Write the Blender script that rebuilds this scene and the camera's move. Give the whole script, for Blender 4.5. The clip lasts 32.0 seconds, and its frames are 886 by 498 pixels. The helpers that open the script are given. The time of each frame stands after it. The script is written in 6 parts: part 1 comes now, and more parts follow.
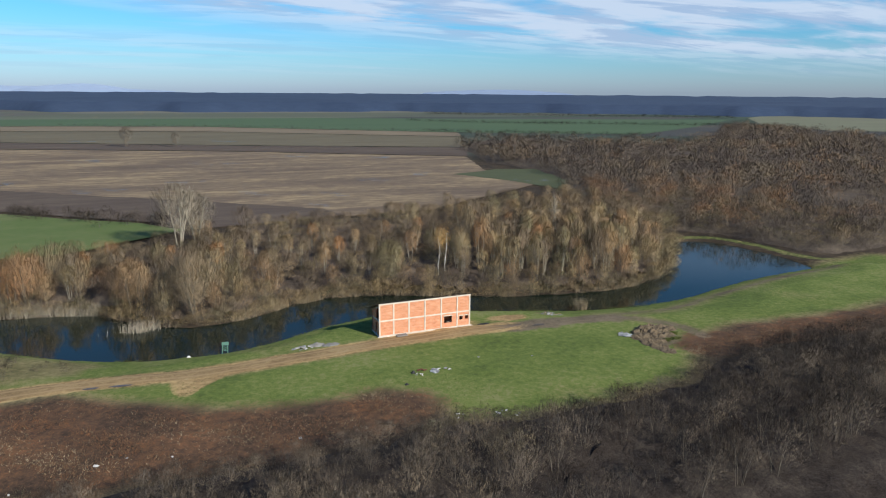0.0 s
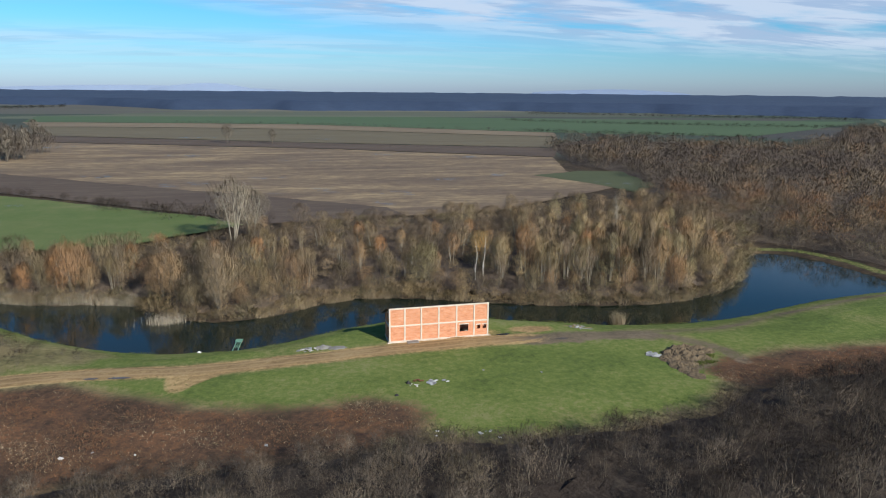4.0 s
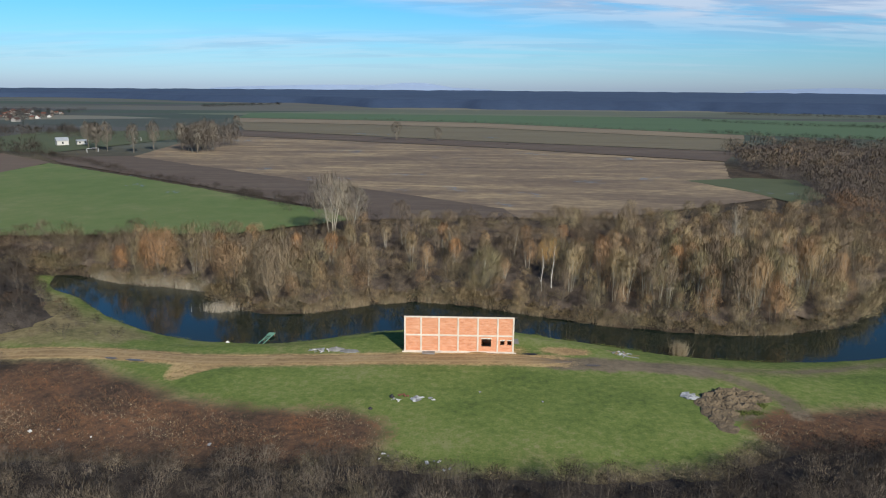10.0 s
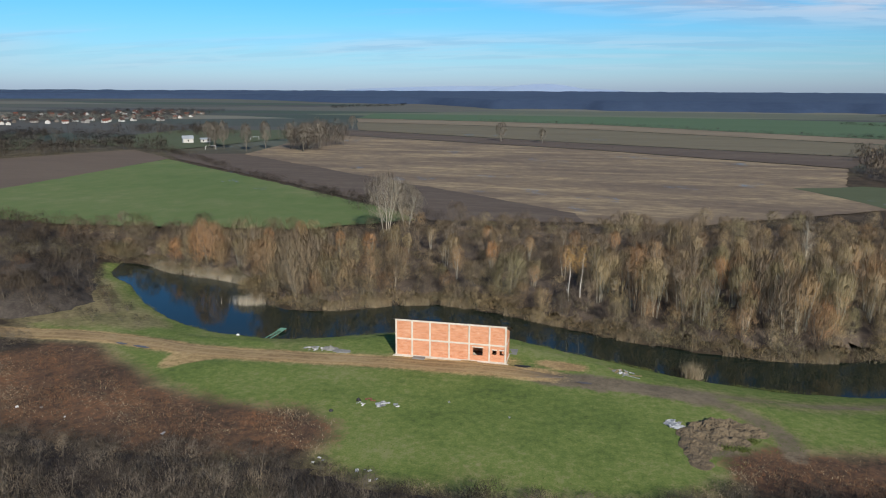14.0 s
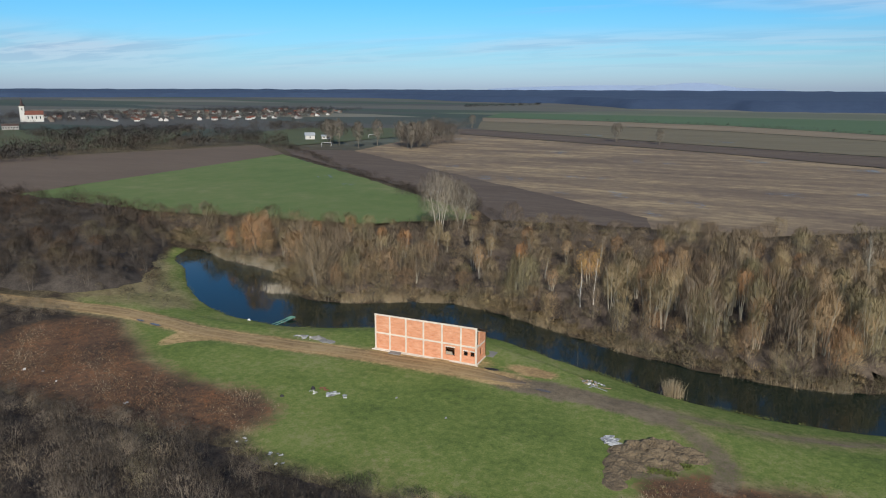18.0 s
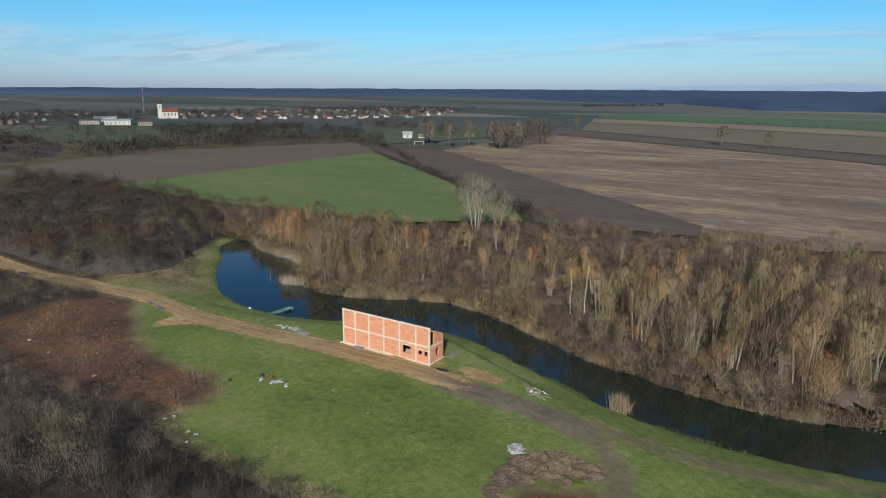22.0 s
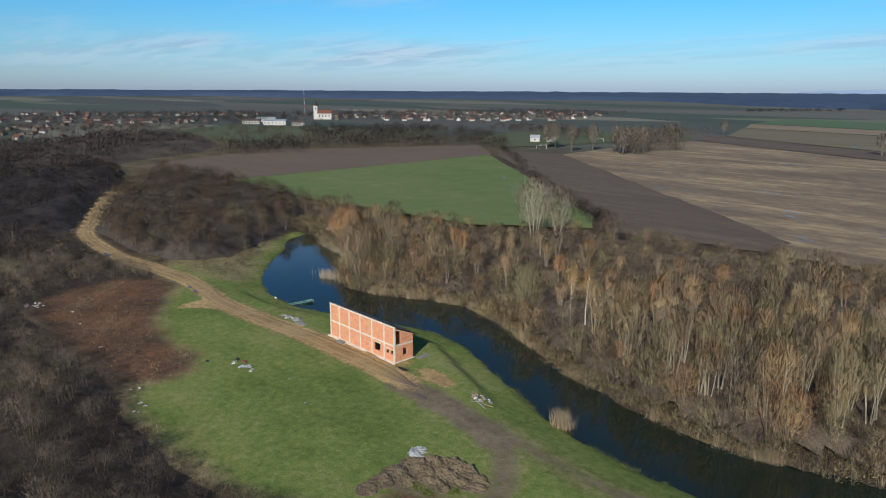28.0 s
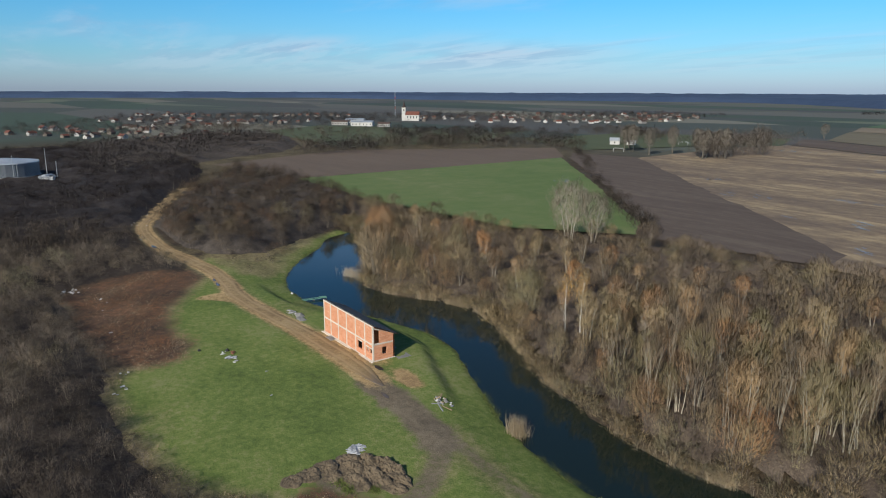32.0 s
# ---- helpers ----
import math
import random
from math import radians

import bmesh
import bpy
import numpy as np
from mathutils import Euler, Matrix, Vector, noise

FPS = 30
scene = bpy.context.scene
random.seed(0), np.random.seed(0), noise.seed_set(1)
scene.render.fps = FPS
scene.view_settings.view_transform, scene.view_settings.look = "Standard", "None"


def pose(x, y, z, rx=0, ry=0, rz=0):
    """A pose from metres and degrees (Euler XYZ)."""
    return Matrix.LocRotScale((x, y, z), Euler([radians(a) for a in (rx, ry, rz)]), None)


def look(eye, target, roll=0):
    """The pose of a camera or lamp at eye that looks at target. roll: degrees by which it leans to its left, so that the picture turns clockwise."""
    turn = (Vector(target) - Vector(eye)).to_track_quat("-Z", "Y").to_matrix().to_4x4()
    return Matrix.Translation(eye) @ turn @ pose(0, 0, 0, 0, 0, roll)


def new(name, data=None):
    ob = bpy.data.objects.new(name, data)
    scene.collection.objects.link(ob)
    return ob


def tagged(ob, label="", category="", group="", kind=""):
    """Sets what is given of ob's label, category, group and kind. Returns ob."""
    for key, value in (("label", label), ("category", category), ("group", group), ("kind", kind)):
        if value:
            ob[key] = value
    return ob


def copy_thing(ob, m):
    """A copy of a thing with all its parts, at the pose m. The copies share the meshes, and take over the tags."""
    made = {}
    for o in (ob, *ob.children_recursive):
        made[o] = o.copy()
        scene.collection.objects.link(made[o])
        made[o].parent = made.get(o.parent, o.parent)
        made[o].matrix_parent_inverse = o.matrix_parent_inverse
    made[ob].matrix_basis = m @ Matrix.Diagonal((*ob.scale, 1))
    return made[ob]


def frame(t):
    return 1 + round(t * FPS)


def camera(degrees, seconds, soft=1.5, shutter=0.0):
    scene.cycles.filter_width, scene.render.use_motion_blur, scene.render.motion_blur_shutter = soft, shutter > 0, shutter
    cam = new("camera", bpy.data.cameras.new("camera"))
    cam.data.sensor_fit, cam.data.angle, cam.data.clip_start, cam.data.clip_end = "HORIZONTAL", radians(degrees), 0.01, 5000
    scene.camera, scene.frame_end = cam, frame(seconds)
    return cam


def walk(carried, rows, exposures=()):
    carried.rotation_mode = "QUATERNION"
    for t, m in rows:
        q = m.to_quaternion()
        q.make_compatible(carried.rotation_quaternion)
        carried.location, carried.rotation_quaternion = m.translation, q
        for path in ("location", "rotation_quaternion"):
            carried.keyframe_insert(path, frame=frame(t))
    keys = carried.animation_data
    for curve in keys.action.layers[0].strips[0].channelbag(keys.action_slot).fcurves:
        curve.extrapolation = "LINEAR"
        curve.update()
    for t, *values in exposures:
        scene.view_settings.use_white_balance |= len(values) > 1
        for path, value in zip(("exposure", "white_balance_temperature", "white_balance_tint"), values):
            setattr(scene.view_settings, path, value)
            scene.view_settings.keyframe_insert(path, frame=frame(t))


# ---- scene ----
cam = camera(64.5, 32.0, soft=1.1)
METRES, EYE, TILT, LEAN, TURN = 165.0, 42.6, 1.8, 1.0, -23.4
ROWS = [
    (0.0, 0.0, 0.0, 0.0, 0.36, -14.46, -1.41),
    (0.5, 0.0103, 0.0045, -0.0003, 1.15, -14.48, -1.4),
    (1.0, 0.0219, 0.0096, -0.0005, 2.03, -14.51, -1.39),
    (1.5, 0.0331, 0.0146, -0.0009, 2.81, -14.53, -1.36),
    (2.0, 0.0452, 0.0202, -0.0012, 3.66, -14.55, -1.35),
    (2.5, 0.0566, 0.0255, -0.0014, 4.52, -14.58, -1.34),
    (3.0, 0.0689, 0.0316, -0.0014, 6.14, -14.63, -1.32),
    (3.5, 0.0805, 0.0373, -0.0017, 7.72, -14.66, -1.26),
    (5.5, 0.1297, 0.0634, -0.0018, 13.44, -14.83, -1.05),
    (6.0, 0.1424, 0.0709, -0.0019, 14.76, -14.87, -1.02),
    (6.5, 0.1544, 0.078, -0.0022, 15.98, -14.88, -0.96),
    (7.0, 0.1676, 0.086, -0.0025, 17.33, -14.9, -0.9),
    (7.5, 0.1796, 0.0938, -0.0028, 18.57, -14.91, -0.86),
    (8.0, 0.1924, 0.1024, -0.0029, 19.93, -14.93, -0.81),
    (8.5, 0.2041, 0.1112, -0.0035, 21.19, -14.94, -0.74),
    (9.0, 0.2169, 0.1206, -0.0038, 22.56, -14.97, -0.67),
    (9.5, 0.2284, 0.1295, -0.0042, 23.83, -14.98, -0.62),
    (10.0, 0.2406, 0.1393, -0.0046, 25.21, -14.99, -0.56),
    (10.5, 0.2518, 0.1486, -0.0049, 26.49, -15.0, -0.49),
    (11.0, 0.2635, 0.1588, -0.0051, 27.86, -15.0, -0.44),
    (11.5, 0.2746, 0.1681, -0.0054, 29.1, -14.98, -0.37),
    (12.0, 0.2873, 0.1781, -0.0058, 30.47, -14.95, -0.28),
    (12.5, 0.2995, 0.1876, -0.0059, 31.72, -14.95, -0.22),
    (13.0, 0.3134, 0.1981, -0.0061, 33.08, -14.95, -0.13),
    (13.5, 0.3265, 0.2081, -0.0063, 34.33, -14.94, -0.07),
    (14.0, 0.3412, 0.2191, -0.0064, 35.69, -14.94, -0.01),
    (14.5, 0.355, 0.2297, -0.0065, 36.92, -14.95, 0.05),
    (16.5, 0.4139, 0.2764, -0.0065, 42.81, -14.9, 0.28),
    (17.0, 0.4292, 0.29, -0.0064, 44.32, -14.93, 0.36),
    (17.5, 0.443, 0.3028, -0.0065, 45.71, -14.94, 0.4),
    (18.0, 0.4578, 0.3173, -0.0068, 47.23, -14.95, 0.44),
    (18.5, 0.4713, 0.331, -0.0069, 48.63, -14.94, 0.5),
    (19.0, 0.4856, 0.3465, -0.0071, 50.15, -14.93, 0.55),
    (19.5, 0.4984, 0.3609, -0.0071, 51.54, -14.93, 0.58),
    (20.0, 0.5118, 0.377, -0.0071, 52.92, -14.92, 0.63),
    (20.5, 0.5236, 0.3917, -0.0071, 54.04, -14.9, 0.65),
    (21.0, 0.5354, 0.4073, -0.007, 55.18, -14.89, 0.66),
    (21.5, 0.5453, 0.421, -0.007, 56.24, -14.89, 0.66),
    (22.0, 0.5553, 0.4353, -0.007, 57.43, -14.86, 0.69),
    (22.5, 0.5637, 0.4482, -0.007, 58.57, -14.82, 0.71),
    (23.0, 0.5724, 0.4617, -0.0071, 59.83, -14.78, 0.74),
    (23.5, 0.58, 0.4742, -0.0071, 60.96, -14.74, 0.74),
    (24.0, 0.5878, 0.4874, -0.0072, 62.09, -14.7, 0.77),
    (24.5, 0.5947, 0.4996, -0.0074, 63.12, -14.66, 0.8),
    (25.0, 0.6019, 0.5129, -0.0076, 64.23, -14.62, 0.82),
    (25.5, 0.6081, 0.5251, -0.0079, 65.26, -14.57, 0.84),
    (27.5, 0.6322, 0.5768, -0.0086, 69.44, -14.45, 1.0),
    (28.0, 0.6376, 0.5904, -0.0087, 70.5, -14.43, 1.06),
    (28.5, 0.6424, 0.603, -0.0088, 71.47, -14.4, 1.1),
    (29.0, 0.6472, 0.6167, -0.009, 72.53, -14.36, 1.14),
    (29.5, 0.6514, 0.6294, -0.0092, 73.47, -14.34, 1.18),
    (30.0, 0.6556, 0.6433, -0.0095, 74.51, -14.3, 1.2),
    (30.5, 0.6592, 0.6562, -0.0097, 75.49, -14.26, 1.24),
    (31.0, 0.6627, 0.6701, -0.0099, 76.52, -14.2, 1.27),
    (31.5, 0.6659, 0.6829, -0.0101, 77.47, -14.16, 1.31),
    (32.0, 0.669, 0.6964, -0.0103, 78.49, -14.13, 1.36),
]
walk(cam, [(t, pose(0, 0, EYE, TILT, LEAN, TURN) @ pose(METRES * x, METRES * y, METRES * z, 90 + pitch, roll, yaw)) for t, x, y, z, yaw, pitch, roll in ROWS], exposures=[(0.0, 0.17), (6.0, 0.13), (13.0, 0.02), (18.0, -0.03), (24.0, -0.07), (32.0, -0.03)])

# ---- light ----
SUN_TO = Vector((0.485, -0.874, 0.0)).normalized()
SUN_EL = radians(29)
world = bpy.data.worlds.new("sky")
scene.world = world
world.use_nodes = True
wn, wl = world.node_tree.nodes, world.node_tree.links
wn.clear()


def wnode(kind, **values):
    n = wn.new(kind)
    for k, v in values.items():
        n.inputs[k].default_value = v
    return n


sky = wn.new("ShaderNodeTexSky")
sky.sky_type, sky.sun_disc = "NISHITA", False
sky.sun_elevation, sky.sun_rotation = SUN_EL, math.atan2(SUN_TO.x, SUN_TO.y)
sky.air_density, sky.dust_density, sky.ozone_density, sky.altitude = 1.0, 0.6, 2.5, 100
geo = wn.new("ShaderNodeTexCoord")
sep = wn.new("ShaderNodeSeparateXYZ")
wl.new(geo.outputs["Generated"], sep.inputs[0])


def wmath(op, a, b=None, clamp=False):
    n = wn.new("ShaderNodeMath")
    n.operation, n.use_clamp = op, clamp
    for i, v in enumerate((a, b)):
        if v is None:
            continue
        if isinstance(v, (int, float)):
            n.inputs[i].default_value = v
        else:
            wl.new(v, n.inputs[i])
    return n.outputs[0]


lift = wmath("MAXIMUM", wmath("ADD", sep.outputs["Z"], 0.085), 0.02)
comb = wn.new("ShaderNodeCombineXYZ")
wl.new(wmath("DIVIDE", sep.outputs["X"], lift), comb.inputs[0])
wl.new(wmath("DIVIDE", sep.outputs["Y"], lift), comb.inputs[1])


def cloud(turn, scale, stretch, lo, hi, detail=6.0, seed=0.0):
    m = wn.new("ShaderNodeMapping")
    m.inputs["Rotation"].default_value = (0, 0, radians(turn))
    m.inputs["Scale"].default_value = (scale, scale * stretch, 1)
    m.inputs["Location"].default_value = (seed, seed * 0.7, 0)
    wl.new(comb.outputs[0], m.inputs[0])
    n = wnode("ShaderNodeTexNoise", Scale=1.0, Detail=detail, Roughness=0.58, Distortion=0.35)
    wl.new(m.outputs[0], n.inputs["Vector"])
    r = wn.new("ShaderNodeMapRange")
    r.interpolation_type = "SMOOTHSTEP"
    r.inputs["From Min"].default_value, r.inputs["From Max"].default_value = lo, hi
    wl.new(n.outputs["Fac"], r.inputs["Value"])
    return r.outputs[0]


# the cloud sheet thickens to the north-east and thins out to the north-west
side = wmath("MULTIPLY", wmath("ADD", wmath("ADD", sep.outputs["X"], wmath("MULTIPLY", wmath("SUBTRACT", sep.outputs["Z"], 0.112), 11.0)), 0.25), 2.8, True)
low = wn.new("ShaderNodeMapRange")
low.inputs["From Min"].default_value, low.inputs["From Max"].default_value = 0.26, 0.13
wl.new(sep.outputs["Z"], low.inputs["Value"])
side = wmath("MULTIPLY", side, low.outputs[0])
veil = wmath("MULTIPLY", cloud(-20, 0.75, 1.9, 0.30, 0.56, seed=3.1), side)
# a low white sheet in the west


def wsmooth(value, lo, hi):
    r = wn.new("ShaderNodeMapRange")
    r.interpolation_type = "SMOOTHSTEP"
    r.inputs["From Min"].default_value, r.inputs["From Max"].default_value = lo, hi
    wl.new(value, r.inputs["Value"])
    return r.outputs[0]


west = wmath("MULTIPLY", wsmooth(sep.outputs["X"], -0.985, -0.90), wsmooth(sep.outputs["X"], -0.58, -0.80))
tilt = wmath("ADD", sep.outputs["Z"], wmath("MULTIPLY", sep.outputs["X"], 0.03))
west = wmath("MULTIPLY", west, wmath("MULTIPLY", wsmooth(tilt, -0.020, 0.012), wsmooth(tilt, 0.050, 0.026)))
west = wmath("MULTIPLY", west, cloud(62, 0.22, 3.0, 0.22, 0.55, seed=5.2))
streaks = wmath("MULTIPLY", cloud(40, 0.16, 4.0, 0.44, 0.66, seed=9.3), wmath("MULTIPLY", wsmooth(sep.outputs["Z"], 0.012, 0.03), wsmooth(sep.outputs["Z"], 0.085, 0.05)))
band = wmath("MULTIPLY", cloud(28, 0.30, 2.6, 0.52, 0.80, seed=7.7), 0.5)
haze = wn.new("ShaderNodeMapRange")
haze.inputs["From Min"].default_value, haze.inputs["From Max"].default_value = 0.002, 0.05
wl.new(sep.outputs["Z"], haze.inputs["Value"])
mask = wmath("MULTIPLY", wmath("MAXIMUM", wmath("MAXIMUM", veil, band), wmath("MAXIMUM", wmath("MULTIPLY", west, 0.9), wmath("MULTIPLY", streaks, 0.6))), haze.outputs[0])
mix = wn.new("ShaderNodeMix")
mix.data_type = "RGBA"
wl.new(wmath("MULTIPLY", mask, 0.85), mix.inputs["Factor"])
deep = wn.new("ShaderNodeValToRGB")
for e, (at_, c) in zip((deep.color_ramp.elements[0], deep.color_ramp.elements.new(0.045), deep.color_ramp.elements.new(0.125), deep.color_ramp.elements[-1]), ((0.0, (0.60, 0.78, 1.26)), (0.045, (0.44, 0.78, 1.12)), (0.125, (0.27, 0.78, 1.12)), (0.36, (0.24, 0.50, 0.72)))):
    e.position, e.color = at_, (*c, 1)
wl.new(sep.outputs["Z"], deep.inputs[0])
clear = wn.new("ShaderNodeMix")
clear.data_type, clear.blend_type = "RGBA", "MULTIPLY"
clear.inputs["Factor"].default_value = 1.0
wl.new(sky.outputs[0], clear.inputs["A"])
wl.new(deep.outputs[0], clear.inputs["B"])
wl.new(clear.outputs["Result"], mix.inputs["A"])
shade = wn.new("ShaderNodeMix")
shade.data_type = "RGBA"
wl.new(cloud(10, 1.1, 2.4, 0.42, 0.56, seed=1.4), shade.inputs["Factor"])
shade.inputs["A"].default_value = (3.3, 4.2, 5.8, 1)
shade.inputs["B"].default_value = (4.9, 5.6, 6.8, 1)
wl.new(shade.outputs["Result"], mix.inputs["B"])
back = wnode("ShaderNodeBackground", Strength=0.116)
wl.new(mix.outputs["Result"], back.inputs["Color"])
wo = wn.new("ShaderNodeOutputWorld")
wl.new(back.outputs[0], wo.inputs["Surface"])

sun = new("sun", bpy.data.lights.new("sun", "SUN"))
sun.data.energy, sun.data.angle, sun.data.color = 5.1, radians(0.55), (1.0, 0.93, 0.81)
sun.matrix_world = look((0, 0, 0), (-SUN_TO.x * math.cos(SUN_EL), -SUN_TO.y * math.cos(SUN_EL), -math.sin(SUN_EL)))
scene.view_settings.exposure = 0.0


# ---- materials ----
def ramp_of(nt, stops, fac):
    r = nt.nodes.new("ShaderNodeValToRGB")
    while len(r.color_ramp.elements) < len(stops):
        r.color_ramp.elements.new(0.5)
    for e, (p, c) in zip(r.color_ramp.elements, stops):
        e.position, e.color = p, (*c, 1)
    nt.links.new(fac, r.inputs[0])
    return r.outputs[0]


def noise_of(nt, scale, detail=5.0, rough=0.6, stretch=(1, 1, 1), turn=0.0, coord="Object"):
    tc = nt.nodes.new("ShaderNodeTexCoord")
    m = nt.nodes.new("ShaderNodeMapping")
    m.inputs["Scale"].default_value = stretch
    m.inputs["Rotation"].default_value = (0, 0, radians(turn))
    n = nt.nodes.new("ShaderNodeTexNoise")
    n.inputs["Scale"].default_value, n.inputs["Detail"].default_value, n.inputs["Roughness"].default_value = scale, detail, rough
    nt.links.new(tc.outputs[coord], m.inputs[0])
    nt.links.new(m.outputs[0], n.inputs["Vector"])
    return n.outputs["Fac"]


def blend(nt, a, b, fac, mode="MIX"):
    m = nt.nodes.new("ShaderNodeMix")
    m.data_type, m.blend_type = "RGBA", mode
    for key, v in (("A", a), ("B", b)):
        if isinstance(v, tuple):
            m.inputs[key].default_value = (*v, 1)
        else:
            nt.links.new(v, m.inputs[key])
    if isinstance(fac, float):
        m.inputs["Factor"].default_value = fac
    else:
        nt.links.new(fac, m.inputs["Factor"])
    return m.outputs["Result"]


def calc(nt, op, a, b=0.0, clamp=False):
    n = nt.nodes.new("ShaderNodeMath")
    n.operation, n.use_clamp = op, clamp
    for i, v in enumerate((a, b)):
        if isinstance(v, (int, float)):
            n.inputs[i].default_value = v
        else:
            nt.links.new(v, n.inputs[i])
    return n.outputs[0]


def attr(nt, name):
    n = nt.nodes.new("ShaderNodeAttribute")
    n.attribute_name = name
    return n.outputs["Fac"]


def raw(name, rough=0.85, metal=0.0, spec=0.3):
    m = bpy.data.materials.new(name)
    m.use_nodes = True
    b = m.node_tree.nodes["Principled BSDF"]
    b.inputs["Roughness"].default_value, b.inputs["Metallic"].default_value = rough, metal
    b.inputs["Specular IOR Level"].default_value = spec
    return m, m.node_tree, b


def bump(nt, b, height, strength=0.4, distance=0.05):
    n = nt.nodes.new("ShaderNodeBump")
    n.inputs["Strength"].default_value, n.inputs["Distance"].default_value = strength, distance
    nt.links.new(height, n.inputs["Height"])
    nt.links.new(n.outputs[0], b.inputs["Normal"])


def surface(name, dark, light, scale=2.0, rough=0.85, metal=0.0, fine=14.0, depth=0.03, stretch=(1, 1, 1), spec=0.3):
    """A two-scale mottled surface between two colours."""
    m, nt, b = raw(name, rough, metal, spec)
    big, small = noise_of(nt, scale, 4, 0.6, stretch), noise_of(nt, scale * fine, 4, 0.65, stretch)
    f = calc(nt, "ADD", calc(nt, "MULTIPLY", big, 0.6), calc(nt, "MULTIPLY", small, 0.4))
    nt.links.new(ramp_of(nt, [(0.34, dark), (0.66, light)], f), b.inputs["Base Color"])
    bump(nt, b, small, 0.5, depth)
    return m


def twig_material(name, stops, single):
    """Bare twigs: the hue changes from tree to tree, the depth from twig to twig."""
    m, nt, b = raw(name, 0.9, 0, 0.1)
    if single:
        tint = nt.nodes.new("ShaderNodeObjectInfo").outputs["Random"]
    else:
        tint = attr(nt, "tint")
    g = nt.nodes.new("ShaderNodeNewGeometry")
    each = calc(nt, "ADD", calc(nt, "MULTIPLY", g.outputs["Random Per Island"], 0.16), 0.92)
    col = ramp_of(nt, stops, tint)
    grain = calc(nt, "ADD", calc(nt, "MULTIPLY", noise_of(nt, 1.2, 3, 0.6), 0.6), 0.70)
    each = calc(nt, "MULTIPLY", each, grain)
    mul = nt.nodes.new("ShaderNodeVectorMath")
    mul.operation = "SCALE"
    nt.links.new(col, mul.inputs[0])
    nt.links.new(each, mul.inputs["Scale"])
    nt.links.new(mul.outputs[0], b.inputs["Base Color"])
    return m


WOOD_STOPS = [(0.0, (0.173, 0.134, 0.096)), (0.15, (0.277, 0.213, 0.147)), (0.30, (0.364, 0.283, 0.168)), (0.45, (0.271, 0.235, 0.131)),
              (0.58, (0.393, 0.244, 0.138)), (0.72, (0.421, 0.327, 0.184)), (0.86, (0.306, 0.224, 0.143)), (1.0, (0.496, 0.264, 0.121))]
EAST_STOPS = [(0.0, (0.097, 0.084, 0.078)), (0.35, (0.154, 0.128, 0.110)), (0.6, (0.215, 0.174, 0.132)), (0.8, (0.275, 0.216, 0.146)), (1.0, (0.341, 0.204, 0.118))]
SCRUB_STOPS = [(0.0, (0.064, 0.052, 0.043)), (0.30, (0.123, 0.102, 0.082)), (0.55, (0.184, 0.151, 0.118)), (0.80, (0.233, 0.186, 0.130)), (1.0, (0.221, 0.203, 0.129))]
M_TWIG = twig_material("bare_twigs", WOOD_STOPS, False)
M_TWIG_EAST = twig_material("grey_brown_twigs", EAST_STOPS, False)
M_TWIG_GREY = twig_material("grey_twigs_single", [(0.0, (0.17, 0.15, 0.125)), (1.0, (0.24, 0.21, 0.17))], True)
M_TWIG_DARK = twig_material("dark_bare_twigs", [(0.0, (0.066, 0.054, 0.046)), (0.35, (0.098, 0.079, 0.061)), (0.6, (0.143, 0.111, 0.078)), (0.8, (0.152, 0.089, 0.059)), (1.0, (0.176, 0.148, 0.094))], False)
M_TWIG_ONE = twig_material("bare_twigs_single", WOOD_STOPS, True)
M_SCRUB = twig_material("scrub_twigs", SCRUB_STOPS, False)
M_REED = twig_material("dry_reed", [(0.0, (0.28, 0.22, 0.15)), (0.6, (0.34, 0.28, 0.19)), (1.0, (0.25, 0.18, 0.11))], False)
M_PALE_REED = twig_material("pale_reed", [(0.0, (0.30, 0.265, 0.21)), (1.0, (0.43, 0.38, 0.30))], False)
M_RUST = twig_material("rusty_stalks", [(0.0, (0.21, 0.092, 0.048)), (0.30, (0.24, 0.128, 0.066)), (0.50, (0.135, 0.090, 0.062)), (0.84, (0.105, 0.088, 0.070)), (0.91, (0.33, 0.26, 0.165)), (1.0, (0.46, 0.38, 0.26))], False)
M_GRASS_TUFT = twig_material("grass_tufts", [(0.0, (0.090, 0.118, 0.032)), (0.6, (0.115, 0.145, 0.042)), (1.0, (0.16, 0.155, 0.065))], False)
M_LEAF = twig_material("orange_leaves", [(0.0, (0.52, 0.27, 0.075)), (1.0, (0.50, 0.34, 0.14))], False)
# twigs greyed in the base colour in place of distance haze
M_TWIG_COOL = twig_material("grey_far_twigs", [(0.0, (0.056, 0.050, 0.050)), (0.5, (0.112, 0.100, 0.096)), (1.0, (0.175, 0.156, 0.144))], False)
M_TWIG_COPSE = twig_material("copse_twigs", [(0.0, (0.170, 0.145, 0.122)), (1.0, (0.240, 0.205, 0.168))], False)
M_TWIG_GARDEN = twig_material("garden_twigs", [(0.0, (0.020, 0.030, 0.018)), (0.06, (0.030, 0.038, 0.024)), (0.2, (0.085, 0.074, 0.068)), (1.0, (0.150, 0.130, 0.114))], False)
M_TWIG_UNDER = twig_material("undergrowth_twigs", [(0.0, (0.134, 0.109, 0.079)), (0.35, (0.214, 0.168, 0.117)), (0.6, (0.237, 0.211, 0.124)), (0.85, (0.316, 0.232, 0.137)), (1.0, (0.419, 0.318, 0.172))], False)
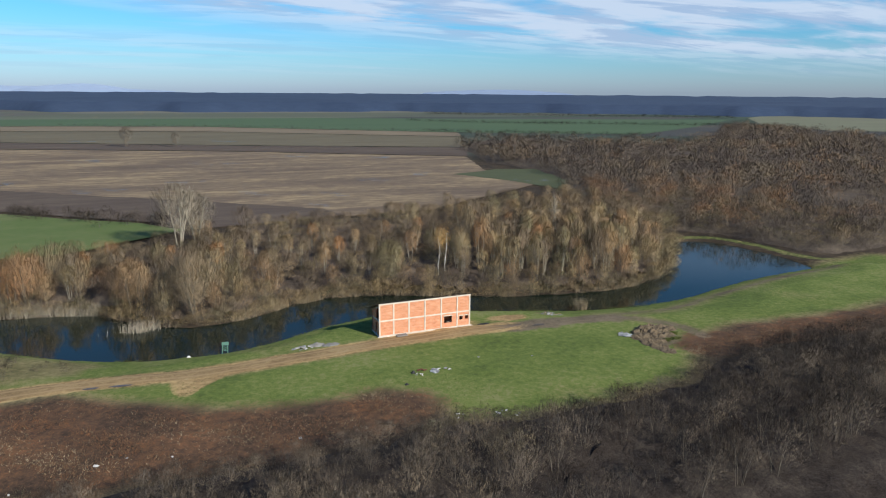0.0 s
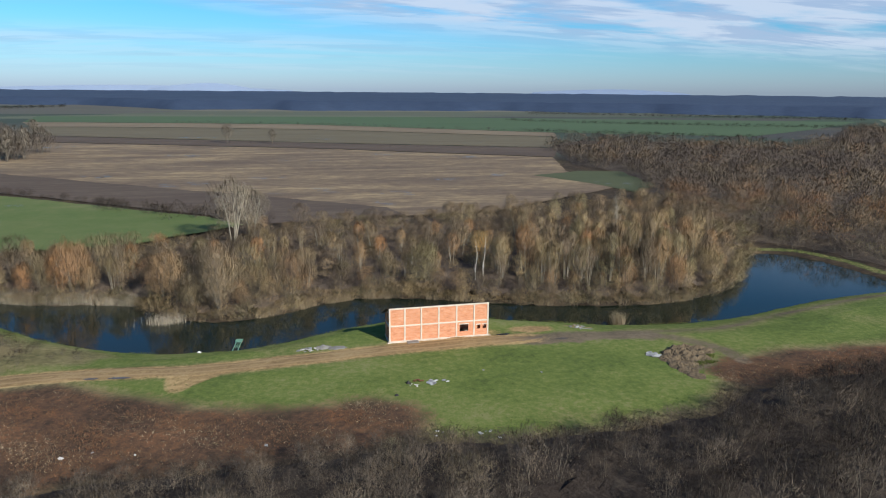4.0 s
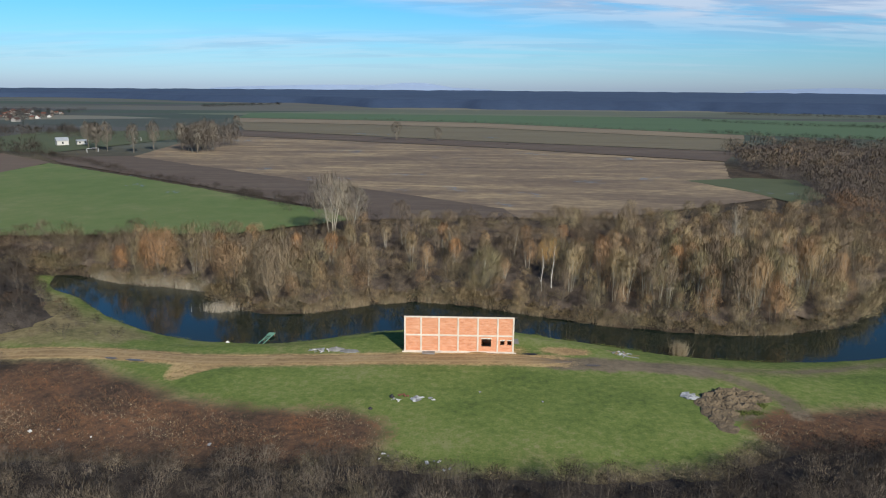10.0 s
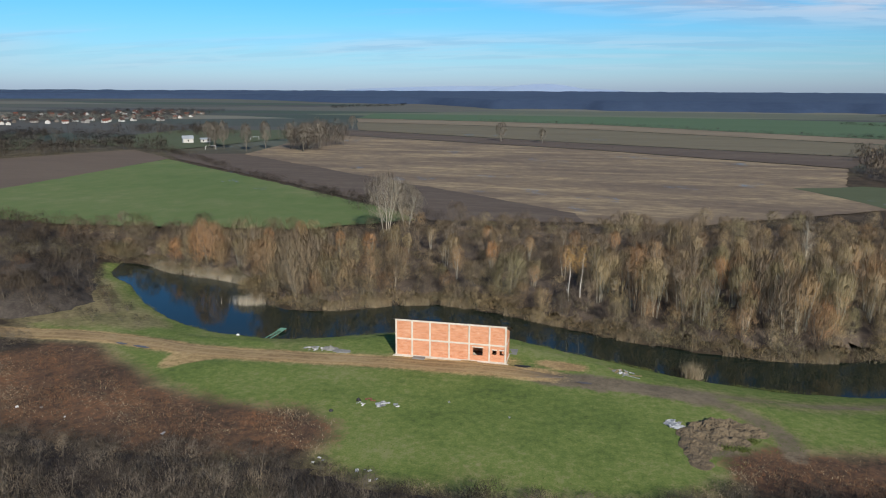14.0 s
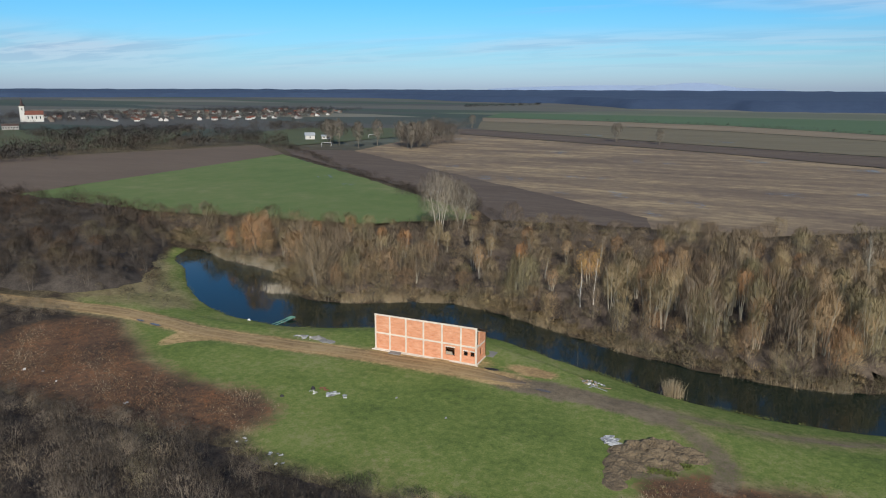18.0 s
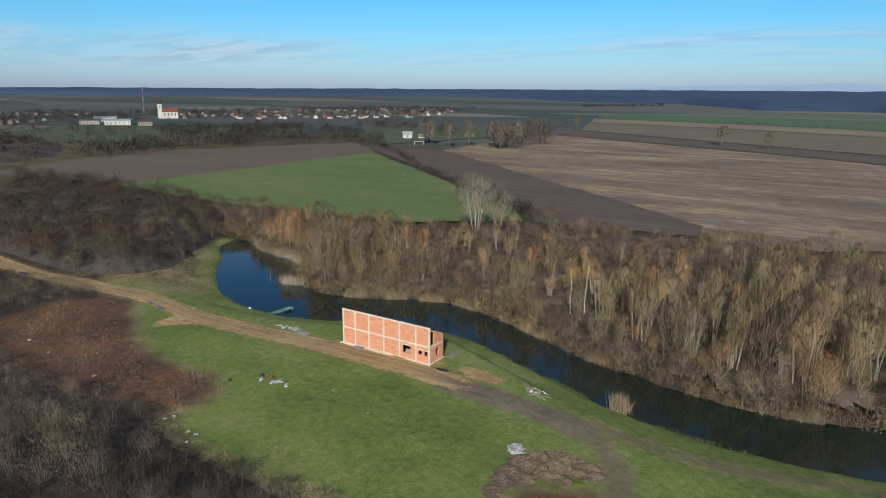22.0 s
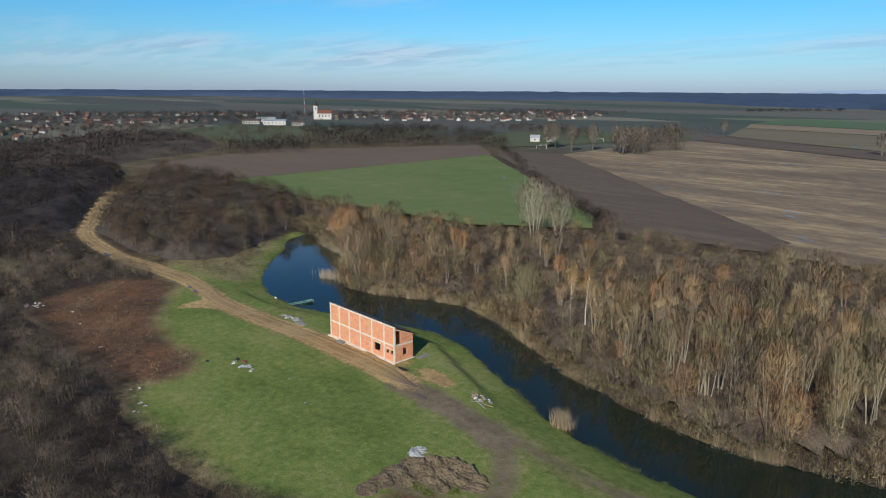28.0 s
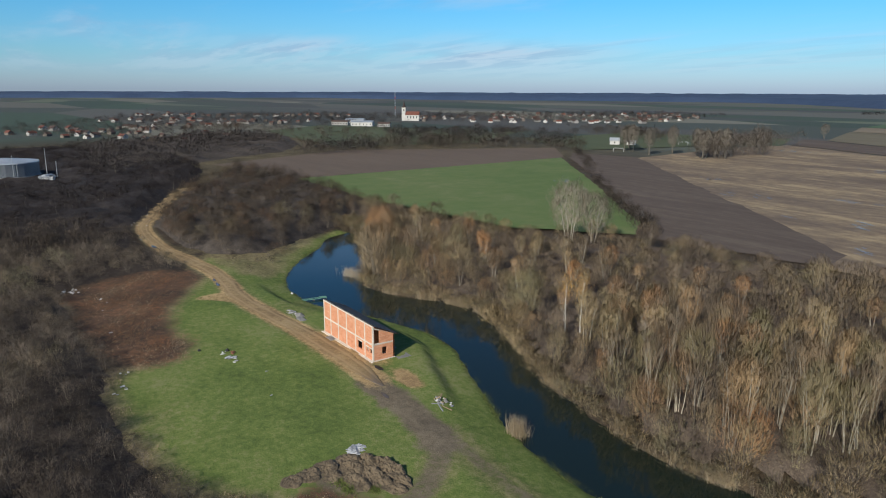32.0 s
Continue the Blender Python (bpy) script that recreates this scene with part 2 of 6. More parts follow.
M_TWIG_MAUVE = twig_material("mauve_brown_twigs", [(0.0, (0.030, 0.025, 0.025)), (0.5, (0.048, 0.040, 0.039)), (0.85, (0.067, 0.054, 0.047)), (1.0, (0.090, 0.061, 0.046))], False)
# near-black base colours carry the shaded side of the far hedges
M_HEDGE = twig_material("dark_hedge_twigs", [(0.0, (0.030, 0.031, 0.028)), (1.0, (0.052, 0.048, 0.042))], False)


def brush_material(name, stops):
    """Dense brush: fine streaky twig grain over broad patches."""
    m, nt, b = raw(name, 0.95, 0, 0.1)
    big, mid, fine = noise_of(nt, 0.06, 4, 0.6), noise_of(nt, 0.5, 5, 0.7), noise_of(nt, 3.2, 5, 0.75)
    f = calc(nt, "ADD", calc(nt, "MULTIPLY", big, 0.25), calc(nt, "ADD", calc(nt, "MULTIPLY", mid, 0.35), calc(nt, "MULTIPLY", fine, 0.40)))
    nt.links.new(ramp_of(nt, stops, f), b.inputs["Base Color"])
    bump(nt, b, calc(nt, "ADD", mid, fine), 0.7, 0.35)
    return m


M_BRUSH = brush_material("brown_brush", [(0.38, (0.050, 0.040, 0.034)), (0.48, (0.098, 0.077, 0.062)), (0.56, (0.152, 0.120, 0.092)), (0.64, (0.206, 0.160, 0.112))])
M_BRUSH_DARK = brush_material("dark_scrub_brush", [(0.38, (0.034, 0.029, 0.026)), (0.48, (0.066, 0.056, 0.049)), (0.56, (0.100, 0.085, 0.072)), (0.64, (0.140, 0.117, 0.093))])
M_BRUSH_SOUTH = brush_material("grey_brown_scrub_brush", [(0.38, (0.026, 0.021, 0.018)), (0.48, (0.053, 0.043, 0.037)), (0.56, (0.081, 0.067, 0.055)), (0.64, (0.112, 0.092, 0.070))])
M_BRUSH_COOL = brush_material("cool_dark_brush", [(0.38, (0.020, 0.018, 0.018)), (0.48, (0.039, 0.034, 0.033)), (0.56, (0.060, 0.052, 0.049)), (0.64, (0.082, 0.071, 0.065))])
M_BRUSH_EAST = brush_material("grey_brown_brush", [(0.38, (0.050, 0.041, 0.034)), (0.48, (0.095, 0.077, 0.063)), (0.56, (0.145, 0.118, 0.091)), (0.64, (0.193, 0.151, 0.108))])
M_BARK = surface("grey_bark", (0.10, 0.086, 0.070), (0.215, 0.188, 0.150), 1.2, 0.9)
M_BIRCH_BARK = surface("white_birch_bark", (0.42, 0.40, 0.36), (0.72, 0.69, 0.63), 1.5, 0.8)
M_PALE_BARK = surface("pale_bark", (0.30, 0.275, 0.22), (0.48, 0.44, 0.36), 1.5, 0.85)
M_CONCRETE = surface("pale_concrete", (0.48, 0.42, 0.35), (0.72, 0.66, 0.57), 0.9, 0.9, depth=0.01)
M_SLAB = surface("grey_slab", (0.15, 0.148, 0.142), (0.25, 0.243, 0.23), 0.7, 0.9, depth=0.01)
M_ROOF = surface("dark_roof_sheet", (0.030, 0.020, 0.018), (0.060, 0.042, 0.036), 0.7, 0.55)
M_TIMBER = surface("rough_timber", (0.22, 0.15, 0.09), (0.36, 0.26, 0.16), 2.0, 0.85, stretch=(1, 6, 6))
M_PALE_SLAB = surface("pale_broken_concrete", (0.34, 0.33, 0.31), (0.55, 0.53, 0.50), 1.1, 0.9, depth=0.02)
M_GRAVEL = surface("grey_gravel", (0.13, 0.125, 0.118), (0.30, 0.29, 0.27), 1.2, 0.95, fine=9, depth=0.12)
M_SHEET = surface("pale_plastic_sheet", (0.15, 0.155, 0.165), (0.38, 0.39, 0.40), 1.0, 0.45, depth=0.08, spec=0.5)
M_PALE_SHEET = surface("bleached_plastic_sheet", (0.34, 0.35, 0.36), (0.56, 0.57, 0.58), 1.4, 0.5, depth=0.05, spec=0.5)
M_WHITE = surface("white_plastic", (0.52, 0.52, 0.51), (0.70, 0.70, 0.68), 1.5, 0.5)
M_BLACK = surface("black_rubber", (0.015, 0.015, 0.015), (0.03, 0.03, 0.03), 2.0, 0.6)
M_RUBBLE = surface("brick_rubble", (0.10, 0.05, 0.035), (0.30, 0.13, 0.085), 2.5, 0.95)
M_SOIL = surface("dug_soil", (0.078, 0.061, 0.041), (0.195, 0.150, 0.098), 0.7, 0.97, fine=8, depth=0.3)
M_PIER = surface("green_painted_boards", (0.09, 0.22, 0.16), (0.19, 0.36, 0.27), 1.5, 0.7)
M_WALL_WHITE = surface("white_render", (0.40, 0.39, 0.37), (0.54, 0.53, 0.50), 0.15, 0.9)
M_WALL_GREY = surface("grey_render", (0.22, 0.21, 0.20), (0.36, 0.35, 0.33), 0.15, 0.9)
M_WALL_TAN = surface("tan_render", (0.13, 0.110, 0.095), (0.22, 0.19, 0.16), 0.15, 0.9)
M_TILE = surface("red_roof_tiles", (0.11, 0.045, 0.034), (0.19, 0.072, 0.050), 0.25, 0.85)
M_TILE_DARK = surface("weathered_roof_tiles", (0.065, 0.045, 0.040), (0.12, 0.078, 0.064), 0.25, 0.85)
M_GLASS = surface("dark_window", (0.015, 0.018, 0.022), (0.03, 0.035, 0.04), 1.0, 0.15, spec=0.6)
M_STEEL = surface("galvanised_steel", (0.34, 0.37, 0.40), (0.50, 0.53, 0.56), 0.12, 0.45, 0.3)
M_STEEL_DARK = surface("grey_tank_sheet", (0.24, 0.27, 0.31), (0.36, 0.40, 0.44), 0.10, 0.5, 0.2)
M_RED = surface("red_paint", (0.36, 0.05, 0.04), (0.46, 0.08, 0.06), 0.6, 0.6)


def brick_material():
    """Hollow clay blocks laid in courses, with mortar smears."""
    m, nt, b = raw("clay_block_masonry", 0.92, 0, 0.2)
    tc = nt.nodes.new("ShaderNodeTexCoord")
    s = nt.nodes.new("ShaderNodeSeparateXYZ")
    nt.links.new(tc.outputs["Object"], s.inputs[0])
    c = nt.nodes.new("ShaderNodeCombineXYZ")
    nt.links.new(calc(nt, "ADD", s.outputs["X"], s.outputs["Y"]), c.inputs[0])
    nt.links.new(s.outputs["Z"], c.inputs[1])
    t = nt.nodes.new("ShaderNodeTexBrick")
    for k, v in (("Scale", 1.0), ("Mortar Size", 0.009), ("Bias", 0.0), ("Brick Width", 0.38), ("Row Height", 0.25)):
        t.inputs[k].default_value = v
    t.inputs["Color1"].default_value, t.inputs["Color2"].default_value = (0.55, 0.215, 0.105, 1), (0.64, 0.29, 0.155, 1)
    t.inputs["Mortar"].default_value = (0.52, 0.42, 0.34, 1)
    nt.links.new(c.outputs[0], t.inputs["Vector"])
    streak = noise_of(nt, 1.2, 6, 0.72, (0.6, 0.6, 2.4))
    col = blend(nt, t.outputs["Color"], ramp_of(nt, [(0.33, (0.36, 0.135, 0.075)), (0.46, (0.58, 0.26, 0.15)), (0.58, (0.66, 0.35, 0.22)), (0.70, (0.74, 0.50, 0.38))], streak), 0.55)
    nt.links.new(col, b.inputs["Base Color"])
    bump(nt, b, t.outputs["Fac"], -0.4, 0.02)
    return m


M_BRICK = brick_material()


def ground_material():
    """Meadow, worn soil, rusty scrub floor, leaf litter and distant farmland, told apart by the sheet's own masks."""
    m, nt, b = raw("ground", 0.96, 0, 0.15)
    n1, n2, n3 = noise_of(nt, 0.09, 5, 0.6), noise_of(nt, 0.9, 5, 0.7), noise_of(nt, 4.0, 4, 0.7)
    mott = calc(nt, "ADD", calc(nt, "MULTIPLY", n1, 0.40), calc(nt, "ADD", calc(nt, "MULTIPLY", n2, 0.38), calc(nt, "MULTIPLY", n3, 0.22)))
    n0 = noise_of(nt, 0.03, 3, 0.55, (1, 1.8, 1), 20)
    turf = calc(nt, "ADD", calc(nt, "MULTIPLY", n0, 0.24), calc(nt, "ADD", calc(nt, "MULTIPLY", n1, 0.22), calc(nt, "ADD", calc(nt, "MULTIPLY", n2, 0.33), calc(nt, "MULTIPLY", n3, 0.21))))
    grass = ramp_of(nt, [(0.40, (0.076, 0.108, 0.032)), (0.465, (0.114, 0.160, 0.041)), (0.52, (0.158, 0.200, 0.056)), (0.58, (0.220, 0.228, 0.096))], turf)
    dry = ramp_of(nt, [(0.38, (0.104, 0.088, 0.050)), (0.48, (0.189, 0.161, 0.083)), (0.60, (0.311, 0.259, 0.139))], mott)
    litter = ramp_of(nt, [(0.38, (0.030, 0.024, 0.018)), (0.5, (0.058, 0.044, 0.031)), (0.62, (0.11, 0.082, 0.054))], mott)
    rust = ramp_of(nt, [(0.40, (0.046, 0.034, 0.026)), (0.5, (0.100, 0.062, 0.041)), (0.60, (0.200, 0.104, 0.056))], mott)
    dirt = ramp_of(nt, [(0.38, (0.200, 0.134, 0.072)), (0.48, (0.320, 0.218, 0.110)), (0.58, (0.480, 0.345, 0.172))], mott)
    mud = ramp_of(nt, [(0.34, (0.088, 0.071, 0.051)), (0.48, (0.143, 0.116, 0.082)), (0.62, (0.228, 0.186, 0.128))], mott)
    v = nt.nodes.new("ShaderNodeTexVoronoi")
    v.inputs["Scale"].default_value = 1.0
    tc = nt.nodes.new("ShaderNodeTexCoord")
    mp = nt.nodes.new("ShaderNodeMapping")
    mp.inputs["Scale"].default_value, mp.inputs["Rotation"].default_value = (0.0016, 0.0055, 1), (0, 0, radians(28))
    nt.links.new(tc.outputs["Object"], mp.inputs[0])
    nt.links.new(mp.outputs[0], v.inputs["Vector"])
    sx = nt.nodes.new("ShaderNodeSeparateColor")
    nt.links.new(v.outputs["Color"], sx.inputs[0])
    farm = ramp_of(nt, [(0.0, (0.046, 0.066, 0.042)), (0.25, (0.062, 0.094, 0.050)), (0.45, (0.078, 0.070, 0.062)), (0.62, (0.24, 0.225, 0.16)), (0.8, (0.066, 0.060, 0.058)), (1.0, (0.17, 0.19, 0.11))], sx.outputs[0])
    # distance haze goes into the colour: farmland pulled a third towards blue-grey
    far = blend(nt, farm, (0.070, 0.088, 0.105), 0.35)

    def rough_mask(name, lo=0.35, hi=0.65):
        f = calc(nt, "ADD", attr(nt, name), calc(nt, "MULTIPLY", calc(nt, "SUBTRACT", calc(nt, "ADD", calc(nt, "MULTIPLY", n2, 0.6), calc(nt, "MULTIPLY", n3, 0.4)), 0.5), 0.9))
        r = nt.nodes.new("ShaderNodeMapRange")
        r.inputs["From Min"].default_value, r.inputs["From Max"].default_value = lo, hi
        nt.links.new(f, r.inputs["Value"])
        return r.outputs[0]

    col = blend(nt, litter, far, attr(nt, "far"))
    col = blend(nt, col, grass, rough_mask("grass"))
    col = blend(nt, col, dry, calc(nt, "MULTIPLY", rough_mask("dry", 0.30, 0.75), 0.85))
    col = blend(nt, col, rust, rough_mask("rust"))
    col = blend(nt, col, mud, rough_mask("mud"))
    col = blend(nt, col, dirt, rough_mask("dirt"))
    nt.links.new(col, b.inputs["Base Color"])
    bump(nt, b, calc(nt, "ADD", n2, n3), 0.45, 0.20)
    return m


M_GROUND = ground_material()


def field_material(name, stops, turn, scale=0.02, stripe=7.0, wet=0.0):
    """A field with drill rows and wet streaks along its length."""
    m, nt, b = raw(name, 0.96, 0, 0.15)
    rows = noise_of(nt, scale, 6, 0.62, (1, stripe, 1), turn)
    fine = noise_of(nt, scale * 9, 5, 0.7, (1, stripe * 0.35, 1), turn)
    big = noise_of(nt, scale * 0.8, 4, 0.6, (1, 2.0, 1), turn)
    f = calc(nt, "ADD", calc(nt, "MULTIPLY", rows, 0.36), calc(nt, "ADD", calc(nt, "MULTIPLY", fine, 0.32), calc(nt, "MULTIPLY", big, 0.32)))
    col = ramp_of(nt, stops, f)
    nt.links.new(col, b.inputs["Base Color"])
    bump(nt, b, fine, 0.5, 0.12)
    return m


M_F_GREEN = field_material("winter_wheat", [(0.36, (0.092, 0.136, 0.050)), (0.46, (0.112, 0.160, 0.056)), (0.54, (0.135, 0.172, 0.066)), (0.64, (0.185, 0.200, 0.096))], 38, 0.014, 2.0)
M_F_BROWN = field_material("brown_tilled_soil", [(0.3, (0.114, 0.086, 0.067)), (0.7, (0.162, 0.125, 0.096))], 38)
M_F_DARK = field_material("dark_tilled_soil", [(0.3, (0.072, 0.057, 0.049)), (0.5, (0.111, 0.086, 0.070)), (0.7, (0.169, 0.137, 0.104))], 38, 0.02, 9)
M_F_PLOUGH = field_material("stubble_field", [(0.36, (0.125, 0.094, 0.072)), (0.46, (0.165, 0.126, 0.094)), (0.52, (0.225, 0.172, 0.116)), (0.60, (0.350, 0.270, 0.165))], 25, 0.016, 5)
M_F_TAN = field_material("pale_stubble", [(0.3, (0.144, 0.114, 0.086)), (0.6, (0.240, 0.198, 0.138)), (0.75, (0.324, 0.270, 0.192))], 25, 0.012, 6)
M_F_FALLOW = field_material("olive_fallow", [(0.3, (0.118, 0.100, 0.070)), (0.5, (0.152, 0.134, 0.092)), (0.7, (0.200, 0.172, 0.118))], 25, 0.012, 6)
M_F_PALE = field_material("pale_grassland", [(0.3, (0.155, 0.165, 0.115)), (0.7, (0.215, 0.220, 0.150))], 25, 0.006, 4)
# bluer and duller than the near wheat: slight haze in the base colour
M_F_GREEN_FAR = field_material("far_winter_wheat", [(0.3, (0.070, 0.118, 0.066)), (0.7, (0.098, 0.146, 0.082))], 25, 0.006, 5)
M_F_OLIVE = field_material("olive_pasture", [(0.3, (0.070, 0.088, 0.050)), (0.7, (0.105, 0.118, 0.066))], 25, 0.01, 3)


def road_material():
    m, nt, b = raw("dirt_track", 0.95, 0, 0.2)
    across = attr(nt, "across")
    n1, n2, n3 = noise_of(nt, 0.12, 5, 0.6), noise_of(nt, 1.1, 5, 0.68), noise_of(nt, 6.0, 4, 0.7)
    f = calc(nt, "ADD", calc(nt, "MULTIPLY", n1, 0.35), calc(nt, "ADD", calc(nt, "MULTIPLY", n2, 0.40), calc(nt, "MULTIPLY", n3, 0.25)))
    col = ramp_of(nt, [(0.34, (0.143, 0.099, 0.053)), (0.45, (0.230, 0.158, 0.081)), (0.54, (0.317, 0.227, 0.116)), (0.64, (0.432, 0.330, 0.184))], f)
    rut = calc(nt, "ABSOLUTE", calc(nt, "SUBTRACT", calc(nt, "ABSOLUTE", across), 0.45))
    r = nt.nodes.new("ShaderNodeMapRange")
    r.inputs["From Min"].default_value, r.inputs["From Max"].default_value = 0.20, 0.02
    nt.links.new(calc(nt, "ADD", rut, calc(nt, "MULTIPLY", calc(nt, "SUBTRACT", n2, 0.5), 0.35)), r.inputs["Value"])
    col = blend(nt, col, (0.40, 0.285, 0.16), calc(nt, "MULTIPLY", r.outputs[0], 0.55))
    col = blend(nt, col, ramp_of(nt, [(0.3, (0.085, 0.070, 0.060)), (0.7, (0.17, 0.14, 0.115))], f), calc(nt, "MULTIPLY", calc(nt, "SUBTRACT", calc(nt, "ADD", attr(nt, "mud"), calc(nt, "MULTIPLY", f, 2.2)), 1.25), 2.2, True))
    nt.links.new(col, b.inputs["Base Color"])
    bump(nt, b, n2, 0.6, 0.12)
    return m


M_ROAD = road_material()


def water_material():
    m, nt, b = raw("pond_water", 0.04, 0, 0.5)
    b.inputs["Base Color"].default_value = (0.010, 0.017, 0.012, 1)
    b.inputs["IOR"].default_value = 1.33
    bump(nt, b, noise_of(nt, 0.9, 4, 0.6, (1, 2.0, 1), 25), 0.10, 0.05)
    return m


M_WATER = water_material()
M_ROAD_PUDDLE = surface("muddy_puddle", (0.10, 0.085, 0.07), (0.15, 0.13, 0.11), 0.5, 0.15, spec=0.5)
# field pools: the whitish sky reflection is painted into the pale base colour
M_PUDDLE = surface("shallow_flood_water", (0.20, 0.21, 0.23), (0.40, 0.42, 0.45), 0.3, 0.22, spec=0.5)
# distance haze over the far woods is painted in as their blue base colours
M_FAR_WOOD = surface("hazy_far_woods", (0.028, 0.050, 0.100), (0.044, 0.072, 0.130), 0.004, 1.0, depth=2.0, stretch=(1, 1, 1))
# the hills' pale blue is haze, set as their base colour
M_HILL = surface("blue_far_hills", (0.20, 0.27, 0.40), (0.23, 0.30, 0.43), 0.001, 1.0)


# ---- mesh helpers ----
def part(name, bm, material, parent=None, label=""):
    me = bpy.data.meshes.new(name)
    bm.to_mesh(me)
    bm.free()
    me.materials.append(material)
    ob = new(name, me)
    ob.parent = parent
    if label:
        ob["label"] = label
    return ob


def empty(name, m, label, category, group="", kind=""):
    ob = new(name)
    ob.matrix_world = m
    ob.empty_display_size = 0.3
    return tagged(ob, label, category, group, kind)


def box(bm, x0, x1, y0, y1, z0, z1, bevel=0.0):
    vs = [bm.verts.new((x, y, z)) for x in (x0, x1) for y in (y0, y1) for z in (z0, z1)]
    fs = [(0, 1, 3, 2), (4, 6, 7, 5), (0, 4, 5, 1), (2, 3, 7, 6), (0, 2, 6, 4), (1, 5, 7, 3)]
    made = [bm.faces.new([vs[i] for i in f]) for f in fs]
    if bevel:
        es = list({e for f in made for e in f.edges})
        bmesh.ops.bevel(bm, geom=es, offset=bevel, segments=1, affect="EDGES")
    return bm


def tube(bm, points, radii, sides=6):
    """A tapered tube along points."""
    rings = []
    for i, p in enumerate(points):
        p = Vector(p)
        d = (Vector(points[min(i + 1, len(points) - 1)]) - Vector(points[max(i - 1, 0)])).normalized()
        u = d.orthogonal().normalized()
        w = d.cross(u)
        rings.append([bm.verts.new(p + radii[i] * (math.cos(2 * math.pi * k / sides) * u + math.sin(2 * math.pi * k / sides) * w)) for k in range(sides)])
    for a, c in zip(rings, rings[1:]):
        for k in range(sides):
            bm.faces.new((a[k], a[(k + 1) % sides], c[(k + 1) % sides], c[k]))
    bm.faces.new(rings[0][::-1])
    bm.faces.new(rings[-1])
    return bm


def mesh_np(name, verts, faces, mats, which=None, attrs=None, smooth=False, normals=None):
    """A mesh from number arrays; faces of one size each."""
    me = bpy.data.meshes.new(name)
    n, k = faces.shape
    me.vertices.add(len(verts))
    me.vertices.foreach_set("co", np.ascontiguousarray(verts, dtype=np.float32).ravel())
    me.loops.add(n * k)
    me.loops.foreach_set("vertex_index", np.ascontiguousarray(faces, dtype=np.int32).ravel())
    me.polygons.add(n)
    me.polygons.foreach_set("loop_start", np.arange(0, n * k, k, dtype=np.int32))
    for mt in mats:
        me.materials.append(mt)
    if which is not None:
        me.polygons.foreach_set("material_index", np.ascontiguousarray(which, dtype=np.int32))
    for key, v in (attrs or {}).items():
        me.attributes.new(key, "FLOAT", "POINT").data.foreach_set("value", np.ascontiguousarray(v, dtype=np.float32))
    if normals is not None:
        me.attributes.new("custom_normal", "FLOAT_VECTOR", "POINT").data.foreach_set("vector", np.ascontiguousarray(normals, dtype=np.float32).ravel())
    me.update(calc_edges=True)
    if smooth:
        me.polygons.foreach_set("use_smooth", np.ones(n, dtype=bool))
    return me


# ---- plan ----
WATER = -2.2
SHORE_S = [(-51, 163), (-46, 153), (-36, 146), (-29, 139), (-21, 132), (-12, 126), (-4, 122.5), (4, 121), (12, 121), (18, 122.5), (26, 126), (33, 128.5), (42, 131),
           (52, 130.5), (60, 127), (70, 123), (80, 119), (90, 117), (100, 116.5), (112, 118), (124, 121.5), (142, 125), (160, 126.5)]
SHORE_N = [(-50.5, 164), (-42, 162.5), (-31, 157), (-20, 155), (-11, 152), (-5, 145), (0, 140), (6, 137.5), (13, 137.5), (20, 140.5), (28, 145), (37, 147), (47, 144.5),
           (57, 140.5), (67, 136), (75, 133), (85, 131), (96, 129.5), (107, 131), (117, 135), (126, 142), (131, 148), (139, 157), (144, 162), (150, 166), (159, 162), (163, 148), (163, 136), (161, 128)]
ROAD = [(-172, 156), (-169, 149), (-161, 140.5), (-132, 127), (-104, 116), (-88, 109.5), (-74, 107), (-51, 106), (-34, 108), (-19, 109.5), (-5, 109), (4, 107.8), (16, 108), (30, 109.3), (42, 110), (54, 110), (63, 109.7)]
BEND = [(74, 108.4), (78, 107.7), (82, 106.6), (85.6, 104), (88.7, 100.4), (90.7, 96), (90.5, 92)]
TRACK = [(79, 109.6), (86, 108.7), (91, 108.2), (96, 108.2), (102, 109.3), (112, 113), (124, 116), (140, 119.5), (165, 123)]
MUD = [(60, 109.2), (66, 108.8), (72, 108.6), (78, 107.9), (82, 106.8)]


def curve_points(points, step):
    """A smooth line through points, resampled every step metres."""
    p = np.array(points, float)
    q = np.vstack([2 * p[0] - p[1], p, 2 * p[-1] - p[-2]])
    out = []
    for i in range(1, len(q) - 2):
        a, b, c, d = q[i - 1:i + 3]
        n = max(2, int(np.linalg.norm(c - b) / step))
        t = np.linspace(0, 1, n, endpoint=False)[:, None]
        out.append(0.5 * (2 * b + (c - a) * t + (2 * a - 5 * b + 4 * c - d) * t ** 2 + (3 * b - a - 3 * c + d) * t ** 3))
    return np.vstack(out + [p[-1:]])


CS, CN = curve_points(SHORE_S, 2.0), curve_points(SHORE_N, 2.0)
rng = np.random.default_rng(11)
CN[2:-2] += rng.normal(0, 0.35, CN[2:-2].shape)
CS[2:-2] += rng.normal(0, 0.12, CS[2:-2].shape)
POND = np.vstack([CS, CN[::-1]])


def near_line(x, y, line):
    """Distance of points to a polyline."""
    best = np.full(np.shape(x), 1e9)
    for (ax, ay), (bx, by) in zip(line[:-1], line[1:]):
        dx, dy = bx - ax, by - ay
        t = np.clip(((x - ax) * dx + (y - ay) * dy) / (dx * dx + dy * dy + 1e-9), 0, 1)
        best = np.minimum(best, np.hypot(x - ax - t * dx, y - ay - t * dy))
    return best


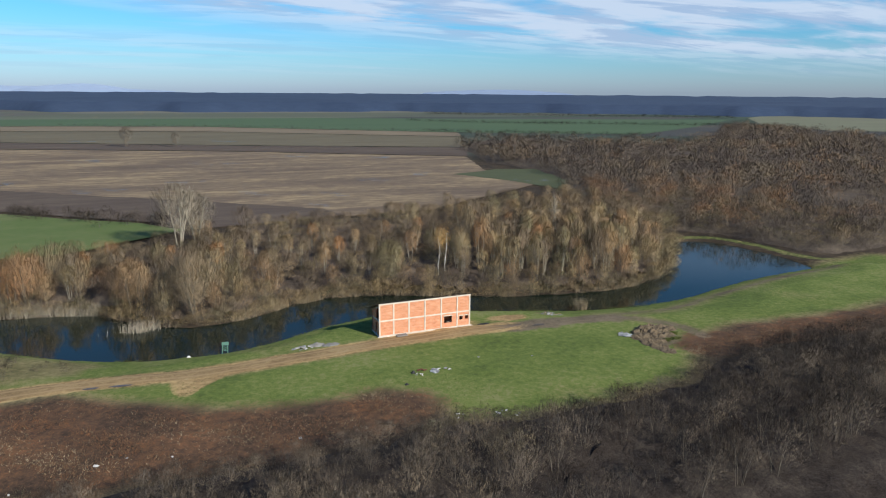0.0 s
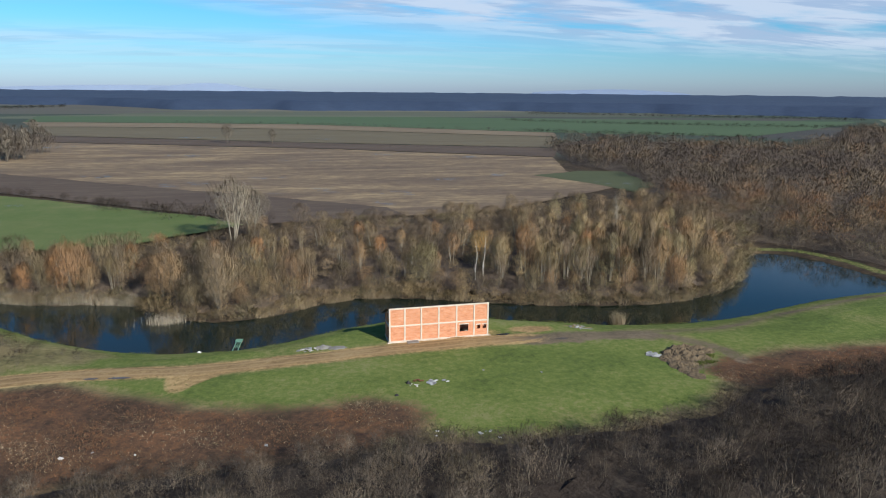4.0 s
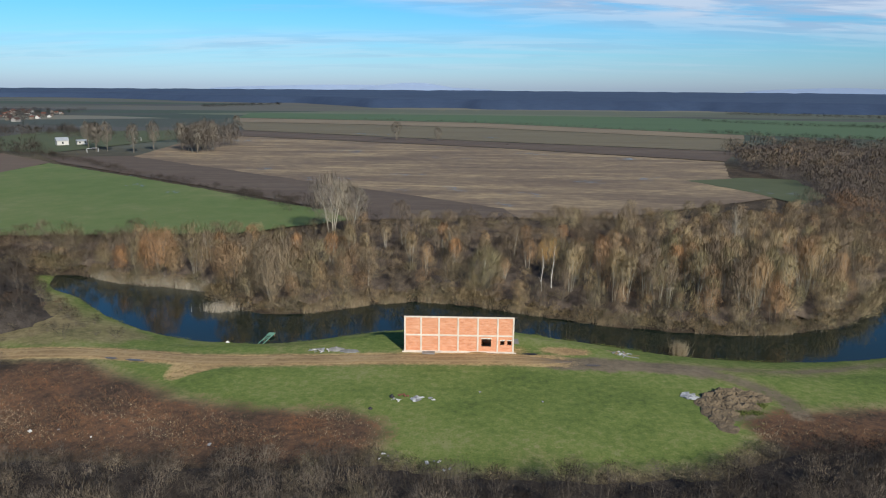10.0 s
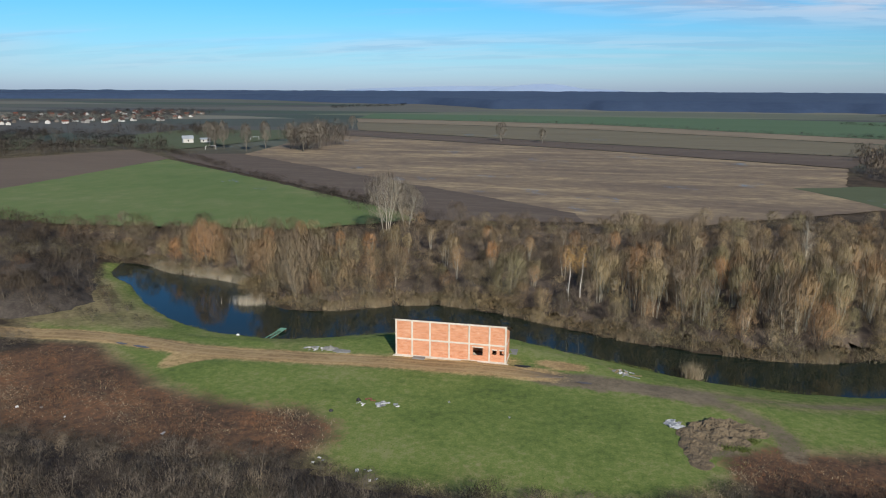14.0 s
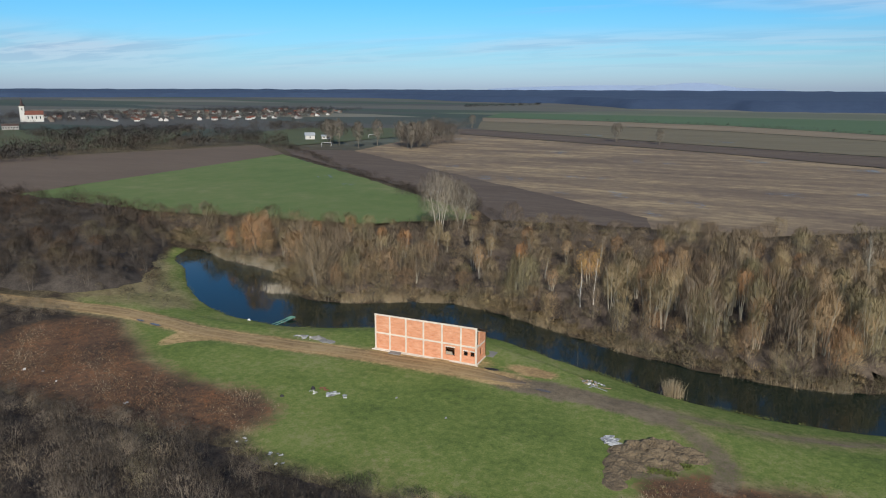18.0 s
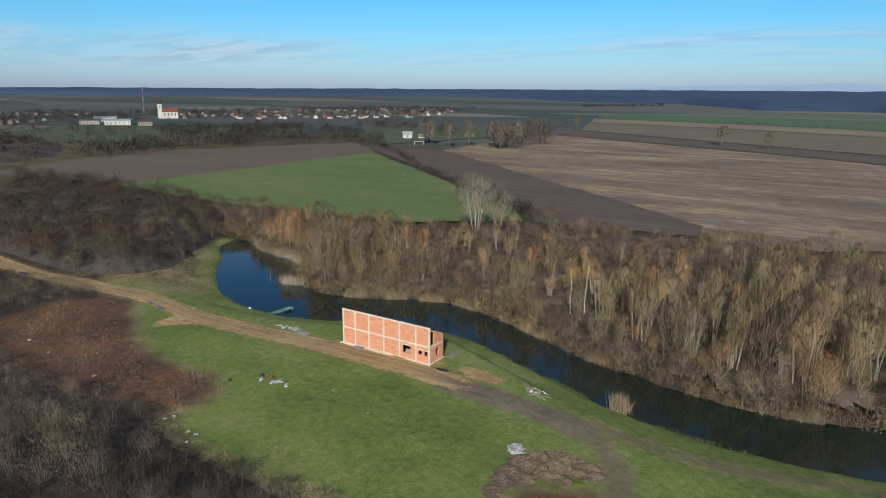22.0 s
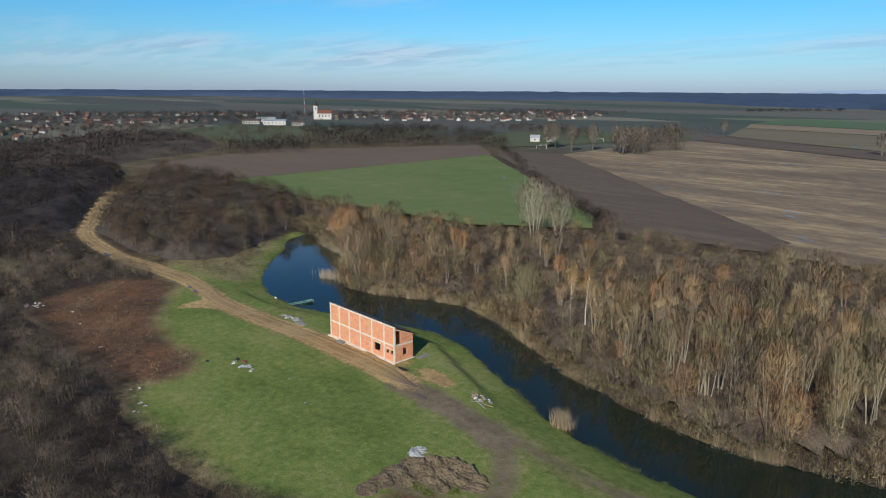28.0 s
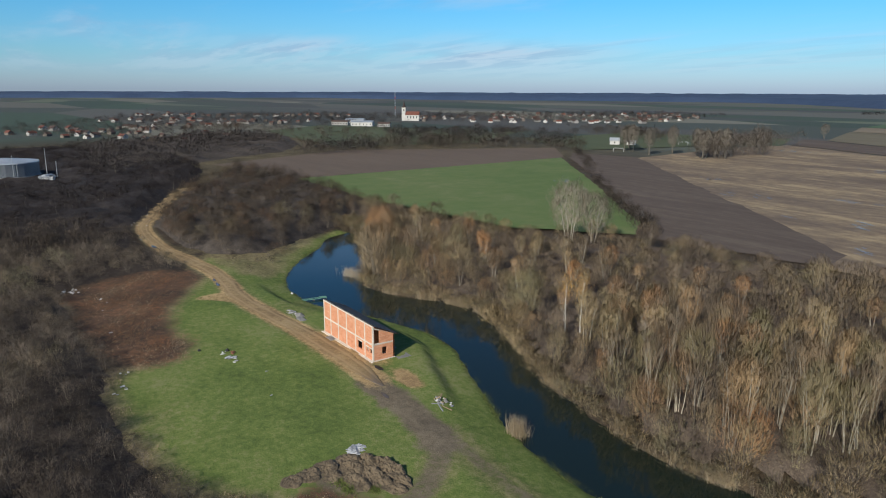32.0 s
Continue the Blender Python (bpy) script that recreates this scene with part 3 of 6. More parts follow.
def inside(x, y, poly):
    r = np.zeros(np.shape(x), bool)
    p = np.asarray(poly, float)
    for (ax, ay), (bx, by) in zip(p, np.roll(p, -1, 0)):
        if ay != by:
            r ^= ((ay > y) != (by > y)) & (x < (bx - ax) * (y - ay) / (by - ay) + ax)
    return r


def wobble(x, y, s, k=0.0):
    """A cheap smooth noise, about -1 to 1."""
    return (np.sin(x * s + 1.7 * np.sin(y * s * 0.83 + k) + k) + np.sin(y * s * 1.13 + 1.3 * np.sin(x * s * 0.71 - k)) + np.sin((x + y) * s * 1.9 + k * 2)) / 3


def land(x, y):
    """Height of the ground, the shores' distances and whether a point is in the pond."""
    x, y = np.asarray(x, float), np.asarray(y, float)
    ds, dn = near_line(x, y, CS), near_line(x, y, CN)
    wet = inside(x, y, POND)
    d = np.minimum(ds, dn)
    south = np.interp(ds, [0, 0.5, 3.6, 4.7, 6.5, 8.5, 1e5], [-2.25, -1.95, -1.45, -1.38, -0.10, 0, 0])
    plain = np.interp(ds, [0, 0.5, 3, 7, 12, 1e5], [-2.25, -1.95, -1.4, -0.6, 0, 0])
    k = np.clip((x - 67) / 9, 0, 1) + np.clip((8 - x) / 12, 0, 1)
    south = south * (1 - np.clip(k, 0, 1)) + plain * np.clip(k, 0, 1)
    north = np.interp(dn, [0, 0.5, 4, 40, 80, 1e5], [-2.25, -1.9, -1.5, -1.0, -0.2, -0.2])
    bed = np.interp(d, [0, 3, 12], [-2.25, -3.0, -3.8])
    z = np.where(ds < dn, south, north)
    near = np.exp(-((x - 50) / 220) ** 4 - ((y - 110) / 130) ** 4)
    z = np.where(wet, bed, z + near * np.clip(d / 8, 0, 1) * (0.10 * wobble(x, y, 0.19) + 0.05 * wobble(x, y, 0.61, 2.0)))
    return z, ds, dn, wet


def height(x, y):
    return land(x, y)[0]


# ---- ground sheet ----
def axis(lo, hi, step, far):
    a = list(np.arange(lo, hi + 1e-6, step))
    s = step
    while a[-1] < far:
        s *= 1.13
        a.append(a[-1] + s)
    s, b = step, [lo]
    while b[-1] > -far:
        s *= 1.13
        b.append(b[-1] - s)
    return np.array(b[:0:-1] + a)


gx, gy = axis(-58, 170, 0.9, 4950), axis(76, 164, 0.72, 4950)
GX, GY = np.meshgrid(gx, gy)
X1, Y1 = GX.ravel(), GY.ravel()
gz, g_ds, g_dn, g_wet = land(X1, Y1)
nxg, nyg = len(gx), len(gy)
idx = np.arange(nxg * nyg).reshape(nyg, nxg)
quads = np.stack([idx[:-1, :-1], idx[:-1, 1:], idx[1:, 1:], idx[1:, :-1]], -1).reshape(-1, 4)

MEADOW = [(-33, 113), (-24, 107), (-14, 107.5), (-4, 100), (6, 94), (18, 90), (30, 91), (35, 87), (36, 79), (42, 76), (60, 76), (74, 78), (82, 84), (86, 92), (100, 94.5), (128, 92.5), (160, 96), (186, 104), (196, 122), (186, 130), (161, 128),
          *[tuple(p) for p in SHORE_S[::-1]][1:], (-53, 160), (-45, 146), (-33, 135), (-22, 123), (-27, 117)]
RUST_W = [(-22, 104), (-14, 106.5), (-5, 100), (6, 94), (18, 90), (28, 91.5), (34, 88), (36, 82), (28, 79), (12, 77), (-3, 78), (-16, 76), (-22, 84), (-26, 94)]
RUST_E = [(82, 91), (97, 94), (128, 92), (150, 93), (160, 88), (128, 83), (101, 83), (84, 84)]


def soft(poly, x, y, w):
    """1 inside a region, 0 outside, with an edge w metres wide."""
    p = np.vstack([poly, poly[:1]])
    d = near_line(x, y, p)
    return np.clip(0.5 + np.where(inside(x, y, poly), d, -d) / w, 0, 1)


g_grass = soft(np.array(MEADOW, float), X1, Y1, 5.0)
XW, YW = X1 + 1.6 * wobble(X1, Y1, 0.31, 4.0) + 0.8 * wobble(X1, Y1, 0.9, 2.0), Y1 + 1.6 * wobble(X1, Y1, 0.27, 9.0) + 0.8 * wobble(X1, Y1, 0.8, 5.0)
g_rust = np.maximum(soft(np.array(RUST_W, float), XW, YW, 12.0), soft(np.array(RUST_E, float), XW, YW, 7.0))
DRY = [(-42, 112.5), (-12, 112.5), (-7, 118.5), (-16, 126.5), (-30, 138), (-45, 152), (-52, 160), (-50, 140)]
d_edge = near_line(X1, Y1, np.array(MEADOW[:21], float))
g_dry = np.maximum(np.clip(0.72 - d_edge / 7, 0, 0.72), 0.78 * soft(np.array(DRY, float), XW, YW, 5.0))
road_line, track_line, bend_line = curve_points(ROAD, 1.0), curve_points(TRACK, 1.0), curve_points(BEND, 1.0)
d_bend = near_line(X1, Y1, bend_line)
d_road, d_track = near_line(X1, Y1, road_line), near_line(X1, Y1, track_line)
d_mud = near_line(X1, Y1, curve_points(MUD, 1.0)) + 0.5 * wobble(X1, Y1, 0.9, 1.0)
d_east = near_line(X1, Y1, curve_points([(146, 170), (154, 169), (163, 164), (167, 150), (167, 138), (172, 129), (195, 122)], 1.0))
d_spur = near_line(X1, Y1, np.array([(6.0, 107), (4.2, 103.5), (3, 100.5)]))
g_dirt = np.clip((3.6 - d_road) / 2.4, 0, 0.75) * np.clip((68 - X1) / 9, 0, 1)
g_dirt = np.maximum(g_dirt, np.clip((np.clip(5.6 - (107 - Y1) * 0.5, 1.6, 5.6) - d_spur) / 1.5, 0, 1) * (Y1 > 99) * np.clip((108.5 - Y1) / 1.5, 0, 1) * 0.66)
g_dirt = np.maximum(g_dirt, np.clip(1.15 * np.exp(-((X1 - 62.6) / 4.6) ** 2 - ((Y1 - 114.2 + 0.10 * (X1 - 62)) / 1.8) ** 2) + 0.12 * wobble(X1, Y1, 1.1), 0, 1) * (np.abs(X1 - 62) < 9))
g_dirt = np.maximum(g_dirt, 0.72 * np.exp(-((X1 - 46) / 12) ** 4 - ((Y1 - 113.6) / 3) ** 4))
g_dirt *= np.where(X1 > 78, 0.4, 1)
g_dirt = np.maximum(g_dirt, np.clip((1.1 - d_east) / 1.2, 0, 0.42))
g_grass = np.maximum(g_grass, np.clip((2.6 - d_east) / 2.4, 0, 0.55))
g_mud_shade = np.maximum(np.clip((1.9 - d_track) / 2.0, 0, 0.54 + 0.14 * np.clip(wobble(X1, Y1, 0.25, 2.0), -1, 1)), np.clip((4.4 - d_mud) / 3.6, 0, 0.72))
g_mud_shade = np.maximum(g_mud_shade, np.clip((2.6 - d_bend) / 2.4, 0, 0.60))
g_mud_shade = np.maximum(g_mud_shade, 0.8 * np.exp(-((X1 - 103) / 3.2) ** 2 - ((Y1 - 109.2) / 0.9) ** 2))
g_mud_shade = np.maximum(g_mud_shade, 0.8 * np.exp(-((X1 - 82.3) / 4.6) ** 4 - ((Y1 - 94.2 - 0.35 * (X1 - 82)) / 4.4) ** 4))
# faint dark strip along the bank step: its shade, painted in with the mud colour
g_mud_shade = np.maximum(g_mud_shade, 0.25 * np.clip(1 - np.abs(g_ds - 5.85) / 0.7, 0, 1) * ((X1 > -24) & (X1 < 84)))
g_dry = np.maximum(g_dry, np.clip((5.2 - d_road) / 5, 0, 0.50) * (X1 < 62))
g_dry = np.maximum(g_dry, np.clip((4.5 - np.minimum(d_track, d_bend)) / 5, 0, 0.55))
g_dry = np.maximum(g_dry, np.clip(0.75 * wobble(X1, Y1, 0.10, 7.0) - 0.12, 0, 0.42))
dist = np.hypot(X1 - 50, Y1 - 120)
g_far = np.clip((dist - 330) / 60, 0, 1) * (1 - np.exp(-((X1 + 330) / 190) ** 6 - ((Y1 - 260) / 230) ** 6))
g_dry = np.maximum(g_dry, 0.45 * np.exp(-((X1 + 330) / 190) ** 6 - ((Y1 - 260) / 230) ** 6) * (np.abs(X1 + 330) < 260))
ground = new("ground", mesh_np("ground", np.stack([X1, Y1, gz], 1), quads, [M_GROUND], attrs={"grass": g_grass, "rust": g_rust, "dirt": g_dirt, "mud": g_mud_shade, "far": g_far, "dry": g_dry}, smooth=True))
tagged(ground, "green meadow, brown scrub floor and farmland to the horizon", "ground", kind="structure")


def flat_poly(name, points, z, material, label, category, kind="structure", ragged=0.0):
    pts = np.array(points, float)
    if ragged:
        ring = []
        for a, c in zip(pts, np.roll(pts, -1, 0)):
            n = max(1, int(np.linalg.norm(c - a) / 6))
            ring += [a + (c - a) * i / n for i in range(n)]
        pts = np.array(ring) + np.random.default_rng(5).normal(0, ragged, (len(ring), 2))
    bm = bmesh.new()
    bm.faces.new([bm.verts.new((p[0], p[1], z)) for p in pts])
    bmesh.ops.triangulate(bm, faces=bm.faces[:])
    return tagged(part(name, bm, material), label, category, kind=kind)


flat_poly("water", [(-53, 168), (-56, 158), (-20, 126), (0, 117), (30, 122), (45, 125), (62, 121), (85, 113), (120, 114), (166, 122), (168, 165), (150, 170), (128, 156), (110, 138), (96, 134), (60, 146), (36, 152), (12, 143), (0, 148), (-12, 158)],
          WATER, M_WATER, "still dark blue pond water between grassy and wooded banks", "pond water")
FIELDS = [
    ("field", [(-174, 200), (-177, 279), (-183, 385), (-93, 317), (-3, 245), (10, 228), (-20, 205), (-95, 195)], M_F_GREEN, "bright green winter wheat field behind the woods"),
    ("field", [(-260, 185), (-310, 294), (-242, 437), (-183, 388), (-177, 279), (-174, 200)], M_F_BROWN, "bare brown tilled field beside the green wheat"),
    ("field", [(-203, 416), (-179, 389), (-90, 320), (0, 247), (16, 228), (64, 236), (62, 255), (31, 281), (-33, 331), (-152, 428)], M_F_DARK, "strip of dark tilled soil with wet furrows"),
    ("field", [(-154, 426), (-170, 560), (-160, 612), (-121, 597), (62, 515), (200, 428), (176, 356), (168, 285), (95, 236), (64, 234), (60, 253), (29, 279), (-35, 329)], M_F_PLOUGH, "wide stubble field streaked tan and brown"),
    ("field", [(-158, 616), (-190, 690), (-170, 690), (66, 572), (235, 500), (202, 431), (62, 519), (-121, 601)], M_F_DARK, "dark ploughed band across the stubble"),
    ("field", [(-170, 694), (-225, 850), (-60, 812), (62, 770), (285, 620), (237, 503), (66, 576)], M_F_FALLOW, "dull olive-brown fallow field"),
    ("field", [(-225, 855), (-264, 960), (-83, 923), (62, 880), (310, 686), (287, 625), (62, 776), (-60, 818)], M_F_TAN, "pale stubble field with a grassy strip"),
    ("field", [(760, 600), (820, 560), (1150, 720), (1500, 1000), (1300, 1150), (1000, 960), (800, 740)], M_F_PALE, "pale grey-green field beyond the eastern wood"),
    ("field", [(150, 338), (166, 300), (172, 270), (192, 290), (204, 345), (182, 352), (168, 344)], M_F_OLIVE, "wedge of green grass between stubble and wood"),
    ("field", [(-264, 966), (-300, 1150), (253, 1110), (900, 900), (663, 720), (479, 601), (312, 689), (62, 884), (-83, 928)], M_F_GREEN_FAR, "long green wheat field far out on the plain"),
    ("field", [(-330, 480), (-215, 440), (-190, 560), (-158, 600), (-200, 690), (-340, 640)], M_F_OLIVE, "green sports ground at the village edge"),
    ("field", [(-560, 330), (-330, 300), (-315, 420), (-420, 560), (-640, 430)], M_F_OLIVE, "dull green pasture before the village"),
]
for k, (n, pts, mt, lab) in enumerate(FIELDS):
    flat_poly(n, pts, 0.08 + 0.012 * k, mt, lab, "field", ragged=0.5)


def ribbon(name, line, half, lift, material, label, mud=None):
    """A track draped over the ground, with a ragged edge."""
    line = np.asarray(line)
    t = np.gradient(line, axis=0)
    t /= np.linalg.norm(t, axis=1)[:, None]
    nrm = np.stack([-t[:, 1], t[:, 0]], 1)
    r = np.random.default_rng(3)
    cols = np.linspace(-1, 1, 9)
    w = half * np.clip(np.arange(len(line))[::-1] / 10 + 0.12, 0, 1) * np.interp(line[:, 0], [-170, -90, -40], [0.55, 0.64, 0.92]) * (1 + 0.12 * wobble(line[:, 0], line[:, 1], 0.3) + 0.02 * r.normal(size=len(line)))
    P = line[:, None, :] + nrm[:, None, :] * (cols[None, :, None] * w[:, None, None])
    P[:, 0] += r.normal(0, 0.10, P[:, 0].shape)
    P[:, -1] += r.normal(0, 0.10, P[:, 0].shape)
    z = height(P[..., 0], P[..., 1]) + lift - 0.05 * np.exp(-((np.abs(cols) - 0.45) / 0.12) ** 2)
    z[:, 0] -= lift + 0.05
    z[:, -1] -= lift + 0.05
    i = np.arange(len(line) * 9).reshape(-1, 9)
    q = np.stack([i[:-1, :-1], i[:-1, 1:], i[1:, 1:], i[1:, :-1]], -1).reshape(-1, 4)[:, ::-1]
    at = {"across": np.tile(cols, len(line)), "mud": np.repeat(mud if mud is not None else np.zeros(len(line)), 9)}
    return tagged(new(name, mesh_np(name, np.dstack([P, z]).reshape(-1, 3), q, [material], attrs=at, smooth=True)), label, "dirt road", kind="structure")


ribbon("road", road_line, 2.25, 0.10, M_ROAD, "sandy brown dirt road with wheel ruts", np.clip((road_line[:, 0] - 54) / 14, 0, 0.7))

# far woods on the plain and low hills behind them
far_rng = np.random.default_rng(21)


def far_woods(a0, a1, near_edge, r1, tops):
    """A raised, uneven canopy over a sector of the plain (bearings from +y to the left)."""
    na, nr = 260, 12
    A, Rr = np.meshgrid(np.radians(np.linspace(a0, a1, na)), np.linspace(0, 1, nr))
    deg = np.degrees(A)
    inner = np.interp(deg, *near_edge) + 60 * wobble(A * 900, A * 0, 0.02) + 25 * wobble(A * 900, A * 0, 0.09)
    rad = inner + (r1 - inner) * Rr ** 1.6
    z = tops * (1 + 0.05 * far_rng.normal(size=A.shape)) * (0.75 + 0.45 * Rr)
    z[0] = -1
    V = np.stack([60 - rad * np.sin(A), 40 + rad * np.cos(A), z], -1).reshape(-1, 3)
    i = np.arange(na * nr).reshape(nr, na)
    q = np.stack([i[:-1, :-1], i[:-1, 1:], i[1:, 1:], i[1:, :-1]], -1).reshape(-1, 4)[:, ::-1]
    tagged(new("far_woodland", mesh_np("far_woodland", V, q, [M_FAR_WOOD])), "woodland along the far horizon, coloured dark blue for haze", "woodland", kind="stuff")


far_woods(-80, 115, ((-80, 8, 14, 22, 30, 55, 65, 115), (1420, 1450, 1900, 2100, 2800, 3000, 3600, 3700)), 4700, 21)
for a, span, r, top in ((4.6, 8, 4800, 72), (9, 22, 4860, 56), (-27, 12, 4850, 56)):
    bm = bmesh.new()
    prev = None
    for i in range(41):
        t = i / 40
        b = radians(a - span / 2 + span * t)
        z = 30 + (top - 30) * math.sin(math.pi * t) ** 0.8 * (1 + 0.06 * math.sin(9 * t + a))
        lo, hi = (60 - r * math.sin(b), 40 + r * math.cos(b), 0), (60 - (r + 60) * math.sin(b), 40 + (r + 60) * math.cos(b), z)
        cur = (bm.verts.new(lo), bm.verts.new(hi))
        if prev:
            bm.faces.new((prev[0], prev[1], cur[1], cur[0]))
        prev = cur
    tagged(part("backdrop", bm, M_HILL), "hills low on the horizon, with haze in their pale blue colour", "hills", kind="structure")


# ---- the unfinished block house ----
HX0, HX1, HY0, HY1, HZ0, HZ1 = 36.2, 54.0, 113.0, 117.0, -0.2, 6.0
HL = HX1 - HX0
MID = 3.0   # belt beam, above HZ0
house = empty("unfinished_house", pose(HX0, HY0, HZ0), "unfinished two-storey house of orange clay blocks with pale concrete frame", "house")
TOP, DEEP = HZ1 - HZ0, HY1 - HY0
COLS = [0.0, 2.75, 5.65, 8.75, 11.95, 15.15, HL]
# openings in the front: bay, x0, x1, z0, z1
OPEN = [(4, 12.55, 14.1, 1.15, 2.45), (5, 15.62, 16.28, 1.45, 2.2), (5, 16.75, 17.4, 1.45, 2.2)]


def holed(bm, x0, x1, z0, z1, y0, y1, holes, flip=False):
    """A wall slab in x and z, y0 to y1 thick, cut into pieces round its holes; flip swaps x and y."""
    xs = sorted({x0, x1, *[h[0] for h in holes], *[h[1] for h in holes]})
    zs = sorted({z0, z1, *[h[2] for h in holes], *[h[3] for h in holes]})
    for a, b in zip(xs, xs[1:]):
        for c, d in zip(zs, zs[1:]):
            if any(h[0] <= a and b <= h[1] and h[2] <= c and d <= h[3] for h in holes):
                continue
            box(bm, *((y0, y1, a, b) if flip else (a, b, y0, y1)), c, d)
    bmesh.ops.remove_doubles(bm, verts=bm.verts[:], dist=1e-4)
    return bm


C = 0.13
for i in range(6):
    a, b = COLS[i] + (C if i else 2 * C), COLS[i + 1] - (C if i < 5 else 2 * C)
    part("infill_panel", holed(bmesh.new(), a, b, 0.34, MID - 0.13, 0.07, 0.25, [o[1:] for o in OPEN if o[0] == i]), M_BRICK, house)
    part("infill_panel", holed(bmesh.new(), a, b, MID + 0.13, TOP - 0.26, 0.07, 0.25, []), M_BRICK, house)
for i, cx in enumerate(COLS):
    a = cx if i == 0 else cx - 2 * C if i == 6 else cx - C
    part("column", box(bmesh.new(), a, a + 2 * C, 0.0, 0.26, 0.34, TOP - 0.26, 0.015), M_CONCRETE, house)
for i in range(6):
    a, b = COLS[i] + (C if i else 2 * C), COLS[i + 1] - (C if i < 5 else 2 * C)
    part("belt_beam", box(bmesh.new(), a, b, 0.006, 0.254, MID - 0.13, MID + 0.13, 0.012), M_CONCRETE, house)
part("ring_beam", box(bmesh.new(), -0.02, HL + 0.02, -0.02, 0.28, TOP - 0.26, TOP, 0.02), M_CONCRETE, house)
part("plinth", box(bmesh.new(), -0.08, HL + 0.08, -0.08, DEEP + 0.08, -0.5, 0.34, 0.02), M_CONCRETE, house)
part("footing", box(bmesh.new(), -0.35, HL + 0.35, -0.42, -0.085, -0.5, 0.26, 0.03), M_CONCRETE, house, "pale concrete footing along the front")
for o in OPEN:
    part("lintel", box(bmesh.new(), o[1] - 0.12, o[2] + 0.12, 0.03, 0.256, o[4], o[4] + 0.16), M_CONCRETE, house)
# rear posts, gables and back wall
BACK = 4.25
part("rear_wall", holed(bmesh.new(), 0.0, HL, 0.34, BACK, DEEP - 0.25, DEEP, [(2.0, 3.0, 0.34, 2.4), (6.5, 8.0, 1.2, 2.5)]), M_BRICK, house)


def gable(x0, x1, name, low_hole, upper_gap):
    """A gable wall under the falling roof: posts, belt beam, infill, raking beam and openings."""
    def roof_z(y):
        return TOP - 0.30 + (BACK - TOP + 0.30) * y / DEEP
    part(name, holed(bmesh.new(), 0.26, DEEP - 0.24, 0.34, MID - 0.13, x0 + 0.03, x1 - 0.03, [low_hole], True), M_BRICK, house)
    part("belt_beam", box(bmesh.new(), x0, x1, 0.26, DEEP - 0.24, MID - 0.13, MID + 0.13, 0.012), M_CONCRETE, house)
    bm = bmesh.new()
    lo = upper_gap
    side = [(lo, MID + 0.13), (DEEP - 0.24, MID + 0.13), (DEEP - 0.24, roof_z(DEEP - 0.24) - 0.02), (lo, roof_z(lo) - 0.02)]
    va, vb = [bm.verts.new((x0 + 0.03, y, z)) for y, z in side], [bm.verts.new((x1 - 0.03, y, z)) for y, z in side]
    bm.faces.new(va)
    bm.faces.new(vb[::-1])
    for k in range(4):
        bm.faces.new((va[k], vb[k], vb[(k + 1) % 4], va[(k + 1) % 4]))
    bmesh.ops.recalc_face_normals(bm, faces=bm.faces[:])
    part("gable_infill", bm, M_BRICK, house)
    part("column", box(bmesh.new(), x0, x1, DEEP - 0.24, DEEP, 0.34, BACK - 0.02, 0.012), M_CONCRETE, house)
    bm = tube(bmesh.new(), [((x0 + x1) / 2, 0.2, roof_z(0.2) - 0.08), ((x0 + x1) / 2, DEEP - 0.1, roof_z(DEEP - 0.1) - 0.08)], [0.12, 0.12], 4)
    part("raking_beam", bm, M_CONCRETE, house)


gable(HL - 0.26, HL, "gable_wall", (1.75, 2.6, 1.15, 2.35), 1.25)
gable(0.0, 0.26, "gable_wall", (1.2, 2.2, 0.34, 2.4), 1.9)
bm = bmesh.new()
y0r, z0r, y1r, z1r = 0.02, TOP + 0.01, DEEP + 0.6, BACK - 0.14
vs = [bm.verts.new(p) for p in ((-0.5, y0r, z0r), (HL + 0.45, y0r, z0r), (HL + 0.45, y1r, z1r), (-0.5, y1r, z1r))]
r = bmesh.ops.extrude_face_region(bm, geom=[bm.faces.new(vs)])
bmesh.ops.translate(bm, vec=(0, 0, 0.09), verts=[v for v in r["geom"] if isinstance(v, bmesh.types.BMVert)])
bmesh.ops.recalc_face_normals(bm, faces=bm.faces[:])
part("roof", bm, M_ROOF, house, "dark brown sheet roof falling to the rear")
for k in range(10):
    x = 0.2 + k * (HL - 0.4) / 9
    part("rafter", tube(bmesh.new(), [(x, y0r + 0.2, z0r - 0.12), (x, y1r - 0.05, z1r - 0.09)], [0.09, 0.09], 4), M_TIMBER, house)
terrace = part("terrace_slab", box(bmesh.new(), HX0 + 0.5, HX1 + 1.2, HY1 + 0.09, HY1 + 2.6, -0.4, 0.02, 0.03), M_SLAB)
tagged(terrace, "grey concrete terrace slab behind the unfinished house", "slab")
step = part("entrance_slab", box(bmesh.new(), 39.2, 41.2, HY0 - 1.15, HY0 - 0.1, -0.15, 0.09, 0.02), M_SLAB)
tagged(step, "small pale concrete slab before the house front", "slab")

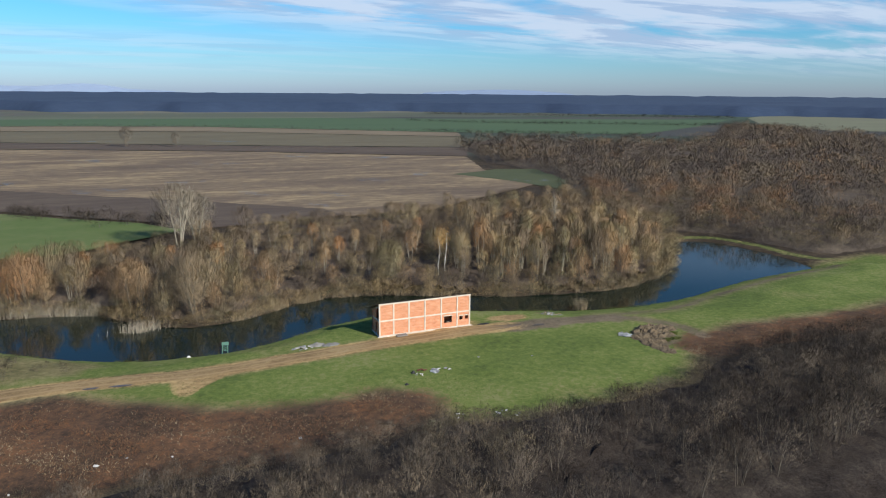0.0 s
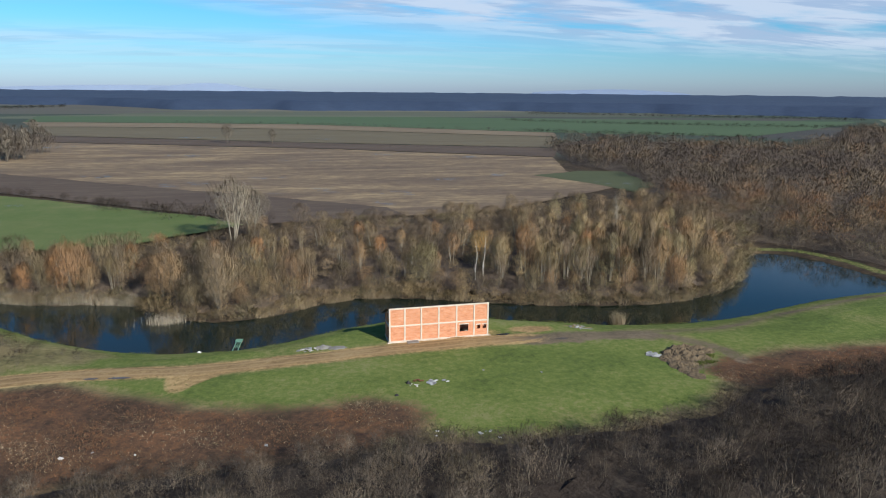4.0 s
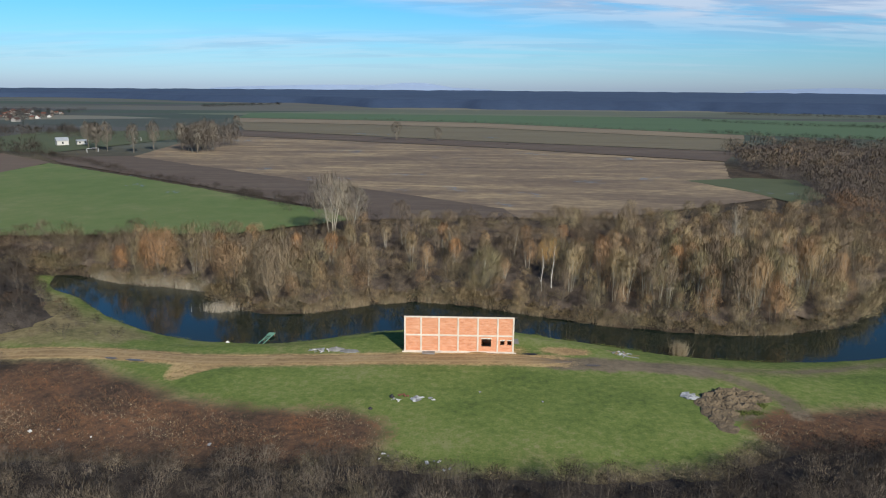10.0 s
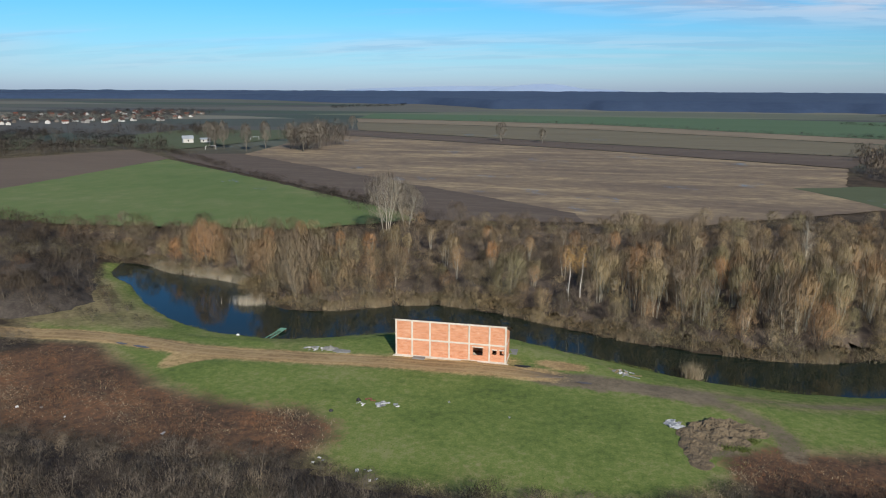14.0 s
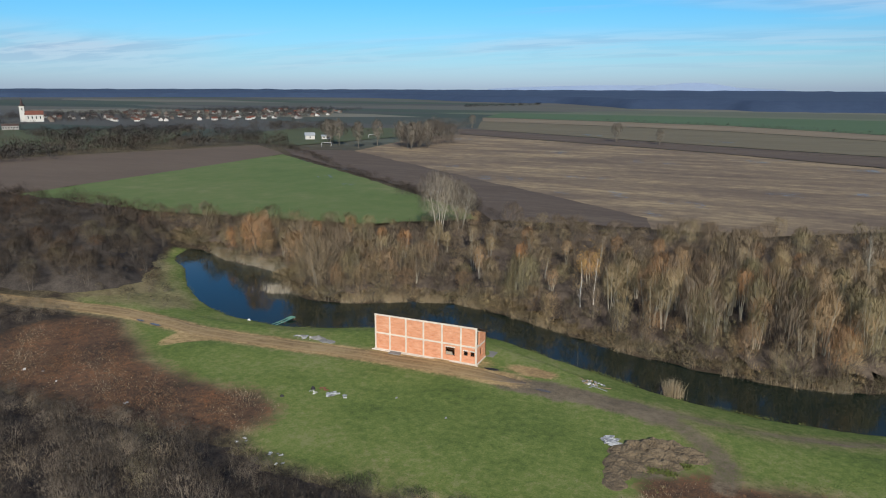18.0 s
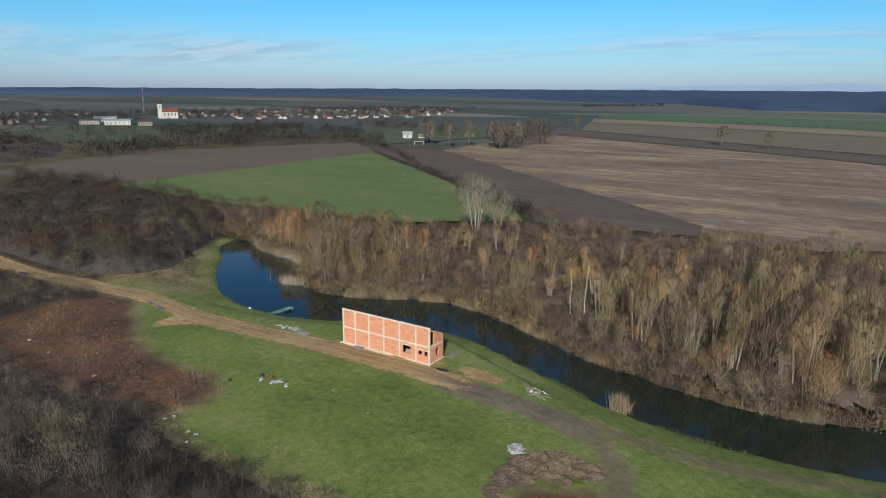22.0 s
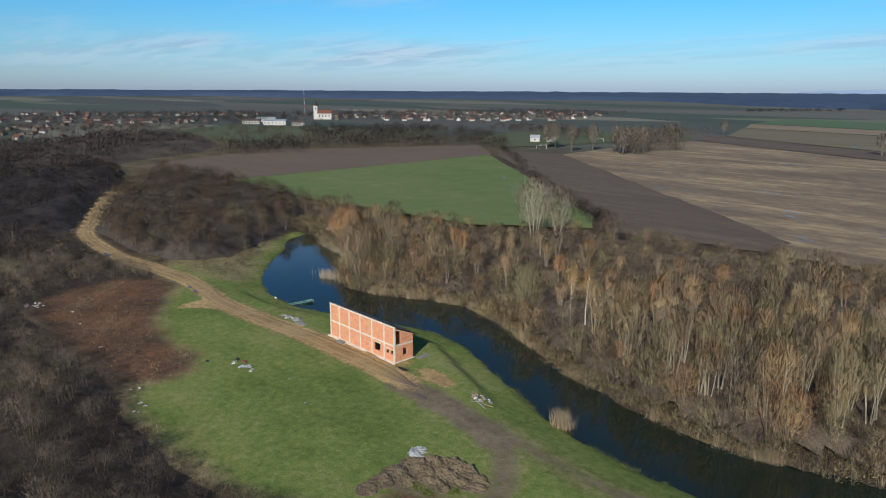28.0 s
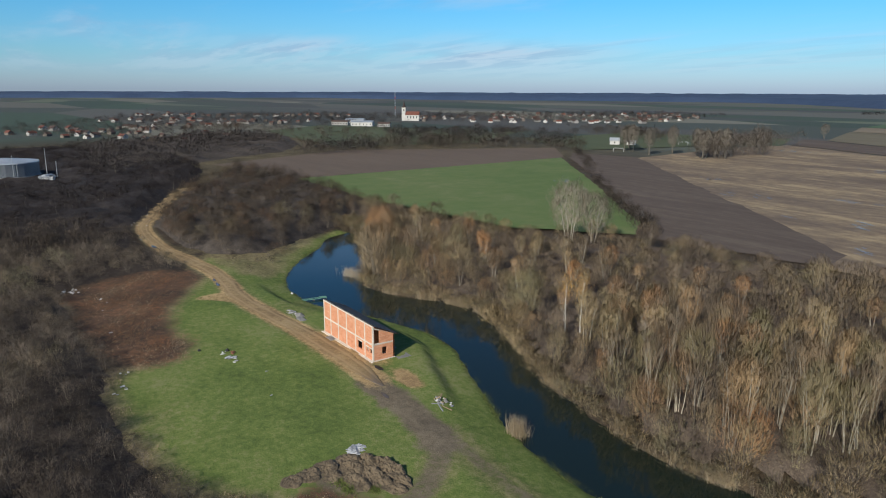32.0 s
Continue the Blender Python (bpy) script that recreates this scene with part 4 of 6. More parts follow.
# ---- bare trees ----


def limb_tri(a, b, ra, sides=3, rb=0.0):
    """A thin tapered limb from a to b as triangles, with normals."""
    a, b = np.asarray(a, float), np.asarray(b, float)
    d = b - a
    d = d / (np.linalg.norm(d) + 1e-9)
    u = np.cross(d, [0.3, 0.5, 0.81])
    u /= np.linalg.norm(u)
    w = np.cross(d, u)
    an = 2 * np.pi * np.arange(sides) / sides
    ring = np.cos(an)[:, None] * u + np.sin(an)[:, None] * w
    if rb <= 0:
        V, N = np.vstack([a + ring * ra, b]), np.vstack([ring, d])
        F = [(k, (k + 1) % sides, sides) for k in range(sides)]
    else:
        V, N = np.vstack([a + ring * ra, b + ring * rb]), np.vstack([ring, ring])
        F = []
        for k in range(sides):
            j = (k + 1) % sides
            F += [(k, j, sides + j), (k, sides + j, sides + k)]
    return V, np.array(F), N


def join(parts):
    V, F, N, n = [], [], [], 0
    for v, f, nr in parts:
        V.append(v)
        F.append(f + n)
        N.append(nr)
        n += len(v)
    return np.vstack(V), np.vstack(F), np.vstack(N)


def grow(seed, H, R, stems=1, lean=0.1, limbs=12, subs=2, twigs=350, tl=1.3, tw=0.07, low=0.3, r0=None, up=0.7, sides=4, loose=0.15, shell=0.45, wild=0.17, lit=0.5):
    """A bare tree: stems with bends, limbs, side branches and a haze of single twigs. Gives wood and twigs as triangles."""
    g = np.random.default_rng(seed)
    wood, ends = [], []
    r0 = r0 or 0.010 * H + 0.04
    for s in range(stems):
        az = g.uniform(0, 2 * np.pi)
        out = np.array([np.cos(az), np.sin(az), 0.0])
        base = out * (0.15 * R if stems > 1 else 0.0) * g.uniform(0.2, 1)
        h = H * g.uniform(0.82, 1.0)
        pts = [base + out * lean * h * t ** 1.2 + np.array([*(g.normal(0, 0.02 * H, 2) * t), h * t]) for t in (0, 0.35, 0.7, 1.0)]
        pts[0][2] = -0.4
        rr = [r0, r0 * 0.72, r0 * 0.42, r0 * 0.10]
        for k in range(3):
            wood.append(limb_tri(pts[k], pts[k + 1], rr[k], sides, rr[k + 1]))
        P = np.array(pts)
        for _ in range(max(2, limbs // stems)):
            t = low + (0.97 - low) * g.uniform() ** 0.8
            p = np.array([np.interp(t, (0, 0.35, 0.7, 1.0), P[:, c]) for c in range(3)])
            a2 = g.uniform(0, 2 * np.pi)
            ln = R * g.uniform(0.55, 1.1) * (1.15 - 0.75 * t)
            d = np.array([np.cos(a2), np.sin(a2), up * g.uniform(0.6, 1.7)])
            d /= np.linalg.norm(d)
            q = p + d * ln
            wood.append(limb_tri(p, q, r0 * 0.30 * (1.25 - t), 3))
            ends.append((p, q))
            for _ in range(subs):
                s0 = p + d * ln * g.uniform(0.3, 0.85)
                d2 = d + g.normal(0, 0.5, 3) + [0, 0, 0.35]
                q2 = s0 + d2 / np.linalg.norm(d2) * ln * g.uniform(0.3, 0.6)
                wood.append(limb_tri(s0, q2, r0 * 0.13, 3))
                ends.append((s0, q2))
    A, B = np.array([e[0] for e in ends]), np.array([e[1] for e in ends])
    k = g.integers(0, len(A), twigs)
    s = g.uniform(0.1, 1.05, twigs)[:, None]
    P = A[k] + (B[k] - A[k]) * s + g.normal(0, loose * R, (twigs, 3)) * [1, 1, 0.8]
    # part of the twigs fills out a lumpy rounded crown
    zb = low * H * 0.9
    c, rad = np.array([0, 0, (zb + H) / 2]), np.array([R, R, (H - zb) / 2])
    u = g.normal(size=(twigs, 3)) + [0, 0, 0.35]
    u /= np.linalg.norm(u, axis=1)[:, None]
    ph = g.uniform(0, 6.28, 4)
    lump = 1 + 0.16 * np.sin(3.1 * u[:, 0] * 2 + ph[0]) * np.sin(2.7 * u[:, 1] * 2 + ph[1]) + 0.10 * np.sin(7 * u[:, 0] + 5 * u[:, 2] + ph[2]) + 0.08 * np.sin(8 * u[:, 1] - 6 * u[:, 2] + ph[3])
    full = c + rad * u * (lump * g.uniform(0.5, 1, twigs) ** 0.5)[:, None]
    on = (g.uniform(size=twigs) < shell)[:, None]
    P = np.where(on, full, P)
    far_out = np.linalg.norm((P - c) / rad, axis=1)
    P = c + (P - c) / np.maximum(far_out / (1.0 * lump), 1)[:, None]
    P[:, 2] = np.maximum(P[:, 2], 0.0)
    fan = P - np.array([0, 0, 0.1 * H])
    fan /= np.linalg.norm(fan, axis=1)[:, None] + 1e-6
    d = np.where(on, 0.75 * fan, 0.0) + (B[k] - A[k]) / (np.linalg.norm(B[k] - A[k], axis=1)[:, None] + 1e-6) * np.where(on, 0.1, 0.6) + g.normal(0, wild, (twigs, 3)) + [0, 0, 0.25]
    d /= np.linalg.norm(d, axis=1)[:, None]
    ln, w = tl * g.uniform(0.5, 1.25, (twigs, 1)), tw * g.uniform(0.6, 1.3, (twigs, 1))
    N = (P - np.array([0, 0, 0.38 * H])) / np.array([R, R, 0.5 * H]) + [0, 0, lit] + g.normal(0, 0.06, (twigs, 3))
    N /= np.linalg.norm(N, axis=1)[:, None] + 1e-6
    side = np.cross(d, N + g.normal(0, 0.35, (twigs, 3)))
    side /= np.linalg.norm(side, axis=1)[:, None] + 1e-6
    TV = np.stack([P - side * w / 2, P + side * w / 2, P + d * ln], 1).reshape(-1, 3)
    crown = (TV, np.arange(3 * twigs).reshape(-1, 3), np.repeat(N, 3, 0))
    return join(wood), crown


def clump(seed, H, R, lobes, twigs, tl, tw, low=0.06):
    """A bare tree for the middle distance: a short trunk and a crown of several rounded sprays of fine twigs."""
    g = np.random.default_rng(seed)
    wood = limb_tri((0, 0, -0.4), (g.normal(0, 0.06 * R), g.normal(0, 0.06 * R), 0.8 * H), 0.012 * H + 0.02, 3)
    C, RAD = [], []
    for k in range(lobes):
        a = 2 * np.pi * (k + g.uniform(0, 0.6)) / lobes
        off = R * g.uniform(0.30, 0.56)
        top, bot = H * (1.0 if k == 0 else g.uniform(0.66, 0.95)), low * H
        C.append((off * np.cos(a), off * np.sin(a), (top + bot) / 2))
        rr = R * g.uniform(0.50, 0.68)
        RAD.append((rr, rr, 0.48 * (top - bot)))
    C, RAD = np.array(C), np.array(RAD)
    k = g.integers(0, lobes, twigs)
    u = g.normal(size=(twigs, 3)) + [0, 0, 0.40]
    u /= np.linalg.norm(u, axis=1)[:, None]
    P = C[k] + RAD[k] * u * (g.uniform(0.08, 1.0, (twigs, 1)) ** 0.45)
    P[:, 2] = np.maximum(P[:, 2], 0.05)
    d = 0.45 * u + g.normal(0, 0.20, (twigs, 3)) + [0, 0, 0.55]
    d /= np.linalg.norm(d, axis=1)[:, None]
    N = 0.65 * u + [0, 0, 0.9] + g.normal(0, 0.05, (twigs, 3))
    N /= np.linalg.norm(N, axis=1)[:, None]
    side = np.cross(d, N + g.normal(0, 0.35, (twigs, 3)))
    side /= np.linalg.norm(side, axis=1)[:, None] + 1e-6
    ln, w = tl * g.uniform(0.5, 1.2, (twigs, 1)), tw * g.uniform(0.6, 1.3, (twigs, 1))
    TV = np.stack([P - side * w / 2, P + side * w / 2, P + d * ln], 1).reshape(-1, 3)
    return wood, (TV, np.arange(3 * twigs).reshape(-1, 3), np.repeat(N, 3, 0))


class Wood:
    """Gathers many grown plants into one mesh."""
    def __init__(self):
        self.V, self.F, self.M, self.T, self.N, self.n = [], [], [], [], [], 0

    def add(self, plant, x, y, z, turn, size, tall, tint):
        c, s = math.cos(turn), math.sin(turn)
        for m, (v, f, nr) in enumerate(plant):
            w, q = np.empty_like(v), np.empty_like(nr)
            w[:, 0] = x + size * (c * v[:, 0] - s * v[:, 1])
            w[:, 1] = y + size * (s * v[:, 0] + c * v[:, 1])
            w[:, 2] = z + tall * v[:, 2]
            q[:, 0], q[:, 1], q[:, 2] = c * nr[:, 0] - s * nr[:, 1], s * nr[:, 0] + c * nr[:, 1], nr[:, 2]
            self.V.append(w)
            self.N.append(q)
            self.F.append(f + self.n)
            self.M.append(np.full(len(f), m))
            self.T.append(np.full(len(v), tint))
            self.n += len(v)

    def done(self, name, mats, label, category="woodland"):
        me = mesh_np(name, np.vstack(self.V), np.vstack(self.F), mats, np.concatenate(self.M), {"tint": np.concatenate(self.T)}, normals=np.vstack(self.N))
        return tagged(new(name, me), label, category, kind="stuff")


def scatter(poly, step, seed, jitter=0.48):
    """Jittered places in a region."""
    g = np.random.default_rng(seed)
    p = np.array(poly, float)
    xs, ys = np.arange(p[:, 0].min(), p[:, 0].max(), step), np.arange(p[:, 1].min(), p[:, 1].max(), step)
    X, Y = np.meshgrid(xs, ys)
    X, Y = X.ravel() + g.uniform(-jitter, jitter, X.size) * step, Y.ravel() + g.uniform(-jitter, jitter, Y.size) * step
    k = inside(X, Y, p)
    return X[k], Y[k], g


# plants to choose from
TALL = [grow(40 + i, 12.5, 2.3, stems=(2, 3, 2, 4)[i % 4], lean=0.11, limbs=24, subs=3, twigs=1250, tl=1.0, tw=0.040, low=0.34, up=1.2, r0=0.095, shell=0.62) for i in range(6)]
ROUND = [grow(60 + i, 8.5, 3.2, stems=(2, 3, 4)[i % 3], lean=0.17, limbs=20, subs=3, twigs=1350, tl=0.95, tw=0.040, low=0.24, up=0.8, r0=0.07, sides=3, shell=0.65) for i in range(6)]
BUSH = [grow(80 + i, 3.4, 2.1, stems=4, lean=0.28, limbs=10, subs=1, twigs=270, tl=0.75, tw=0.05, low=0.03, r0=0.025, sides=3, shell=0.7) for i in range(5)]
SCRUB = [grow(100 + i, 6.2, 2.5, stems=(2, 3, 4)[i % 3], lean=0.20, limbs=12, subs=2, twigs=1200, tl=0.43, tw=0.037, low=0.06, r0=0.036, up=0.9, sides=3, shell=0.7, wild=0.24, lit=-0.15) for i in range(7)]
CLUMP = [clump(120 + i, 9.0, 4.4, 4, 480, 1.0, 0.085, 0.08) for i in range(5)]
FARCLUMP = [clump(140 + i, 9.0, 5.4, 4, 200, 1.15, 0.19, 0.0) for i in range(5)]
DOTCLUMP = [clump(150 + i, 9.0, 5.6, 3, 110, 1.3, 0.30, 0.0) for i in range(4)]

NORTH = [*[tuple(p) for p in SHORE_N[:25]], (158, 190), (166, 250), (150, 246), (100, 228), (66, 226), (30, 220), (-10, 200), (-90, 190), (-70, 176)]


def in_north(x, y, margin):
    """Whether places lie in the wood north of the pond."""
    _, ds, dn, wet = land(x, y)
    return (~wet) & (dn > margin) & (dn < ds + 60)


def thicket(region, step, tall, seed, material, label, edge=6.0, rough=0.45):
    """Tangled brush too dense to see through, as one uneven sheet that sinks to the ground at the region's edge."""
    p = np.array(region, float)
    xs, ys = np.arange(p[:, 0].min(), p[:, 0].max() + step, step), np.arange(p[:, 1].min(), p[:, 1].max() + step, step)
    X, Y = np.meshgrid(xs, ys)
    g2 = np.random.default_rng(seed)
    X, Y = X + g2.uniform(-0.3, 0.3, X.shape) * step, Y + g2.uniform(-0.3, 0.3, Y.shape) * step
    ins = inside(X, Y, p)
    d = np.where(ins, near_line(X, Y, np.vstack([p, p[:1]])), 0)
    lift = np.clip(d / edge, 0, 1) ** 0.7
    z = tall * (0.75 + 0.30 * wobble(X, Y, 0.11, seed) + 0.18 * wobble(X, Y, 0.37, seed + 1) + rough * g2.uniform(-0.5, 0.5, X.shape))
    zg, ds, dn, wet = land(X, Y)
    z = zg - 0.3 + lift * np.maximum(z, 0.3)
    ok = ~wet & (np.minimum(ds, dn) > 1.0)
    i = np.arange(X.size).reshape(X.shape)
    keep = ok[:-1, :-1] & ok[1:, :-1] & ok[:-1, 1:] & ok[1:, 1:] & (ins[:-1, :-1] | ins[1:, :-1] | ins[:-1, 1:] | ins[1:, 1:])
    q = np.stack([i[:-1, :-1], i[:-1, 1:], i[1:, 1:], i[1:, :-1]], -1)[keep]
    used, inv = np.unique(q, return_inverse=True)
    me = mesh_np("thicket", np.stack([X.ravel(), Y.ravel(), z.ravel()], 1)[used], inv.reshape(-1, 4), [material], smooth=True)
    return tagged(new("thicket", me), label, "brush", kind="stuff")


thicket([*NORTH], 1.6, 2.6, 3, M_BRUSH, "tangled brown brush under the bare trees", 5.0)

wood = Wood()
X, Y, g = scatter(NORTH, 5.9, 31)
ok = in_north(X, Y, 2.0)
X, Y = X[ok], Y[ok]
Z, DS, DN, _ = land(X, Y)
for x, y, z, dn in zip(X, Y, Z, DN):
    if math.hypot(x - 63, y - 148) < 3.5 or (abs(x - 62) < 3 and 142 < y < 148):
        continue
    patch = wobble(np.float64(x), np.float64(y), 0.055, 1.0)
    east = np.clip((x - 58) / 25, 0, 1)
    hh = 0.60 + 0.24 * east + 0.20 * patch + g.normal(0, 0.19)
    if x < 20:
        hh += 0.16 * np.exp(-((dn - 8) / 14) ** 2)
    hh *= np.interp(y, [150, 175, 205, 240], [1, 0.92, 0.72, 0.55]) * np.interp(dn, [2, 9], [0.72, 1])
    tint = np.clip(0.46 + 0.16 * wobble(np.float64(x), np.float64(y), 0.13, 4.0) + g.uniform(-0.42, 0.42), 0, 1)
    back = np.clip((y - 163 - 8 * patch) / 12, 0, 1)
    if g.uniform() < 0.75 * back:
        s = max(0.4, hh) * g.uniform(0.95, 1.3)
        wood.add(ROUND[g.integers(6)], x, y, z, g.uniform(0, 6.28), 1.12 * (0.45 + 0.5 * s), s, np.clip(g.normal(0.10, 0.12), 0, 1))
        continue
    if (0.55 * east > g.uniform() and dn > 7) or g.uniform() < 0.10:
        wood.add(TALL[g.integers(6)], x, y, z, g.uniform(0, 6.28), 0.95 * g.uniform(0.75, 1.2), 0.84 * max(0.45, hh + 0.06), tint)
    else:
        s = max(0.35, hh + 0.08)
        broad = 1.35 if g.uniform() < 0.22 else 1.0
        wood.add(ROUND[g.integers(6)], x, y, z, g.uniform(0, 6.28), broad * (0.42 + 0.5 * s) * g.uniform(0.8, 1.1), (1 + 0.35 * (broad - 1)) * s * 1.05, tint * (0.5 if broad > 1 else 1))
wood.done("woodland", [M_BARK, M_TWIG], "dense bare winter trees in brown and russet along the pond")
wood = Wood()
X, Y, g = scatter(NORTH, 6.8, 32)
ok = in_north(X, Y, 0.3)
for x, y, z in zip(X[ok], Y[ok], height(X[ok], Y[ok])):
    s = g.uniform(0.6, 1.25)
    wood.add(BUSH[g.integers(5)], x, y, z, g.uniform(0, 6.28), s * 1.1, s, np.clip(g.normal(np.interp(x, [60, 105], [0.42, 0.52]), 0.24), 0, 1))
nl0 = curve_points(SHORE_N[1:25], 0.85)
nd = np.gradient(nl0, axis=0)
nd = np.stack([-nd[:, 1], nd[:, 0]], 1) / np.linalg.norm(nd, axis=1)[:, None]
for p, n in zip(nl0, nd):
    s = g.uniform(0.42, 1.05)
    x, y = p + n * g.uniform(-0.9, 1.1)
    wood.add(BUSH[g.integers(5)], x, y, max(float(height(x, y)), WATER), g.uniform(0, 6.28), s * 1.15, s, np.clip(g.normal(np.interp(x, [60, 105], [0.80, 0.58]), 0.20), 0, 1))
for x, y in np.random.default_rng(77).normal(0, 1, (46, 2)) * [4.0, 3.2] + [-54, 167]:
    s = g.uniform(0.5, 1.2)
    wood.add(BUSH[g.integers(5)], x, y, max(float(height(x, y)), WATER), g.uniform(0, 6.28), s * 1.2, s, np.clip(g.normal(0.6, 0.2), 0, 1))
wood.done("undergrowth", [M_BARK, M_TWIG_UNDER], "leafless brown bushes under the trees", "bushes")

# wood east and north-east, further off
EAST = [(157, 178), (168, 168), (171, 150), (173, 136), (185, 133), (215, 138), (330, 150), (560, 330), (640, 440), (680, 560), (740, 660), (690, 700), (610, 620), (480, 500), (400, 470), (345, 530), (318, 575), (262, 555), (228, 505), (212, 440), (196, 390), (204, 345), (192, 290), (168, 268), (166, 252), (158, 190)]
wood = Wood()
X, Y, g = scatter(EAST, 6.9, 33)
for x, y in zip(X, Y):
    d = math.hypot(x - 60, y - 20)
    if d > 430 and g.uniform() < 0.25:
        continue
    w1, w2 = wobble(np.float64(x), np.float64(y), 0.030, 2.0), wobble(np.float64(x), np.float64(y), 0.075, 5.0)
    if w1 + 0.6 * w2 < -0.72:
        continue
    rust = 0.30 * np.exp(-((y - 215 - 0.25 * (x - 160)) / 45) ** 2) * np.clip((330 - x) / 90, 0, 1)
    tint = np.clip(0.38 + rust + 0.22 * w1 + g.normal(0, 0.28), 0, 1)
    s = (0.90 + 0.30 * w2) * g.uniform(0.60, 1.30) * np.interp(d, [150, 230], [0.8, 1.0])
    if d < 270:
        wood.add(CLUMP[g.integers(5)], x, y, -0.4, g.uniform(0, 6.28), s * 1.05, s, tint)
    else:
        wood.add((DOTCLUMP if d > 400 else FARCLUMP)[g.integers(4)], x, y, -0.3, g.uniform(0, 6.28), s * 1.12, s, tint)
wood.done("woodland", [M_BARK, M_TWIG_EAST], "wide bare brown woodland stretching to the east")

wood = Wood()
X, Y, g = scatter([(146, 172), (158, 172), (170, 160), (172, 134), (215, 136), (230, 200), (190, 240), (166, 240)], 4.6, 38)
for x, y in zip(X, Y):
    s = g.uniform(0.7, 1.5)
    wood.add(BUSH[g.integers(5)], x, y, float(height(x, y)), g.uniform(0, 6.28), s * 1.2, s, np.clip(g.normal(0.35, 0.22), 0, 1))
wood.done("undergrowth", [M_BARK, M_TWIG_UNDER], "leafless brown bushes at the edge of the eastern wood", "bushes")

thicket(EAST, 3.4, 3.0, 5, M_BRUSH_EAST, "tangled crowns and brush of the eastern wood", 10.0, 0.2)

# scrub wood along the south edge of the meadow, and west of it
SOUTH = [(-26, 96), (-23, 84), (-17, 75), (-3, 77.5), (12, 76.5), (30, 78), (36, 78), (44, 75.5), (60, 75.5), (74, 76.5), (84, 83), (102, 84), (128, 83), (160, 89), (230, 112), (300, 120), (300, 60), (150, 30), (60, 20), (-30, 30), (-90, 40), (-90, 104), (-74, 103.5), (-51, 102.5), (-34, 104.5), (-22, 105)]
thicket(SOUTH, 1.5, 1.9, 7, M_BRUSH_SOUTH, "tangled grey-brown scrub beside the meadow", 7.0)
wood = Wood()
X, Y, g = scatter(SOUTH, 3.3, 34)
dE = near_line(X, Y, np.vstack([SOUTH[-5:], SOUTH[:20]]).astype(float))
for x, y, de, z in zip(X, Y, dE, height(X, Y)):
    if g.uniform() < (1.1 if y < 50 else 0.88 if x > 175 else np.interp(y, [52, 66], [0.5, 0.05])):
        continue
    s = np.interp(de, [0, 3, 9, 20], [0.34, 0.55, 0.85, 1.0]) * (1 + 0.16 * wobble(np.float64(x), np.float64(y), 0.16, 3.0)) * g.uniform(0.8, 1.2)
    tint = np.clip(0.45 + 0.22 * wobble(np.float64(x), np.float64(y), 0.12, 5.0) + g.normal(0, 0.22), 0, 1)
    tint = np.clip(tint - np.interp(x, [-60, -25], [0.45, 0.0]) - np.interp(x, [15, 55, 130], [-0.12, 0.34, 0.30]), 0, 1)
    if x > 118 or x < -45:
        if g.uniform() < 0.45:
            wood.add(CLUMP[g.integers(5)], x, y, z, g.uniform(0, 6.28), 0.70 * s, 0.68 * s, tint)
    else:
        wood.add(SCRUB[g.integers(7)], x, y, z, g.uniform(0, 6.28), (0.45 + 0.6 * s) * g.uniform(0.85, 1.15), s, tint)
wood.done("scrub_woodland", [M_BARK, M_SCRUB], "dense grey-brown leafless scrub beside the meadow")

SOUTHWEST = [(-90, 40), (-90, 103), (-93, 106.5), (-108, 113.8), (-136, 125), (-166, 139), (-195, 157.5), (-240, 172), (-330, 175), (-420, 150), (-420, 20), (-200, 20)]
thicket(SOUTHWEST, 2.8, 3.4, 9, M_BRUSH_COOL, "dark tangled scrub west of the meadow", 6.0, 0.2)
wood = Wood()
X, Y, g = scatter(SOUTHWEST, 5.6, 35)
for x, y in zip(X, Y):
    if math.hypot(x + 232, y - 84) < 26:
        continue
    s = 0.66 * g.uniform(0.6, 1.15) * (1 + 0.2 * wobble(np.float64(x), np.float64(y), 0.08))
    kind = CLUMP[g.integers(5)] if x > -130 else FARCLUMP[g.integers(4)]
    wood.add(kind, x, y, -0.3, g.uniform(0, 6.28), s * 1.0, s, np.clip(g.normal(0.32, 0.24), 0, 1))
wood.done("scrub_woodland", [M_BARK, M_TWIG_MAUVE], "dark leafless scrub wood west of the meadow")

WEST = [(-36, 115), (-31, 120), (-31, 127), (-37, 137), (-45, 146), (-54, 158), (-58, 165), (-70, 176), (-92, 190), (-170, 198), (-240, 192), (-200, 168), (-162, 145), (-132, 130.5), (-104, 119.5), (-88, 113), (-74, 111.5), (-51, 111)]
thicket(WEST, 2.0, 3.6, 11, M_BRUSH_DARK, "tangled brown brush between road and pond", 6.0)
wood = Wood()
X, Y, g = scatter(WEST, 5.5, 36)
for x, y in zip(X, Y):
    s = g.uniform(0.6, 0.95)
    kind = ROUND[g.integers(6)] if x > -80 else CLUMP[g.integers(5)]
    wood.add(kind, x, y, -0.3, g.uniform(0, 6.28), s, s * 0.92, np.clip(g.normal(0.5, 0.30), 0, 1))
X, Y, g = scatter([(-34, 113.5), (-22, 113.5), (-13, 117), (-14, 121), (-26, 130), (-36, 139), (-46, 150), (-50, 140), (-40, 120)], 3.6, 37)
